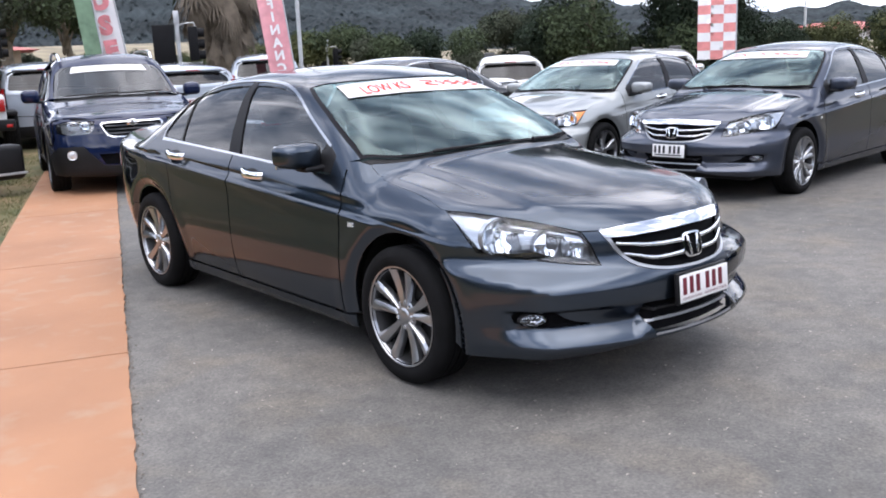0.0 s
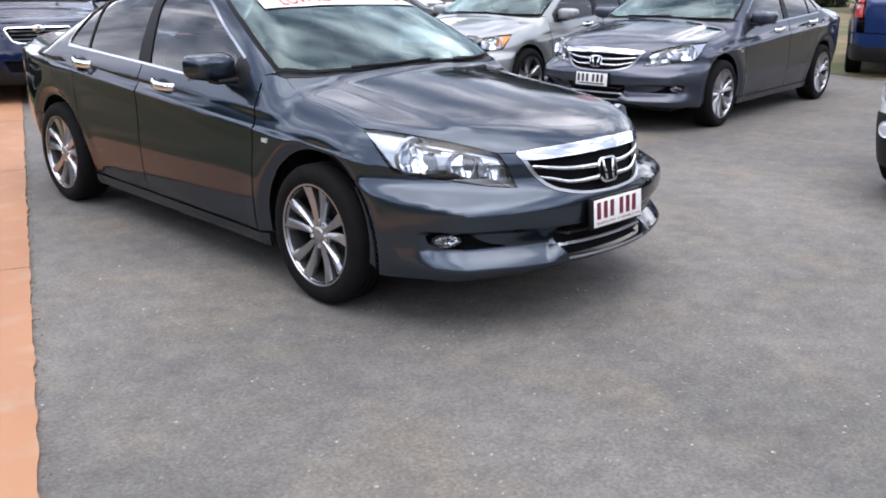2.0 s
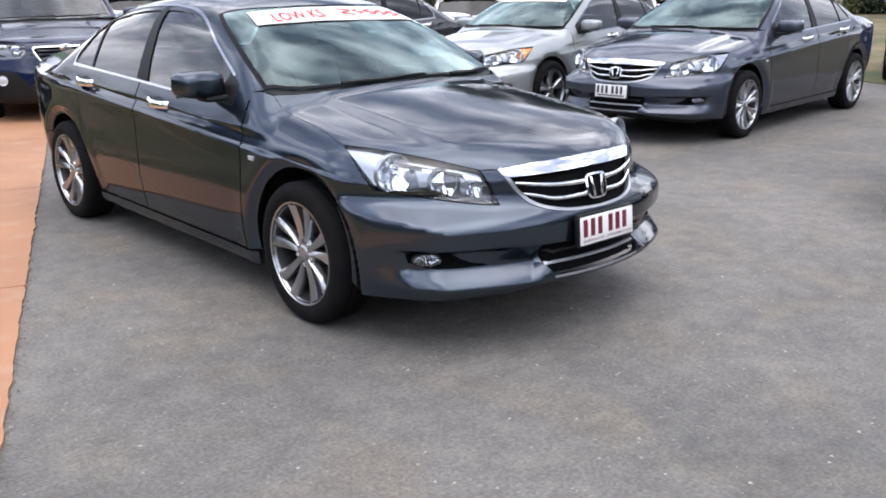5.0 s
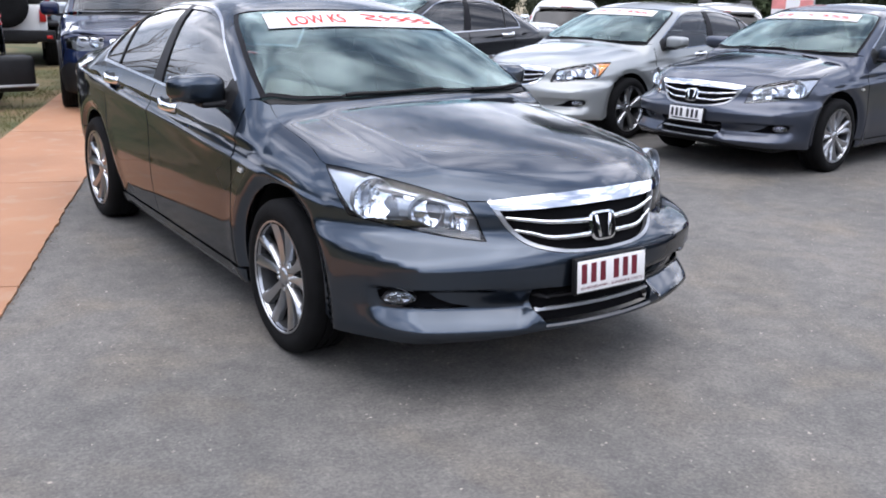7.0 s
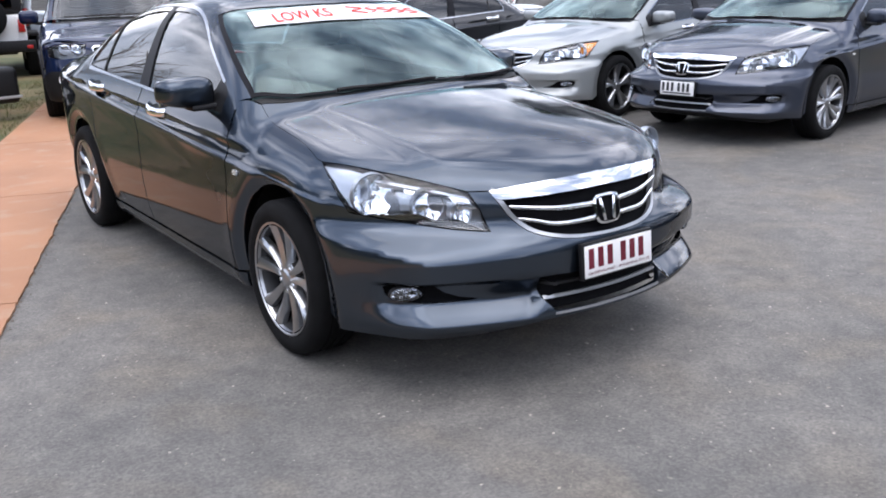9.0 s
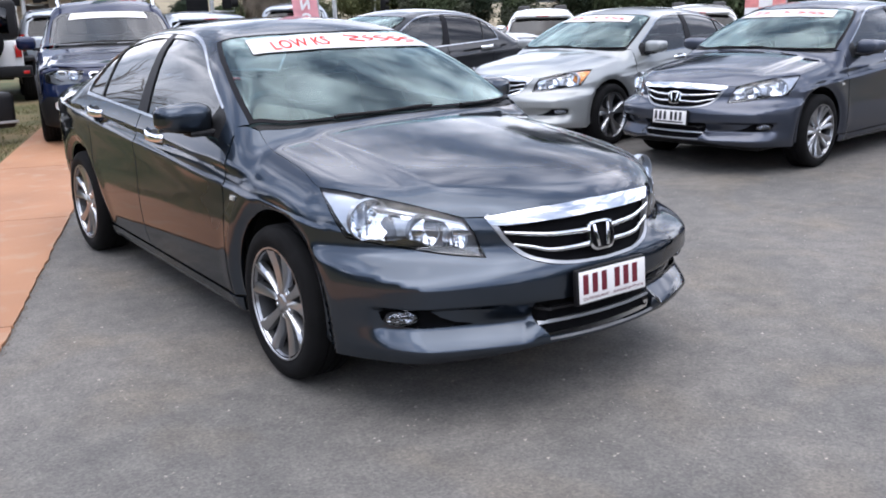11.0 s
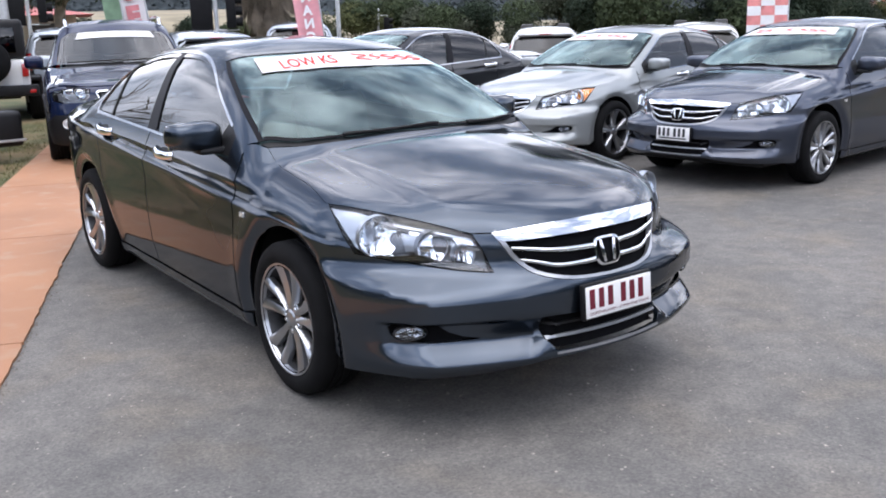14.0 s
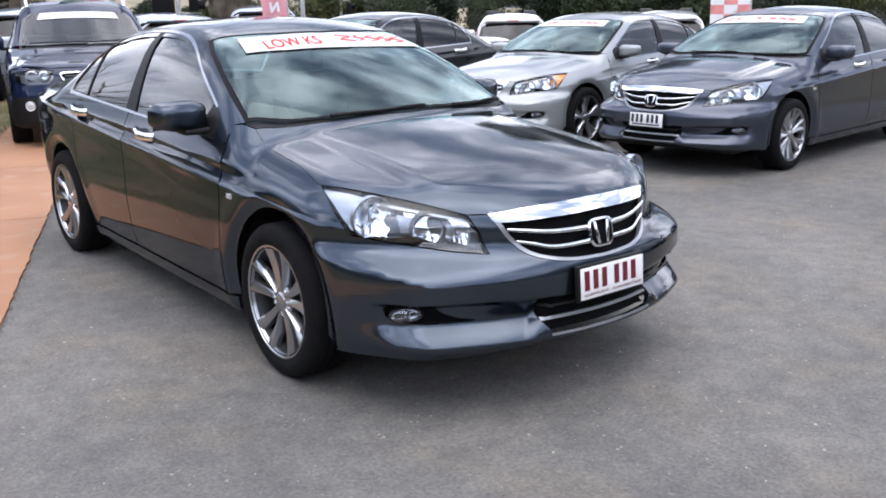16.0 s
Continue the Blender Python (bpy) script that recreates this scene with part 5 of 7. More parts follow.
    tube(bm, ringp, 0.015, 8)
    box(bm, -0.17, -0.01, -0.03, 0.17, 0.02, 0.03, 0.01)
    part("steering_wheel", bm, INSIDE, cab, "", 50, S @ pose(-0.37, 0.98, 0.93, -24))
    bm = bmesh.new()
    box(bm, -0.12, -0.01, -0.035, 0.12, 0.012, 0.035, 0.015)
    part("rear_view_mirror", bm, INSIDE, cab, "", 40, S @ pose(0, 0.93, 1.29))
    if banner:
        lp = [(-0.475, 1.045, 1.372), (-0.30, 1.012, 1.38), (0.0, 0.992, 1.384), (0.30, 1.005, 1.38), (0.43, 1.03, 1.37), (0.53, 0.86, 1.29), (0.30, 0.815, 1.31), (0.0, 0.80, 1.32), (-0.3, 0.825, 1.31), (-0.515, 0.87, 1.30)]
        if banner == "mirror":
            lp = [(-x * 0.95, y, z) for x, y, z in lp[::-1]]
        bn = panel("windscreen_banner", f, "T", [lp], BANNER, car, "white paper strip with red handwriting", lift=0.003, rim=0.002, gap=0.03, seam=0, **kw)
        write_banner(f, bn, banner, sc)
    car.matrix_basis = at
    return car


def write_banner(f, bn, text, sc):
    """Red marker strokes on the strip: the readable words as lettering, the rest as plain wavy bars."""
    def lay(pts2, faces, name):
        q = np.array(pts2, float)
        v = (q[:, 1] - 0.5)
        x = q[:, 0]
        y = 0.90 + v * 0.155 + 0.30 * x * x * 0.25
        a = np.c_[x * sc[0], y * sc[1], 0 * x + 0.4]
        b = np.c_[x * sc[0], y * sc[1], 0 * x + 2.0]
        p = root(f, a, b)
        nr = normals_of(f, p)
        me = bpy.data.meshes.new(name)
        me.from_pydata([tuple(w) for w in p + nr * 0.0055], [], faces)
        obj(name, me, RED_INK, bn)

    if text == "LOW KS":
        cu = bpy.data.curves.new("lettering", "FONT")
        cu.body, cu.size, cu.shear, cu.offset, cu.resolution_u = text, 1.0, 0.25, 0.012, 3
        ob = bpy.data.objects.new("lettering", cu)
        scene.collection.objects.link(ob)
        me = bpy.data.meshes.new_from_object(ob.evaluated_get(bpy.context.evaluated_depsgraph_get()))
        bpy.data.objects.remove(ob)
        bm = bmesh.new()
        bm.from_mesh(me)
        pts = [(v.co.x, v.co.y) for v in bm.verts]
        fc = [tuple(v.index for v in q.verts) for q in bm.faces]
        bm.free()
        arr = np.array(pts)
        arr[:, 0] = -0.40 + (arr[:, 0] - arr[:, 0].min()) / np.ptp(arr[:, 0]) * 0.32
        arr[:, 1] = 0.15 + (arr[:, 1] - arr[:, 1].min()) / np.ptp(arr[:, 1]) * 0.68
        lay(arr, fc, "lettering")
        spans = [(0.03, 0.11), (0.13, 0.18), (0.20, 0.28), (0.29, 0.36), (0.37, 0.45)]
    else:
        spans = [(-0.38, -0.30), (-0.28, -0.2), (-0.05, 0.02), (0.10, 0.18), (0.20, 0.29), (0.30, 0.38)]
    for a, b in spans:
        n, pts, fc = 24, [], []
        for i in range(n + 1):
            u = i / n
            xx = a + (b - a) * (0.5 + (0.5 if a > spans[0][0] else -0.5) * math.cos(u * 3 * math.pi))
            vv = 0.80 - 0.6 * u
            pts += [(xx, vv), (xx + 0.012, vv + 0.09)]
        for i in range(n):
            fc.append((2 * i, 2 * i + 1, 2 * i + 3, 2 * i + 2))
        lay(pts, fc, "ink_bar")

# ---- tall wagons ----
def wagon_shape(W, H, wb, fo, ro, hz, belt, cy, slope=1.62):
    yr = wb + ro
    plan = curve((-fo - 0.1, W - 0.14), (-fo * 0.6, W - 0.05), (0, W - 0.008), (wb / 2, W), (wb, W - 0.005), (wb + ro * 0.6, W - 0.04), (yr + 0.1, W - 0.13))
    flank = curve((0.1, -0.07), (0.3, -0.03), (0.45, -0.010), (0.70, 0.0), (0.92, -0.008), (belt, -0.045), (belt + 0.25, -0.12))
    nose = curve((0.1, 0.16), (0.25, 0.03), (0.4, 0.0), (0.58, 0.0), (0.72, 0.03), (hz, 0.09), (hz + 0.15, 0.28))
    hood = curve((-fo - 0.1, hz - 0.07), (-fo + 0.1, hz + 0.01), (-0.3, hz + 0.10), (0.1, hz + 0.15), (cy, belt + 0.05), (yr, belt + 0.06))

    def f(x, y, z):
        x = np.abs(x)
        wide = plan(y) + flank(z)
        for wy in (0.0, wb):
            wide = wide + 0.014 * np.exp(-(((np.hypot(y - wy, z - 0.36) - 0.44) / 0.06) ** 2))
        side = x - wide
        top = z - (hood(y) - 0.06 * (x / W) ** 2)
        front = -(y + fo - 0.36 * x**2 - nose(z))
        rear = y - (yr - 0.15 * x**2 - 0.05 * np.maximum(z - 0.85, 0) - 0.25 * np.maximum(0.4 - z, 0))
        low = smax(smax(side, smax(front, rear, 0.01), 0.16), top, 0.10)
        low = smax(low, 0.22 - z, 0.05)
        u = z - belt
        glass_ = x - (W - 0.062 - 0.30 * u - 0.12 * u * u - 0.02 * ((y - 1.6) / 1.4) ** 2)
        roof = z - (H - 0.03 * (y - 1.9) ** 2 - 0.05 * (x / 0.6) ** 2)
        screen = (cy - 0.02 + 0.22 * x**2 + (u - 0.04) * slope - y) * 0.52
        back = (y - (yr - 0.05 - u * 0.50 - 0.10 * x**2)) * 0.88
        cab = smax(smax(glass_, roof, 0.14), smax(screen, back, 0.01), 0.09)
        cab = smax(cab, belt - 0.02 - z, 0.02)
        return smin(low, cab, 0.03)

    return f


def wagon_car(name, label, coat, at, W=0.93, H=1.70, wb=2.70, fo=0.93, ro=0.98, hz=0.92, belt=1.09, cy=0.42, grille="wide", rails=None, trim=None, r=0.36, group="", plate=True, banner=False, lamp="mid", metal=None, gap=0.045):
    f = wagon_shape(W, H, wb, fo, ro, hz, belt, cy)
    car = thing(name, label, "car", group)
    yr, zt = wb + ro, H - 0.20
    trim = trim or TRIM
    kw = {"gap": gap}
    a0 = cy + 0.14
    slope = 1.52
    dlo = [(0.85, a0, belt + 0.03), (0.82, a0 + 0.06, belt + 0.09), (0.68, a0 + (zt - 0.05 - belt) * slope, zt - 0.05), (0.66, a0 + (zt - belt) * slope + 0.12, zt), (0.65, 1.9, zt + 0.012), (0.66, yr - 0.55 - (zt - belt) * 0.4, zt - 0.01), (0.68, yr - 0.44 - (zt - belt) * 0.4, zt - 0.06), (0.8, yr - 0.36, belt + 0.10), (0.83, yr - 0.37, belt + 0.06), (0.85, 1.7, belt + 0.035)]

    def cutat(poly, y0, sign, lean=0.10):
        out = []
        for a, b in zip(poly, poly[1:] + poly[:1]):
            da, db = [sign * (q[1] - (y0 + lean * (q[2] - belt))) for q in (a, b)]
            if da >= 0:
                out.append(a)
            if da * db < 0:
                k = da / (da - db)
                out.append(tuple(a[i] + (b[i] - a[i]) * k for i in range(3)))
        return out

    body = []
    # flanks
    wing = [(W, 0.47, 0.30), (W, 0.465, belt - 0.02), (0.86, cy + 0.10, belt + 0.035), (0.76, cy - 0.06, belt + 0.02), (0.77, 0.1, hz + 0.12), (0.78, -0.3, hz + 0.05), (0.775, -fo + 0.37, hz - 0.005), (0.85, -fo + 0.46, hz - 0.05), (0.86, -fo + 0.40, hz - 0.20), (0.885, -fo + 0.44, 0.62)] + [(W, y, z) for _, y, z in arc(0, 0.36, 0.42, 140, 0, n=20)] + [(W, 0.43, 0.30)]
    panel("front_wing", f, "L", [wing], coat, (car, car), sides=1, **kw)
    doors = panel("front_door", f, "S", [[(W, 0.476, 0.30), (W, 0.471, belt - 0.02), (0.86, 0.50, belt + 0.018), (0.86, 1.52, belt + 0.024), (W, 1.52, 0.30)]], coat, (car, car), sides=1, **kw)
    doors2 = panel("rear_door", f, "S", [[(W, 1.528, 0.30), (0.86, 1.528, belt + 0.024), (0.85, 2.52, belt + 0.035), (W, 2.50, 0.86), (W, 2.36, 0.66), (W, wb - 0.42, 0.45), (W, wb - 0.44, 0.30)]], coat, (car, car), sides=1, **kw)
    quarter = [(W, wb - 0.432, 0.30), (W, wb - 0.41, 0.45), (W, 2.37, 0.66), (W, 2.508, 0.86), (0.85, 2.528, belt + 0.035), (0.83, yr - 0.37, belt + 0.055), (0.80, yr - 0.30, belt + 0.06), (0.78, yr - 0.18, belt + 0.02), (0.84, yr - 0.15, 0.86), (0.86, yr - 0.16, 0.66)] + [(W, y, z) for _, y, z in arc(wb, 0.36, 0.42, 42, 178, n=20)]
    panel("rear_quarter", f, "L", [quarter], coat, (car, car), sides=1, **kw)
    panel("sill", f, "S", [[(W, 0.42, 0.30), (W, wb - 0.42, 0.30), (W, wb - 0.42, 0.22), (W, 0.42, 0.22)]], trim, (car, car), sides=1, lift=0.012, seam=0, gap=0.06)
    for wy in (0.0, wb):
        ringo = [(W, y, z) for _, y, z in arc(wy, 0.36, 0.455, -8, 188, n=20)] + [(W, y, z) for _, y, z in arc(wy, 0.36, 0.415, 188, -8, n=20)]
        panel("arch_trim", f, "S", [ringo], trim, (car, car), sides=1, lift=0.012, seam=0, gap=0.05)
        for s in (-1, 1):
            bm = bmesh.new()
            lathe(bm, [(0.10, 0.5), (0.44, 0.5), (0.44, W - 0.09)], 32, Matrix.Diagonal((s, 1, 1, 1)) @ pose(0, wy, 0.36))
            bmesh.ops.delete(bm, geom=[v for v in bm.verts if v.co.z < 0.2], context="VERTS")
            part("arch_liner", bm, TRIM, car)
    inner = [(0.66, -fo + 0.27, hz - 0.01), (0.70, -0.25, hz + 0.06), (0.90, -0.25, hz - 0.02), (0.90, -0.45, hz - 0.12), (0.80, -fo + 0.36, hz - 0.05)]
    panel("inner_wing", f, "L", [inner], coat, (car, car), sides=1, lift=-0.012, gap=0.05, seam=0)
    # hood, screen, roof, windows
    hoodl = [(0, -fo + 0.10, hz), (0.45, -fo + 0.18, hz - 0.01), (0.76, -fo + 0.36, hz), (0.77, -0.3, hz + 0.06), (0.76, 0.1, hz + 0.12), (0.75, cy - 0.07, belt + 0.01), (0.4, cy - 0.10, belt + 0.04), (0, cy - 0.12, belt + 0.05)]
    panel("hood", f, "T", [both(hoodl)], coat, car, **kw)
    panel("cowl", f, "T", [both([(0, cy - 0.125, belt), (0.4, cy - 0.105, belt), (0.75, cy - 0.075, belt), (0.78, cy + 0.06, belt), (0.4, cy + 0.02, belt), (0, cy - 0.01, belt)])], TRIM, car, lift=-0.012, gap=0.06)
    sl = 1.62
    ws = [(0, cy - 0.02, belt + 0.05), (0.4, cy + 0.015, belt + 0.05), (0.76, cy + 0.12, belt + 0.05), (0.68, cy + 0.10 + (zt - 0.10 - belt) * sl, zt - 0.06), (0.58, cy + 0.06 + (zt - 0.02 - belt) * sl, zt), (0.3, cy - 0.02 + (zt + 0.02 - belt) * sl, zt + 0.03), (0, cy - 0.05 + (zt + 0.03 - belt) * sl, zt + 0.04)]
    panel("windscreen", f, "T", [both(ws)], WAGON_SCREEN, car, lift=-0.004, rim=0.004, gap=0.06)
    wi = np.array(both(ws)) * (0.94, 1, 1)
    mid = wi[:, 1].mean()
    wi[:, 1] = mid + (wi[:, 1] - mid) * 0.93
    panel("windscreen_border", f, "T", [both(ws), [tuple(v) for v in wi]], GLOSS_BLACK, car, lift=-0.002, rim=0.003, gap=0.06, seam=0)
    rearw = [(0.0, yr - 0.06 - (zt - belt) * 0.5, zt + 0.02), (0.50, yr - 0.09 - (zt - belt) * 0.5, zt + 0.01), (0.60, yr - 0.12 - (zt - belt) * 0.45, zt - 0.06), (0.68, yr - 0.13, belt + 0.10), (0.66, yr - 0.12, belt + 0.05), (0.0, yr - 0.06, belt + 0.02)]
    half = [(0.0,) + ws[-1][1:], ws[-2], ws[-3], ws[-4], ws[-5], (0.80, cy + 0.13, belt + 0.03)]
    half += dlo[:9] + [(0.80, yr - 0.30, belt + 0.06), (0.76, yr - 0.17, belt + 0.04), (0.70, yr - 0.14, belt + 0.10), (0.62, yr - 0.13 - (zt - belt) * 0.45, zt - 0.05), (0.52, yr - 0.10 - (zt - belt) * 0.5, zt + 0.02), (0.0, yr - 0.07 - (zt - belt) * 0.5, zt + 0.03)]
    panel("roof", f, "L", [both(half)], coat, car, gap=gap, seam=0.0)
    panel("side_window", f, "S", [cutat(dlo, 1.46, -1)], TINT, doors, sides=1, lift=-0.006, rim=0.004, gap=0.08)
    panel("side_window", f, "S", [cutat(cutat(dlo, 1.54, 1), 2.44, -1, 0.0)], PRIVACY, doors2, sides=1, lift=-0.006, rim=0.004, gap=0.08)
    panel("side_window", f, "S", [cutat(dlo, 2.52, 1, 0.0)], PRIVACY, (car, car), sides=1, lift=-0.006, rim=0.004, gap=0.08)
    panel("pillar_cover", f, "S", [cutat(cutat(dlo, 1.46, 1), 1.54, -1)], GLOSS_BLACK, doors, sides=1, lift=0.001, gap=0.06)
    panel("pillar_cover", f, "S", [cutat(cutat(dlo, 2.44, 1, 0.0), 2.52, -1, 0.0)], coat, (car, car), sides=1, lift=0.001, gap=0.06)
    # front
    g0 = hz - 0.045
    gril = {"wide": [(0, -fo, g0), (0.36, -fo, g0 - 0.005), (0.39, -fo, g0 - 0.03), (0.31, -fo, g0 - 0.16), (0.24, -fo, g0 - 0.185), (0, -fo, g0 - 0.19)], "slim": [(0, -fo, g0), (0.42, -fo, g0), (0.40, -fo, g0 - 0.10), (0, -fo, g0 - 0.11)]}[grille]
    head = [(0.43, -fo + 0.1, hz - 0.03), (0.60, -fo + 0.15, hz - 0.018), (0.75, -fo + 0.30, hz - 0.03), (0.82, -fo + 0.40, hz - 0.065), (0.83, -fo + 0.36, hz - 0.16), (0.72, -fo + 0.22, hz - 0.185), (0.50, -fo + 0.1, hz - 0.175), (0.44, -fo + 0.1, hz - 0.12)]
    outer = both([(0, -fo, hz - 0.005), (0.45, -fo + 0.18, hz - 0.008), (0.765, -fo + 0.335, hz - 0.012), (0.84, -fo + 0.43, hz - 0.045), (0.85, -fo + 0.37, hz - 0.22), (0.88, -fo + 0.42, 0.61), (0.9, -0.33, 0.60), (0.9, -0.42, 0.42), (0.88, -0.42, 0.27), (0.5, -fo + 0.1, 0.25), (0, -fo, 0.25)])
    hole = both([(0, -fo, 0.50), (0.42, -fo, 0.50), (0.36, -fo, 0.38), (0, -fo, 0.37)])
    panel("front_bumper", f, "V", [outer, both(gril), head, [(-x, y, z) for x, y, z in head], hole], coat, car, gap=0.03, rim=0.02)
    skirt = both([(0, -fo, 0.36), (0.38, -fo, 0.37), (0.62, -fo, 0.60), (0.80, -fo + 0.3, 0.60), (0.9, -0.42, 0.50), (0.9, -0.42, 0.26), (0.5, -fo, 0.235), (0, -fo, 0.235)])
    panel("bumper_skirt", f, "V", [skirt], trim, car, lift=0.012, gap=0.05)
    for z0, z1, w0 in ((0.36, 0.52, 0.44), (g0 - 0.2, g0 + 0.005, 0.40)):
        panel("opening_backing", f, "V", [both([(0, -fo, z1), (w0, -fo, z1), (w0, -fo, z0), (0, -fo, z0)])], GRILLE, car, lift=-0.045, rim=0, gap=0.06, seam=0)
    inn = [(x * 0.95, y, g0 - 0.095 + (z - g0 + 0.095) * 0.86) for x, y, z in gril]
    panel("grille_surround", f, "V", [both(gril), both(inn)], CHROME, car, "chrome grille surround", lift=0.006, rim=0.03, gap=0.025, seam=0)
    for k in range(3):
        zc = g0 - 0.045 - k * 0.045
        panel("grille_bar", f, "V", [both([(0, -fo, zc + 0.008), (0.33 - k * 0.02, -fo, zc + 0.008), (0.33 - k * 0.02, -fo, zc - 0.008), (0, -fo, zc - 0.008)])], GLOSS_BLACK, car, lift=-0.012, rim=0.02, gap=0.04, seam=0)
    yg = float(root(f, np.array([[0, 0.0, g0 - 0.03]]), np.array([[0, -fo - 0.4, g0 - 0.03]]))[0, 1])
    bm = bmesh.new()
    lathe(bm, [(0.0, 0.016), (0.04, 0.014), (0.052, 0.004), (0.052, -0.02)], 32, pose(0, yg, g0 - 0.02, 0, 0, -90) @ Matrix.Diagonal((1, 1.35, 0.75, 1)))
    part("emblem", bm, CHROME, car, "plain oval chrome emblem", 40)
    for s in (-1, 1):
        hl = new("headlight")
        hl.parent = car
        p, fc, nr = skin(f, "V", [head], lift=-0.002, rim=0.004, gap=0.05)
        obj("lens", skin_mesh("lens", p, fc, nr, s < 0), LENS, hl)
        p, fc, nr = skin(f, "V", [head], lift=-0.09, rim=0, gap=0.05, seam=0)
        obj("housing", skin_mesh("housing", p, fc, nr, s < 0), LAMP_GREY, hl)
        for hx, rr in ((0.53, 0.050), (0.655, 0.056)):
            zc = hz - 0.095
            q = root(f, np.array([[0, 0.6, zc]]), np.array([[hx * 2.2, 0.6 - 2.2 * (fo + 0.6 - 0.12), zc]]))[0]
            m = Matrix.Diagonal((s, 1, 1, 1)) @ pose(hx, float(q[1]) + 0.010 + (0.10 if hx > 0.6 else 0.03), zc, 0, 0, -84)
            bm = bmesh.new()
            lathe(bm, [(0.012, -0.04), (rr * 0.6, -0.03), (rr * 0.86, 0.0), (rr, 0.012), (rr * 1.15, 0.006), (rr * 1.15, -0.03)], 28, m)
            part("reflector", bm, REFLECTOR, hl, "", 30)
        fg = new("fog_lamp")
        fg.parent = car
        q = root(f, np.array([[0, 0.6, 0.5]]), np.array([[0.70 * 2, 0.6 - 2 * (fo + 0.6 - 0.18), 0.5]]))[0]
        m = Matrix.Diagonal((s, 1, 1, 1)) @ pose(float(q[0]) + 0.0, float(q[1]) - 0.012, 0.5, 0, 0, -70)
        bm = bmesh.new()
        lathe(bm, [(0.0, 0.016), (0.03, 0.015), (0.046, 0.008), (0.056, 0.012), (0.06, -0.02)], 24, m)
        part("lens", bm, WHITE_LENS, fg, "", 40)
    # rear
    tg = [(0, yr - 0.08 - (zt - belt) * 0.5, zt + 0.05), (0.52, yr - 0.11 - (zt - belt) * 0.5, zt + 0.03), (0.63, yr - 0.14 - (zt - belt) * 0.45, zt - 0.05), (0.72, yr - 0.14, belt + 0.08), (0.70, yr - 0.10, 0.66), (0, yr, 0.64)]
    panel("tailgate", f, "R", [both(tg), both(rearw)], coat, car, gap=gap)
    panel("rear_window", f, "R", [both(rearw)], PRIVACY, car, lift=-0.006, rim=0.004, gap=0.07)
    panel("rear_bumper", f, "R", [both([(0, yr, 0.63), (0.70, yr - 0.1, 0.65), (0.86, yr - 0.16, 0.65), (0.9, wb + 0.36, 0.60), (0.9, wb + 0.42, 0.40), (0.88, wb + 0.42, 0.27), (0.5, yr - 0.05, 0.26), (0, yr, 0.26)])], coat, car, gap=gap)
    panel("rear_skirt", f, "R", [both([(0, yr, 0.46), (0.62, yr - 0.1, 0.46), (0.86, yr - 0.2, 0.50), (0.9, wb + 0.42, 0.40), (0.88, wb + 0.42, 0.26), (0.5, yr - 0.05, 0.245), (0, yr, 0.245)])], trim, car, lift=0.012, gap=0.06)
    z0, z1 = {"mid": (0.86, belt + 0.10), "high": (0.98, zt - 0.12)}[lamp]
    tl = [(0.74, yr - 0.14, z1 - 0.01), (0.83, yr - 0.22, z1 - 0.02), (0.90, yr - 0.32, (z0 + z1) / 2 + 0.04), (0.90, yr - 0.24, z0), (0.73, yr - 0.13, z0 + 0.01)]
    lamps = panel("tail_lamp", f, "R", [tl], RED_LENS, (car, car), sides=1, lift=0.012, rim=0.03, gap=0.03)
    zz = zt + 0.075
    boxed("spoiler", coat, car, -0.56, yr - 0.12 - (zt - belt) * 0.5 - 0.16, zt + 0.035, 0.56, yr + 0.02 - (zt - belt) * 0.5, zt + 0.07, 0.015)
    boxed("brake_lamp", RED_LENS, car, -0.12, yr + 0.005 - (zt - belt) * 0.5, zt + 0.042, 0.12, yr + 0.026 - (zt - belt) * 0.5, zt + 0.062, 0.004)
    if plate:
        for y_, z_, s in ((-fo - 0.012, 0.44, -1), (yr + 0.004, 0.80, 1)):
            pl = boxed("number_plate", PLATE, car, -0.186, y_ - 0.004, z_ - 0.067, 0.186, y_ + 0.004, z_ + 0.067, 0.0015)
            for k in range(6):
                x0 = -0.155 + k * 0.048 + (0.02 if k > 2 else 0)
                boxed("plate_bar", MAROON, pl, x0, y_ + s * 0.0055 - 0.001, z_ - 0.02, x0 + 0.035, y_ + s * 0.0055 + 0.001, z_ + 0.045, 0.0)
    # mirrors and rails
    for s in (-1, 1):
        mr = new("wing_mirror")
        mr.parent = car
        m = Matrix.Diagonal((s, 1, 1, 1))
        boxed("housing", coat, mr, W - 0.03, cy + 0.16, belt + 0.0, W + 0.20, cy + 0.30, belt + 0.17, 0.06, m=m, seg=4)
        boxed("mirror_glass", CHROME, mr, W, cy + 0.298, belt + 0.03, W + 0.17, cy + 0.305, belt + 0.14, 0.003, m=m)
        boxed("mirror_foot", TRIM, mr, W - 0.12, cy + 0.20, belt - 0.01, W + 0.02, cy + 0.28, belt + 0.03, 0.012, m=m)
        if rails is not None:
            bm = bmesh.new()
            ya, yb = cy + 0.75, yr - 0.75
            tube(bm, spline([(s * 0.60, ya, H - 0.10), (s * 0.605, ya + 0.12, H - 0.015), (s * 0.61, (ya + yb) / 2, H + 0.02), (s * 0.605, yb - 0.12, H - 0.015), (s * 0.60, yb, H - 0.10)], 5), 0.022, 8)
            part("roof_rail", bm, rails, car, "silver roof rail", 50)
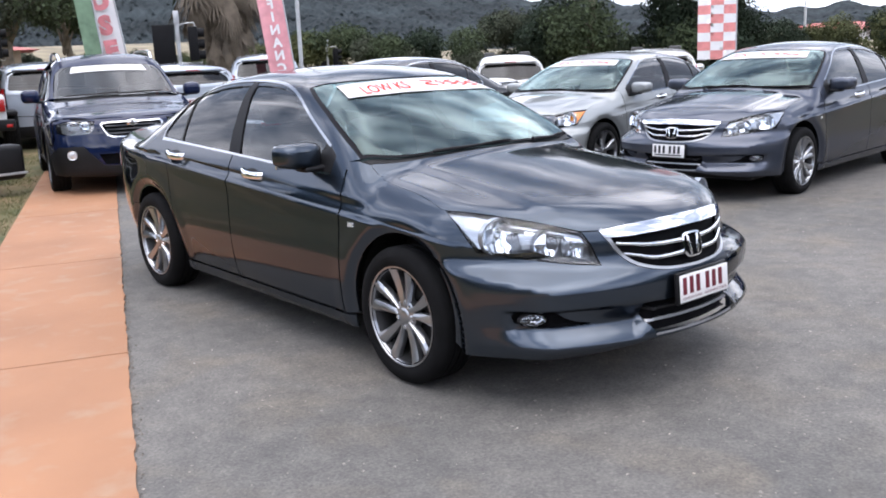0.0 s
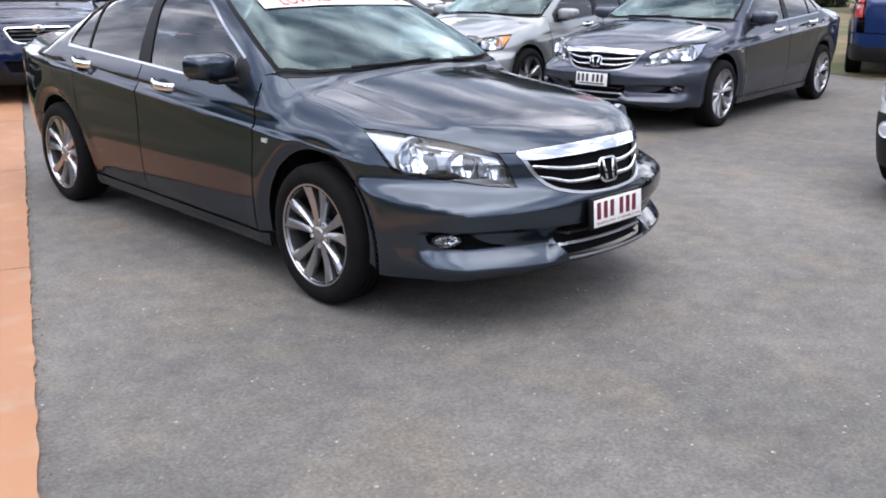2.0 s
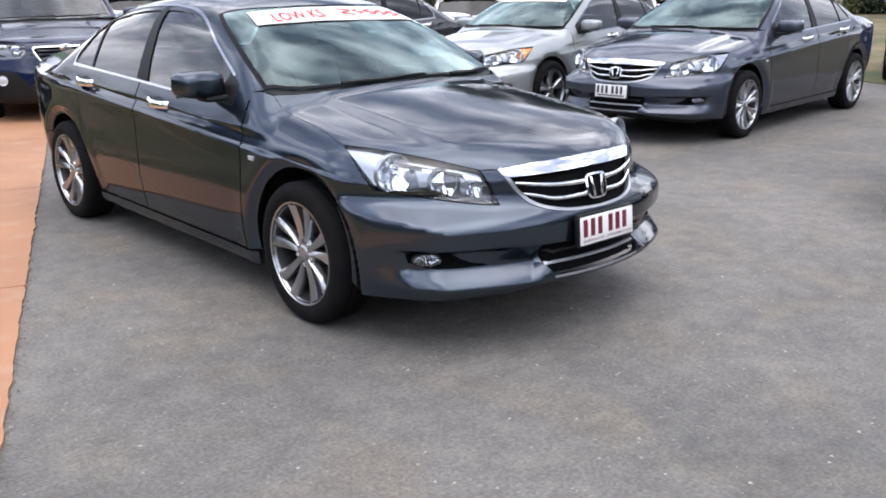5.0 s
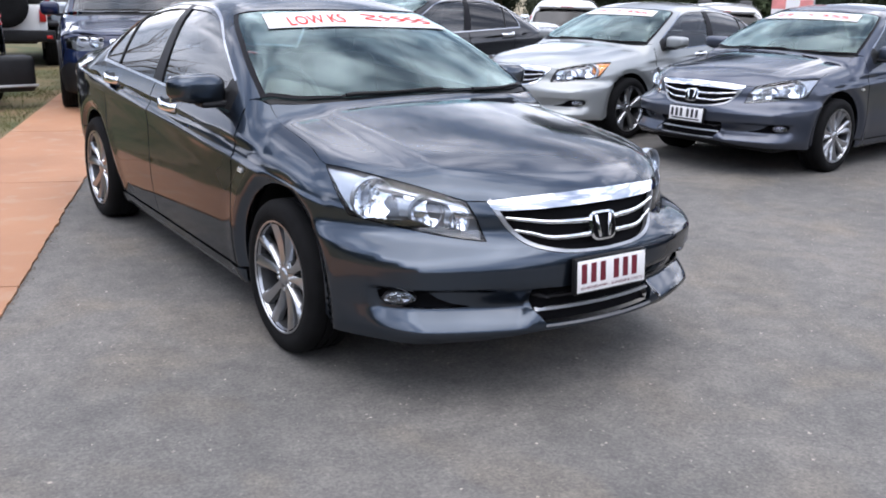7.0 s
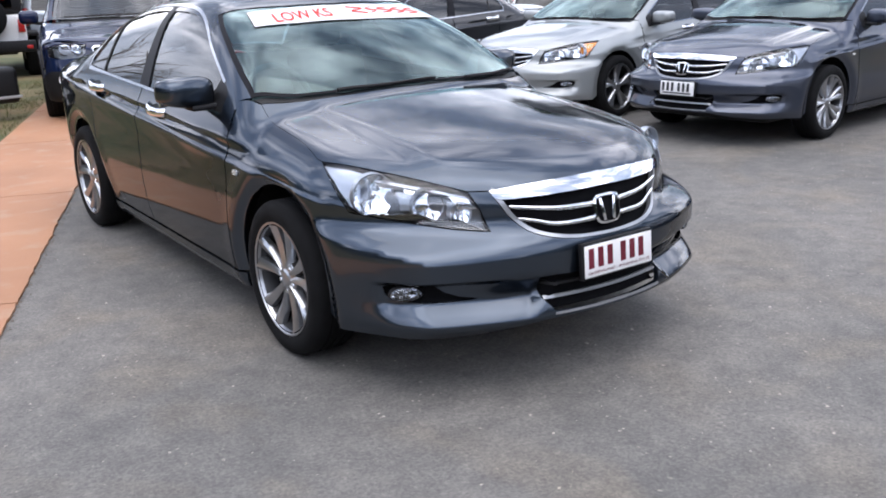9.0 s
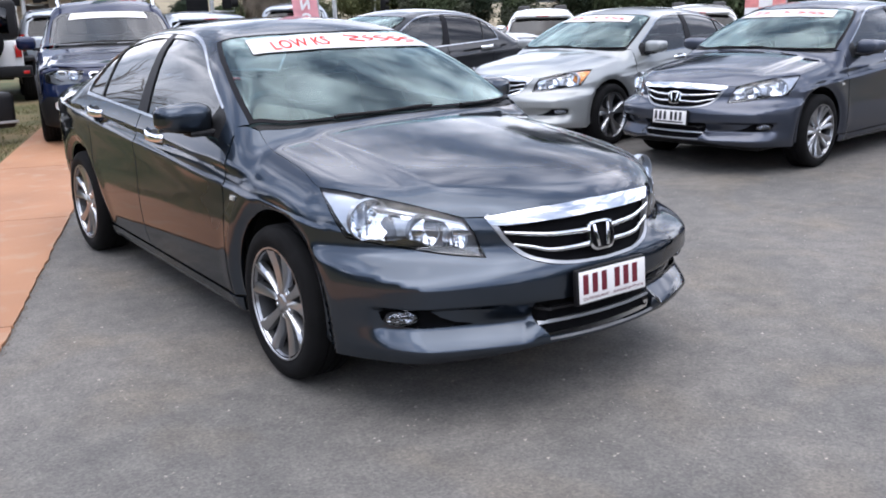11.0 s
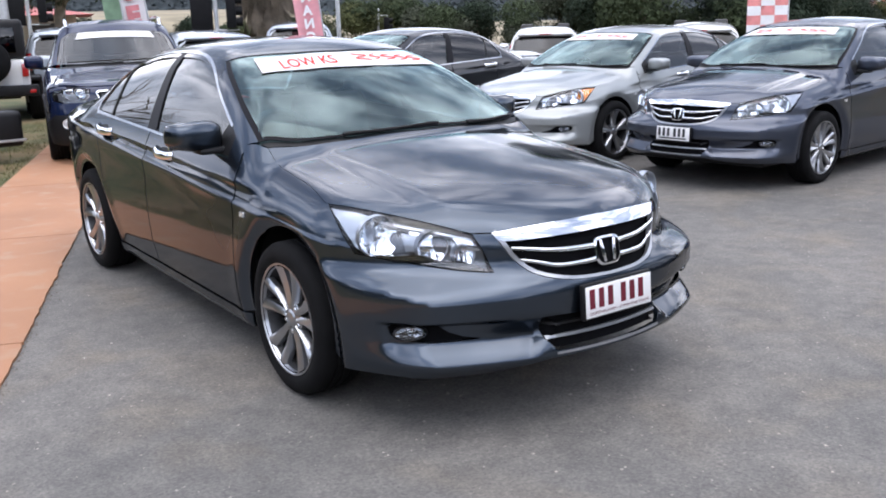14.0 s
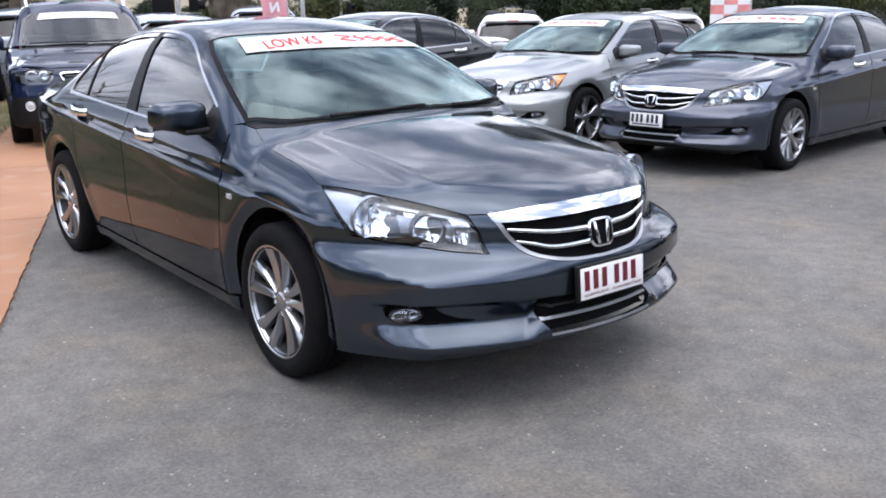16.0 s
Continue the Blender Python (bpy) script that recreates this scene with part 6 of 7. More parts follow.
    for x in (-W + 0.115, W - 0.115):
        for y in (0.0, wb):
            wheel(car, x, y, "single", r=r, rim=r - 0.125, width=0.225, spokes=6, metal=metal)
    # wipers
    bm = bmesh.new()
    tube(bm, [(-0.62, cy + 0.06, belt + 0.075), (-0.1, cy + 0.02, belt + 0.085), (0.05, cy + 0.03, belt + 0.09)], 0.010, 6)
    part("wiper", bm, TRIM, car)
    bm = bmesh.new()
    tube(bm, [(0.02, cy, belt + 0.08), (0.35, cy + 0.04, belt + 0.085), (0.60, cy + 0.1, belt + 0.09)], 0.010, 6)
    part("wiper", bm, TRIM, car)
    # floor, core, cabin
    bm = bmesh.new()
    box(bm, -0.6, -fo + 0.25, 0.24, 0.6, yr - 0.25, 0.42, 0.02)
    part("floor_pan", bm, TRIM, car)
    boxed("engine_block", TRIM, car, -0.58, -fo + 0.30, 0.40, 0.58, cy - 0.02, hz - 0.06, 0.03)
    boxed("dashboard", INSIDE, car, -0.74, cy + 0.10, 0.6, 0.74, cy + 0.45, belt + 0.0, 0.05)
    for x in (-0.4, 0.4):
        boxed("seat", SEAT, car, x - 0.25, 1.3, 0.5, x + 0.25, 1.5, 1.25, 0.06)
        boxed("headrest", SEAT, car, x - 0.13, 1.38, 1.27, x + 0.13, 1.48, 1.45, 0.04)
    boxed("rear_bench", SEAT, car, -0.66, 2.25, 0.5, 0.66, 2.45, 1.2, 0.06)
    if banner:
        q0, q1 = cy - 0.055 + (zt + 0.02 - belt) * sl, cy - 0.05 + (zt - 0.06 - belt) * sl
        lp = [(x_ * w_, q_ + 0.10 * x_ * x_, zt) for q_, w_, way in ((q0, 1.0, 1), (q1, 1.09, -1)) for x_ in np.linspace(-0.46 * way, 0.46 * way, 9)]
        panel("windscreen_banner", f, "T", [lp], BANNER, car, "white paper strip with faint handwriting", lift=0.004, rim=0.002, gap=0.05, seam=0)
    car.matrix_basis = at
    return car


def off_roader(name, label, at):
    """A square-built white off-road wagon with a black hard top and the spare wheel on its tail; nose towards -y, rear face at y = 3.0."""
    car = thing(name, label, "car")
    boxed("tub", WHITE_PAINT, car, -0.74, 0.5, 0.56, 0.74, 2.98, 1.10, 0.05, seg=3)
    boxed("hood", WHITE_PAINT, car, -0.62, -0.75, 0.62, 0.62, 0.48, 1.08, 0.06, seg=3)
    boxed("hard_top", TRIM, car, -0.71, 0.75, 1.12, 0.71, 2.94, 1.80, 0.09, seg=3)
    boxed("rear_window", PRIVACY, car, -0.56, 2.935, 1.22, 0.56, 2.955, 1.66, 0.03)
    boxed("tail_wiper", TRIM, car, -0.02, 2.95, 1.55, 0.16, 2.975, 1.58, 0.008)
    boxed("tailgate", WHITE_PAINT, car, -0.60, 2.975, 0.60, 0.60, 3.0, 1.09, 0.012)
    boxed("rear_bumper", TRIM, car, -0.86, 2.95, 0.46, 0.86, 3.12, 0.66, 0.03)
    for s in (-1, 1):
        boxed("tail_lamp", RED_LENS, car, s * 0.67 - 0.055, 2.97, 0.80, s * 0.67 + 0.055, 3.03, 1.02, 0.012)
        boxed("reflector", RED_LENS, car, s * 0.76 - 0.05, 3.11, 0.52, s * 0.76 + 0.05, 3.128, 0.58, 0.006)
        boxed("side_window", PRIVACY, car, s * 0.712 - 0.006, 1.1, 1.24, s * 0.712 + 0.006, 2.7, 1.66, 0.004)
        for y in (0.0, 2.42):
            boxed("wheel_flare", TRIM, car, min(s * 0.70, s * 0.93), y - 0.5, 0.72, max(s * 0.70, s * 0.93), y + 0.5, 0.80, 0.03)
            wheel(car, s * 0.80, y, "single", r=0.40, rim=0.22, width=0.255, spokes=5)
    boxed("chassis", TRIM, car, -0.55, -0.7, 0.42, 0.55, 2.95, 0.60, 0.02)
    boxed("hinge", TRIM, car, 0.40, 2.99, 0.70, 0.62, 3.02, 0.78, 0.006)
    boxed("hinge", TRIM, car, 0.40, 2.99, 0.95, 0.62, 3.02, 1.03, 0.006)
    sp = bmesh.new()
    lathe(sp, [(0.0, 0.13), (0.20, 0.135), (0.30, 0.12), (0.375, 0.06), (0.38, -0.10), (0.30, -0.12)], 48, pose(-0.08, 3.14, 1.08, 0, 0, 90))
    part("spare_wheel_cover", sp, RUBBER, car, "black spare wheel cover", 40)
    car.matrix_basis = at
    return car

# ---- the cars of the yard ----
sedan_car("sedan", "dark grey metallic sedan with a white price strip on its windscreen", GREY, Matrix.Identity(4), plate=(MAROON, 0.350, 0.120, 0.496), banner="LOW KS", fine=0.013, folded=38.0)
sedan_car("sedan", "mid grey metallic sedan with split-spoke wheels and a price strip", GREY_B, pose(5.10, 2.24, 0, 0, 0, -85.0), plate=(PLATE_BLACK, 0.350, 0.120, 0.496), banner="mirror", wheels="single", spokes=7)
sedan_car("sedan", "silver sedan with amber corner lamps and a price strip", SILVER, pose(4.754, 4.501, 0, 0, 0, -82.6), 0.997, 0.965, 0.975, style="silver", banner="mirror", wheels="single", spokes=5)
sedan_car("sedan", "black sedan with chrome window trim parked behind the silver one", BLACK_PAINT, pose(3.2, 7.3, 0, 0, 0, -83))
wagon_car("wagon", "dark blue off-road wagon with roof rails standing on the path", NAVY, pose(1.135, 8.468, 0, 0, 0, -14.2), W=0.945, H=1.70, wb=2.70, rails=CHROME, banner=True, gap=0.03)
wagon_car("wagon", "silver-blue wagon seen from its tail on the grass", ICE, pose(3.05, 18.7, 0, 0, 0, 168), H=1.66)
dark_wagon = wagon_car("wagon", "black wagon with a wide silver-edged step bumper on the grass", BLACK_PAINT, pose(-1.53, 12.25, 0, 0, 0, -174), W=0.9, H=1.66, lamp="high")
step_bumper = boxed("step_bumper", TRIM, dark_wagon, -1.06, 3.50, 0.22, 1.06, 3.80, 0.64, 0.06, seg=3)
boxed("bumper_strip", GALV, step_bumper, -1.07, 3.79, 0.28, 1.07, 3.81, 0.31, 0.004)
wagon_car("wagon", "white wagon with dark glass seen from its tail", WHITE_PAINT, pose(12.6, 13.3, 0, 0, 0, 138), W=0.86, H=1.40, belt=0.86, hz=0.8, lamp="high")
wagon_car("wagon", "white wagon with dark glass seen from its tail", WHITE_PAINT, pose(14.4, 10.2, 0, 0, 0, 129), W=0.87, H=1.41, belt=0.86, hz=0.8, lamp="high")
wagon_car("wagon", "pale grey wagon with a dark tail window", ICE, pose(9.25, 19.4, 0, 0, 0, 153), H=1.66)
wagon_car("wagon", "silver wagon with black tail glass behind the dark blue one", ICE, pose(5.05, 16.56, 0, 0, 0, 168), H=1.52)
wagon_car("wagon", "blue wagon with black lower cladding on the grass edge", BLUE, pose(14.3, 2.85, 0, 0, 0, 111), H=1.70)
off_roader("off_roader", "white off-road wagon with black hard top and spare wheel", pose(1.23, 17.53, 0, 0, 0, 168))
wagon_car("wagon", "white wagon parked across the yard", WHITE_PAINT, pose(3.83, -1.71, 0, 0, 0, -88), W=0.88, H=1.55, belt=1.0, hz=0.84)

# ---- surroundings ----
def at_az(az, d):
    return Vector((-3.0 + d * math.sin(radians(az)), -3.3 + d * math.cos(radians(az)), 0))


def leaf_mesh(name, clumps, leaf, n, seed):
    """Many small folded leaf sprays filling uneven clumps: (centre, radius) each."""
    r = np.random.default_rng(seed)
    tot = sum(c[1] ** 2 for c in clumps)
    unit = lambda q: q / (np.linalg.norm(q, axis=1)[:, None] + 1e-9)
    quads = []
    for centre, rad in clumps:
        k = max(8, int(n * rad**2 / tot))
        d = unit(r.normal(size=(k, 3)))
        lumps = 1 + 0.22 * np.sin(d[:, 0] * 5 + seed) * np.cos(d[:, 2] * 4 + seed) + 0.12 * np.sin(d[:, 1] * 13 + 2 * seed) * np.sin(d[:, 2] * 11)
        p = np.array(centre) + d * (rad * (0.55 + 0.5 * r.random(k)) * lumps)[:, None] * (1, 1, 0.8)
        u = unit(np.cross(d + r.normal(size=(k, 3)) * 0.6, r.normal(size=(k, 3))))
        w = unit(np.cross(u, d + r.normal(size=(k, 3)) * 0.5))
        size = (leaf * (0.5 + r.random(k)))[:, None]
        wide = size * (0.35 + 0.3 * r.random(k))[:, None]
        quads.append(np.stack([p - u * size, p + w * wide + d * 0.2 * size, p + u * size, p - w * wide + d * 0.15 * size], 1))
    q = np.concatenate(quads).reshape(-1, 3)
    me = bpy.data.meshes.new(name)
    me.from_pydata(q.tolist(), [], np.arange(len(q)).reshape(-1, 4).tolist())
    return me


def tree(name, label, at, h, r, mats, seed, n=5000, leaf=0.16, trunk=0.16, base=0.35, category="tree"):
    rr = random.Random(seed)
    t = thing(name, label, category)
    bm = bmesh.new()
    top = Vector((rr.gauss(0, 0.05) * h, rr.gauss(0, 0.05) * h, h * 0.75))
    tube(bm, [(0, 0, -0.1), tuple(top * 0.35 + Vector((rr.gauss(0, 0.1), rr.gauss(0, 0.1), 0))), tuple(top * 0.7), tuple(top)], trunk, 8, trunk * 0.25)
    clumps = []
    for k in range(9):
        z = h * (base + (0.97 - base) * rr.random())
        a = rr.uniform(0, 6.28)
        q = r * (0.25 + 0.6 * rr.random()) * math.sqrt(max(0.1, 1 - ((z / h - 0.55) / 0.6) ** 2))
        c = (q * math.cos(a), q * math.sin(a), z - r * 0.12)
        s = top * min(1, z / h * 0.8)
        tube(bm, [tuple(s), tuple((s + Vector(c)) / 2 + Vector((0, 0, 0.06 * h))), c], trunk * 0.35, 5, trunk * 0.08)
        clumps.append((c, r * rr.uniform(0.30, 0.52)))
    clumps.append(((0, 0, h * 0.72), r * 0.62))
    part("trunk", bm, BARK, t, "", 50)
    for j, m in enumerate(mats):
        obj("crown", leaf_mesh("crown", clumps[j :: len(mats)] if len(mats) > 1 else clumps, leaf * 0.62, n * 2 // len(mats), seed + j), m, t)
    t.matrix_basis = pose(at.x, at.y, at.z, 0, 0, rr.uniform(0, 360))
    return t


# wooded hill
def hill_height(az, d):
    crest = np.interp(az, [-40, 0, 14, 24, 34, 44, 52, 58, 66, 90, 130], [40, 52, 56, 50, 38, 23, 16, 12.5, 11, 14, 20])
    u = np.clip((d - 120) / 300, 0, 1)
    s = u * u * (3 - 2 * u)
    return crest * s + 1.2 * np.sin(az * 0.9 + d * 0.02) * s + 1.0 * np.sin(az * 2.3 + 1.0) * s


bm = bmesh.new()
rows = []
for d in np.linspace(110, 520, 24):
    rows.append([bm.verts.new((*at_az(a, d).xy, float(hill_height(a, d)) - 0.3)) for a in np.linspace(-50, 140, 110)])
for a, b in zip(rows, rows[1:]):
    for i in range(len(a) - 1):
        bm.faces.new((a[i], a[i + 1], b[i + 1], b[i]))
tagged(part("hill", bm, FOREST, None, "long wooded hill behind the yard", 80), kind="structure")
r_ = np.random.default_rng(3)
NA, ND = 700, 150
az_, dist = np.meshgrid(np.linspace(-8, 80, NA), 116 * (440 / 116) ** np.linspace(0, 1, ND))
lift = hill_height(az_, dist)
crown = r_.random((ND, NA)) ** 1.5 * 0.22 + 0.4 * np.sin(az_ * 7 + 3 * np.sin(dist * 0.11)) * np.cos(dist * 0.23 + 2 * np.sin(az_ * 3)) + 0.4
az_, dist = az_ + r_.normal(0, 0.05, az_.shape), dist + r_.normal(0, 0.8, az_.shape)
vs = np.stack([-3.0 + dist * np.sin(np.radians(az_)), -3.3 + dist * np.cos(np.radians(az_)), lift + crown], 2).reshape(-1, 3).tolist()
cell = (np.arange(ND - 1)[:, None] * NA + np.arange(NA - 1)[None]).reshape(-1, 1)
fs = (cell + np.array([[0, 1, NA + 1, NA]])).tolist()
me = bpy.data.meshes.new("far_woods")
me.from_pydata(vs, [], fs)
me.polygons.foreach_set("use_smooth", [True] * len(me.polygons))
tagged(obj("far_woods", me, FOREST, None, "dense eucalypt woods covering the hill"), category="woods", kind="stuff")

# unseen belt of trees, added to cut low sky light on the yard's other sides
NA, ND = 420, 16
az_, up = np.meshgrid(np.linspace(98, 338, NA), np.linspace(0, 1, ND))
tall = 6.5 + 1.3 * np.sin(az_ * 0.31) + 0.9 * np.sin(az_ * 0.83 + 1) + 0.5 * np.sin(az_ * 2.1)
dist = np.interp(az_, [98, 150, 230, 270, 338], [34, 34, 30, 21, 21]) + 3.0 * up**2 + r_.normal(0, 0.35, az_.shape)
high = tall * up + r_.normal(0, 0.22, az_.shape) * (up > 0)
vs = np.stack([-3.0 + dist * np.sin(np.radians(az_)), -3.3 + dist * np.cos(np.radians(az_)), high - 0.05], 2).reshape(-1, 3).tolist()
cell = (np.arange(ND - 1)[:, None] * NA + np.arange(NA - 1)[None]).reshape(-1, 1)
me = bpy.data.meshes.new("added_tree_belt")
me.from_pydata(vs, [], (cell + np.array([[0, 1, NA + 1, NA]])).tolist())
tagged(obj("added_tree_belt", me, FOREST, None, "unseen dark belt of trees added to shade the yard"), category="woods", kind="stuff")

# dry bank and street behind the yard
bm = bmesh.new()
rows = []
for d, z in ((56, 0.0), (60, 0.8), (68, 2.3), (78, 3.1), (112, 3.4)):
    rows.append([bm.verts.new((*at_az(a, d + 1.5 * math.sin(a * 0.3)).xy, z * float(np.interp(a, [0, 26, 34, 70], [1, 1, 0.5, 0.3])))) for a in np.linspace(-40, 110, 70)])
for a, b in zip(rows, rows[1:]):
    for i in range(len(a) - 1):
        bm.faces.new((a[i], a[i + 1], b[i + 1], b[i]))
tagged(part("bank", bm, plain("dry_grass_bank", (0.22, 0.185, 0.12), 0.95, vary=0.3, size=0.4), None, "dry pale grass bank across the street", 80), kind="structure")

# trees and shrubs
tree("tree", "tall dark dense tree behind the cars", at_az(48.5, 33), 9.0, 3.4, [LEAF_B, LEAF_B, LEAF_A], 11, 26000, 0.11, base=0.10)
tree("tree", "tall dark dense tree behind the cars", at_az(52.5, 35), 8.5, 3.3, [LEAF_B, LEAF_A], 12, 24000, 0.11, base=0.10)
tree("tree", "tall dark dense tree behind the cars", at_az(55.6, 34), 5.8, 2.4, [LEAF_B, LEAF_B], 13, 16000, 0.11, base=0.10)
for k, (az, d, h, r, m) in enumerate([(31.5, 42, 2.4, 1.4, [LEAF_A, LEAF_C]), (33.8, 46, 3.0, 1.7, [LEAF_C, LEAF_A]), (36.3, 44, 2.3, 1.6, [LEAF_D, LEAF_A]), (38.6, 47, 2.5, 1.8, [LEAF_D, LEAF_B]), (41.2, 44, 2.4, 1.7, [LEAF_D, LEAF_A]), (43.6, 48, 3.5, 2.0, [LEAF_B, LEAF_D]), (46.0, 46, 3.4, 2.0, [LEAF_D, LEAF_B]), (28.8, 47, 2.0, 1.6, [LEAF_D, LEAF_C]), (12.0, 52, 2.0, 1.5, [LEAF_A, LEAF_B]), (15.6, 55, 2.3, 1.4, [LEAF_B, LEAF_D]), (18.8, 53, 1.9, 1.3, [LEAF_C, LEAF_A]), (21.6, 54, 2.0, 1.4, [LEAF_D, LEAF_B]), (24.6, 55, 1.8, 1.3, [LEAF_A, LEAF_C]), (27.2, 53, 1.9, 1.3, [LEAF_D, LEAF_A]), (59.5, 48, 2.1, 1.6, [LEAF_B, LEAF_D]), (62.6, 50, 2.2, 1.7, [LEAF_D, LEAF_C]), (65.6, 46, 2.4, 1.8, [LEAF_B, LEAF_C]), (68.5, 42, 3.0, 2.0, [LEAF_B, LEAF_A]), (72.0, 40, 5.0, 2.6, [LEAF_B, LEAF_D])]):
    tree("shrub_tree", "bushy mixed green shrub tree across the street", at_az(az, d), h, r, m, 40 + k, 9000, 0.10, 0.09, 0.05)
tree("tree", "spreading eucalypt beside the red-roofed house", at_az(14.6, 40), 8.5, 3.0, [LEAF_D, LEAF_A], 21, 16000, 0.11, 0.28, 0.38)
tree("tree", "slim eucalypt beside the red-roofed house", at_az(17.6, 42), 7.0, 1.8, [LEAF_A, LEAF_B], 22, 9000, 0.11, 0.2, 0.40)
tree("tree", "large leafy tree beside the street", at_az(8.0, 46), 9.0, 3.6, [LEAF_B, LEAF_A], 23, 16000, 0.12, 0.3, 0.35)

# palm with a skirt of dead fronds
palm = thing("palm", "fan palm with a skirt of hanging dead fronds", "palm")
bm = bmesh.new()
tube(bm, [(0, 0, -0.1), (0.03, 0, 1.5), (0, 0.04, 3.0), (0.02, 0, 4.5)], 0.36, 12, 0.28)
part("trunk", bm, BARK, palm, "", 50)
pr = random.Random(4)


def frond(bm, base, az, length, drop, fans=9):
    way = Vector((math.cos(az), math.sin(az), 0))
    mid = base + way * length * 0.5 + Vector((0, 0, drop * 0.35))
    end = base + way * length * 0.62 + Vector((0, 0, drop))
    tube(bm, [tuple(base), tuple(mid), tuple(end)], 0.025, 4, 0.012)
    side = Vector((-way.y, way.x, 0))
    for i in range(fans):
        s = (i / (fans - 1) - 0.5) * 2
        tip = end + side * s * length * (0.20 if drop < -0.6 else 0.42) + Vector((0, 0, -length * (0.75 if drop < -0.6 else 0.5) * (1 - 0.25 * abs(s)) * (1 if drop < 0 else -0.3))) + way * length * (0.08 if drop < -0.6 else 0.25) * (1 - abs(s))
        w = side * 0.022 + Vector((0, 0, 0.02))
        a, b = bm.verts.new(end - w), bm.verts.new(end + w)
        c, d = bm.verts.new((end + tip) / 2 + w * 1.3), bm.verts.new((end + tip) / 2 - w * 1.3)
        e = bm.verts.new(tip)
        bm.faces.new((a, b, c, d))
        bm.faces.new((d, c, e))


for k in range(170):
    bm = bmesh.new()
    z = pr.uniform(2.3, 4.3)
    spread = 0.45 + 0.55 * (z - 2.3) / 2.0
    frond(bm, Vector((0, 0, z)), pr.uniform(0, 6.28), pr.uniform(1.1, 2.3) * spread, -pr.uniform(0.15, 0.75), 11)
    part("dead_frond", bm, DEAD_FROND, palm)
for k in range(34):
    bm = bmesh.new()
    frond(bm, Vector((0, 0, 4.4)), pr.uniform(0, 6.28), pr.uniform(1.5, 2.1), pr.uniform(-0.3, 1.4), 11)
    part("green_frond", bm, LEAF_A, palm)
palm.matrix_basis = pose(*at_az(26.4, 30))

# feather flags
def flag(name, label, at, width, height, z0, cloth, pole_side, letters="", ink=None, mirror=False, chequer=False, lean=0.0, turn=0.0, size=0.3, first=0.0, tip=0.0, check=None, bold=0.012):
    t = thing(name, label, "flag")
    bm = bmesh.new()
    tube(bm, [(0, 0, 0), (0, 0, z0 + height * 0.75), (lean * 0.3, 0, z0 + height)], 0.018, 8, 0.009)
    part("pole", bm, GALV, t)
    ny, nx = 36, 9

    def place(u, v):
        x = pole_side * u * width * (1 - 0.25 * max(0, v - 0.85) / 0.15) + lean * v * v
        y = 0.05 * math.sin(u * 3.5 + v * 7) * u
        return Vector((x, y, z0 + v * height))

    for m_i, mt in enumerate((cloth, check or RED_CLOTH) if chequer else (cloth,)):
        bm = bmesh.new()
        for j in range(ny):
            for i in range(nx):
                if chequer and ((i // 3 + j // 2) % 2) != m_i:
                    continue
                q = [place((i + di) / nx, (j + dj) / ny) for di, dj in ((0, 0), (1, 0), (1, 1), (0, 1))]
                bm.faces.new([bm.verts.new(v) for v in q])
        bmesh.ops.remove_doubles(bm, verts=bm.verts, dist=0.0005)
        part("cloth", bm, mt, t, "", 60)
    for k, ch in enumerate(letters):
        cu = bpy.data.curves.new("letter", "FONT")
        cu.body, cu.size, cu.align_x, cu.resolution_u, cu.offset = ch, size, "CENTER", 3, bold
        tmp = bpy.data.objects.new("letter", cu)
        scene.collection.objects.link(tmp)
        me = bpy.data.meshes.new_from_object(tmp.evaluated_get(bpy.context.evaluated_depsgraph_get()))
        bpy.data.objects.remove(tmp)
        zc = z0 + first - k * size * 1.02
        for v in me.vertices:
            x, y = v.co.x * (-1 if mirror else 1), v.co.y
            c = place(0.5, (zc - z0) / height)
            v.co = Vector((c.x + x, -0.07, zc + y))
        obj("letter", me, ink, t)
    t.matrix_basis = pose(at.x, at.y, 0, 0, tip, turn)
    return t


flag("feather_flag", "white feather flag with red letters", at_az(21.1, 17.5), 0.46, 3.6, 1.35, WHITE_CLOTH, -1, "USE", FADED_RED, turn=-20, size=0.42, first=1.2, lean=-0.1, tip=-7, bold=0.03)
flag("feather_flag", "faded green feather flag", at_az(19.6, 17.0), 0.28, 3.6, 1.25, GREEN_CLOTH, -1, turn=-20, lean=-0.05, tip=-5)
flag("feather_flag", "pink feather flag with white letters seen from behind", at_az(30.6, 20), 0.52, 3.8, 1.25, PINK_CLOTH, -1, "FINANCE", WHITE_CLOTH, mirror=True, turn=-31, size=0.26, first=1.35, lean=-0.05, tip=-6)
flag("banner_flag", "red and white chequered banner", at_az(56.9, 22), 0.84, 3.6, 1.1, WHITE_CLOTH, -1, chequer=True, turn=-57, check=CHEQUER_CLOTH)

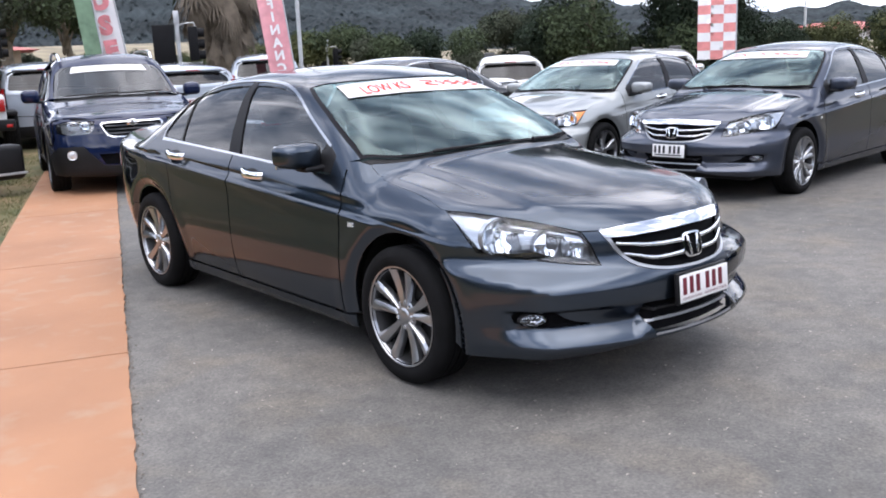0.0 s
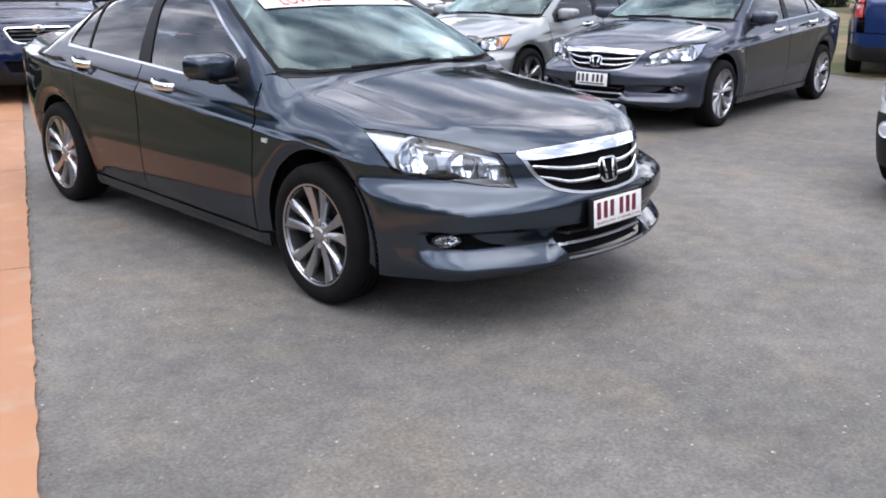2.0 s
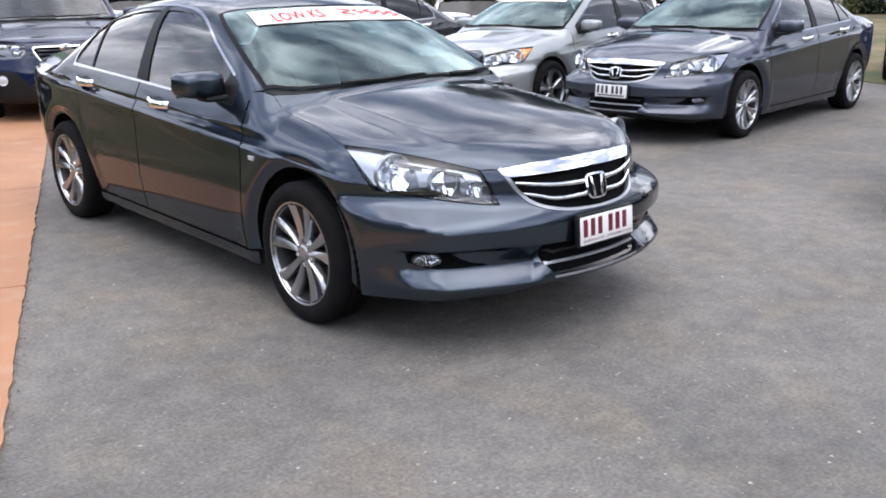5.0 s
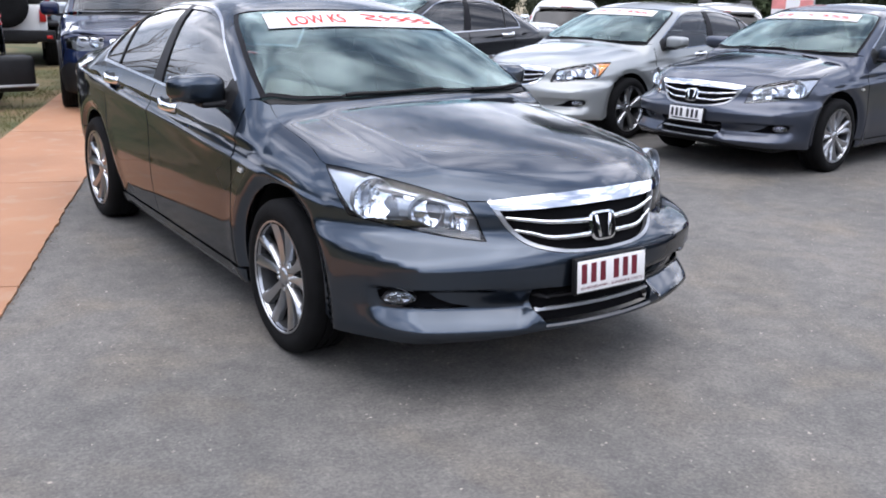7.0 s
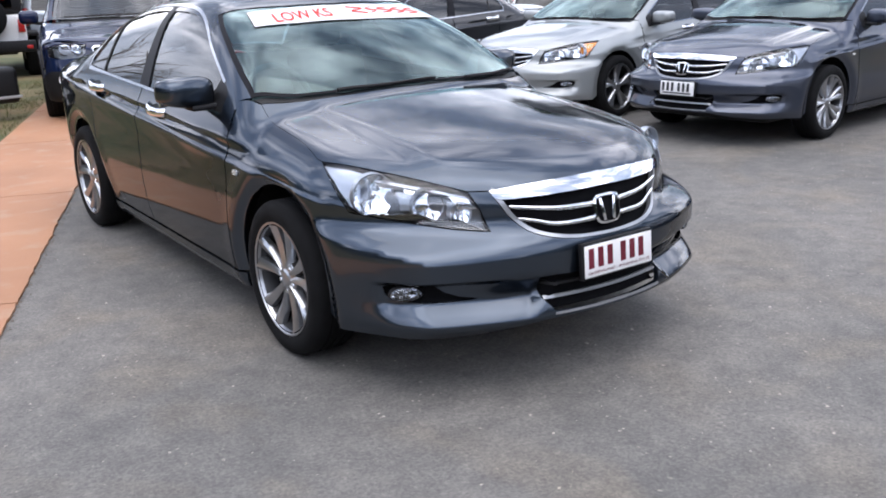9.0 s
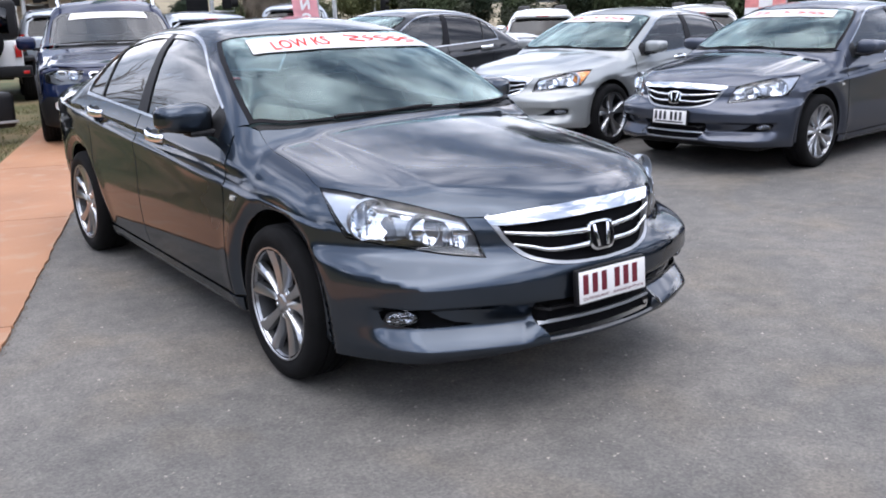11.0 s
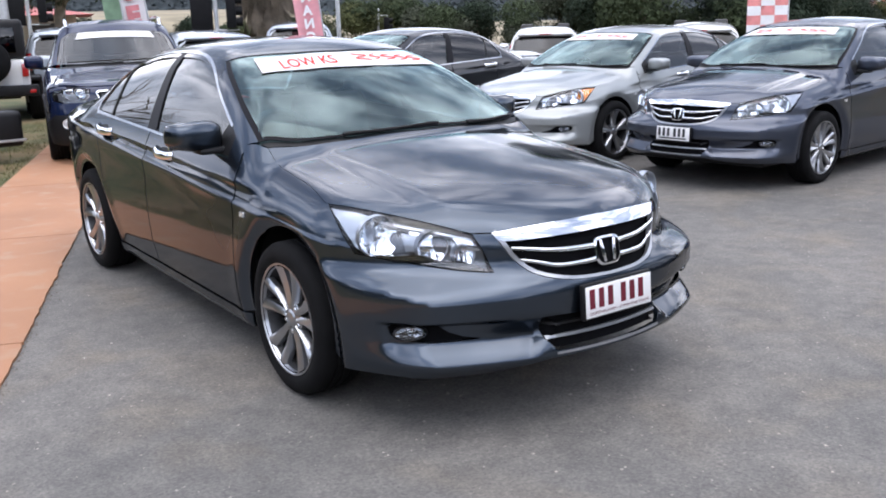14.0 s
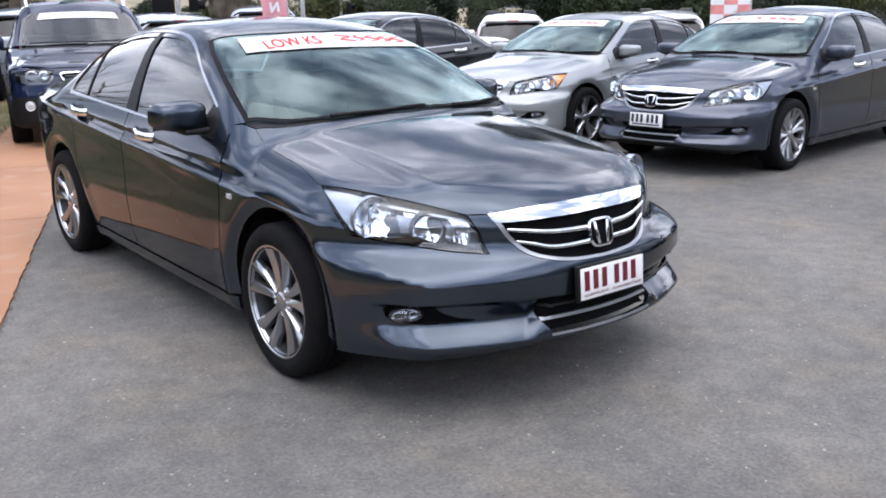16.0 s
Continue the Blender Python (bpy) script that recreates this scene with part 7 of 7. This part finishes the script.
# traffic signals, poles
def signal(name, label, at, turn, h, board=True):
    t = thing(name, label, "traffic light")
    bm = bmesh.new()
    tube(bm, [(0, 0, 0), (0, 0, h + 0.35)], 0.055, 10)
    part("post", bm, GALV, t)
    boxed("cap", GALV, t, -0.07, -0.07, h + 0.30, 0.07, 0.07, h + 0.62, 0.02)
    hd = new("signal_head")
    hd.parent = t
    boxed("backing_board", SIGNAL_BLACK, hd, -0.62, -0.05, h - 0.72, -0.08, -0.03, h + 0.28, 0.02)
    boxed("case", SIGNAL_BLACK, hd, -0.50, -0.03, h - 0.62, -0.20, 0.16, h + 0.20, 0.03)
    hd2 = new("signal_head")
    hd2.parent = t
    boxed("case", SIGNAL_BLACK, hd2, 0.26, -0.12, h - 0.65, 0.50, 0.14, h + 0.22, 0.03)
    for k in range(3):
        bm = bmesh.new()
        lathe(bm, [(0.11, 0.0), (0.115, 0.16)], 16, pose(0.50, 0, h + 0.06 - k * 0.28))
        part("visor", bm, SIGNAL_BLACK, hd2, "", 40)
    for ln in ([(0.0, 0, h - 0.68), (0.18, 0, h - 0.70), (0.55, 0, h - 0.70), (0.56, 0, h - 0.55)], [(0.0, 0, h + 0.25), (0.18, 0, h + 0.30), (0.42, 0, h + 0.32), (0.46, 0, h + 0.2)]):
        bm = bmesh.new()
        tube(bm, ln, 0.018, 6)
        part("bracket", bm, GALV, t)
    t.matrix_basis = pose(at.x, at.y, 0, 0, 0, turn)
    return t


signal("traffic_signal", "black traffic signal seen from behind on a grey post", at_az(23.7, 25), -24, 2.2)
signal("traffic_signal", "small far traffic signal on a pale post", at_az(32.7, 44), -30, 1.65)
signal("traffic_signal", "black traffic signal beside the red-roofed house", at_az(13.4, 30), -13, 2.5)


def mast(label, at, r, h):
    t = thing("lamp_post", label, "pole")
    bm = bmesh.new()
    lathe(bm, [(r * 1.6, 0), (r * 1.6, 0.3), (r, 0.34), (r * 0.6, h)], 14, pose(0, 0, 0, 0, -90))
    part("shaft", bm, GALV, t, "", 40)
    boxed("base_plate", GALV, t, -r * 2.4, -r * 2.4, 0, r * 2.4, r * 2.4, 0.03, 0.004)
    t.matrix_basis = pose(at.x, at.y, 0)
    return t


mast("grey steel street lamp post", at_az(30.8, 25), 0.06, 8.0)
mast("thin pale mast in the distance", at_az(60.9, 60), 0.09, 4.2)
mast("pale steel post near the signals", at_az(12.2, 30), 0.16, 6.0)


# buildings
def house(label, at, turn, w, d, h, roof, wall):
    t = thing("house", label, "house")
    boxed("wall", wall, t, -w / 2, -d / 2, 0, w / 2, d / 2, h, 0.02)
    bm = bmesh.new()
    e = 0.8
    pts = [(-w / 2 - e, -d / 2 - e, h), (w / 2 + e, -d / 2 - e, h), (w / 2 + e, d / 2 + e, h), (-w / 2 - e, d / 2 + e, h), (-w / 2 + d * 0.4, 0, h + d * 0.09), (w / 2 - d * 0.4, 0, h + d * 0.09)]
    v = [bm.verts.new(p) for p in pts]
    for q in ((0, 1, 5, 4), (1, 2, 5), (2, 3, 4, 5), (3, 0, 4), (0, 3, 2, 1)):
        bm.faces.new([v[i] for i in q])
    part("roof", bm, roof, t)
    n = int(w // 2.4)
    for k in range(n):
        x = -w / 2 + (k + 0.5) * w / n
        # dark slabs for the openings: the shade under the eaves is in their colour
        boxed("window", OPENING_SHADE, t, x - 0.7, -d / 2 - 0.05, 0.7, x + 0.7, -d / 2 + 0.05, h - 0.35, 0.01)
        boxed("post", WHITE_CLOTH, t, x - 1.15, -d / 2 - e + 0.1, 0, x - 1.05, -d / 2 - e + 0.2, h, 0.01)
    t.matrix_basis = pose(at.x, at.y, at.z, 0, 0, turn)
    return t


house("low house with a red metal roof and shaded verandah", at_az(8.5, 50), -14, 12, 7, 2.35, RED_ROOF, CREAM)
house("distant building with a red roof", at_az(62.6, 85), -60, 9, 7, 1.9, RED_ROOF, WHITE_CLOTH)
house("distant small pale building with low roof", at_az(59.8, 95), -60, 5, 5, 2.0, WHITE_CLOTH, WHITE_CLOTH)


# leafless tree at the far side of the lawn
def bare_tree(at, h, seed):
    t = thing("bare_tree", "leafless grey tree with thin crooked branches on the lawn", "tree")
    rr = random.Random(seed)

    def grow(bm, p, way, length, r, depth):
        pts = [p]
        for k in range(4):
            way = (way + Vector((rr.gauss(0, 0.16), rr.gauss(0, 0.16), rr.gauss(0.03, 0.1)))).normalized()
            pts.append(pts[-1] + way * length / 4)
        tube(bm, [tuple(q) for q in pts], r, 6, r * 0.55)
        if depth:
            for k in range(3):
                b = pts[rr.choice((2, 3, 4))]
                w = (way + Vector((rr.gauss(0, 0.65), rr.gauss(0, 0.65), rr.gauss(0.1, 0.3)))).normalized()
                grow(bm, b, w, length * rr.uniform(0.55, 0.8), r * 0.5, depth - 1)

    bm = bmesh.new()
    grow(bm, Vector((0, 0, -0.1)), Vector((0, 0, 1)), h * 0.42, 0.2, 4)
    part("trunk", bm, BARK, t, "", 60)
    t.matrix_basis = pose(at.x, at.y, 0)


bare_tree(Vector((-6.6, 22.0, 0)), 9.0, 3)
bare_tree(Vector((-9.5, 17.0, 0)), 8.0, 6)

# unseen dark trees, added behind the walk to darken what the cars mirror
rr_ = random.Random(31)
for k, az in enumerate(range(138, 342, 13)):
    tree("tree", "unseen dark tree added behind the lawn to darken reflections", at_az(az + rr_.uniform(-3, 3), rr_.uniform(17, 21)), rr_.uniform(4.2, 6.2), rr_.uniform(2.6, 3.4), [LEAF_B], 90 + k, 2400, 0.30, 0.16, 0.04)
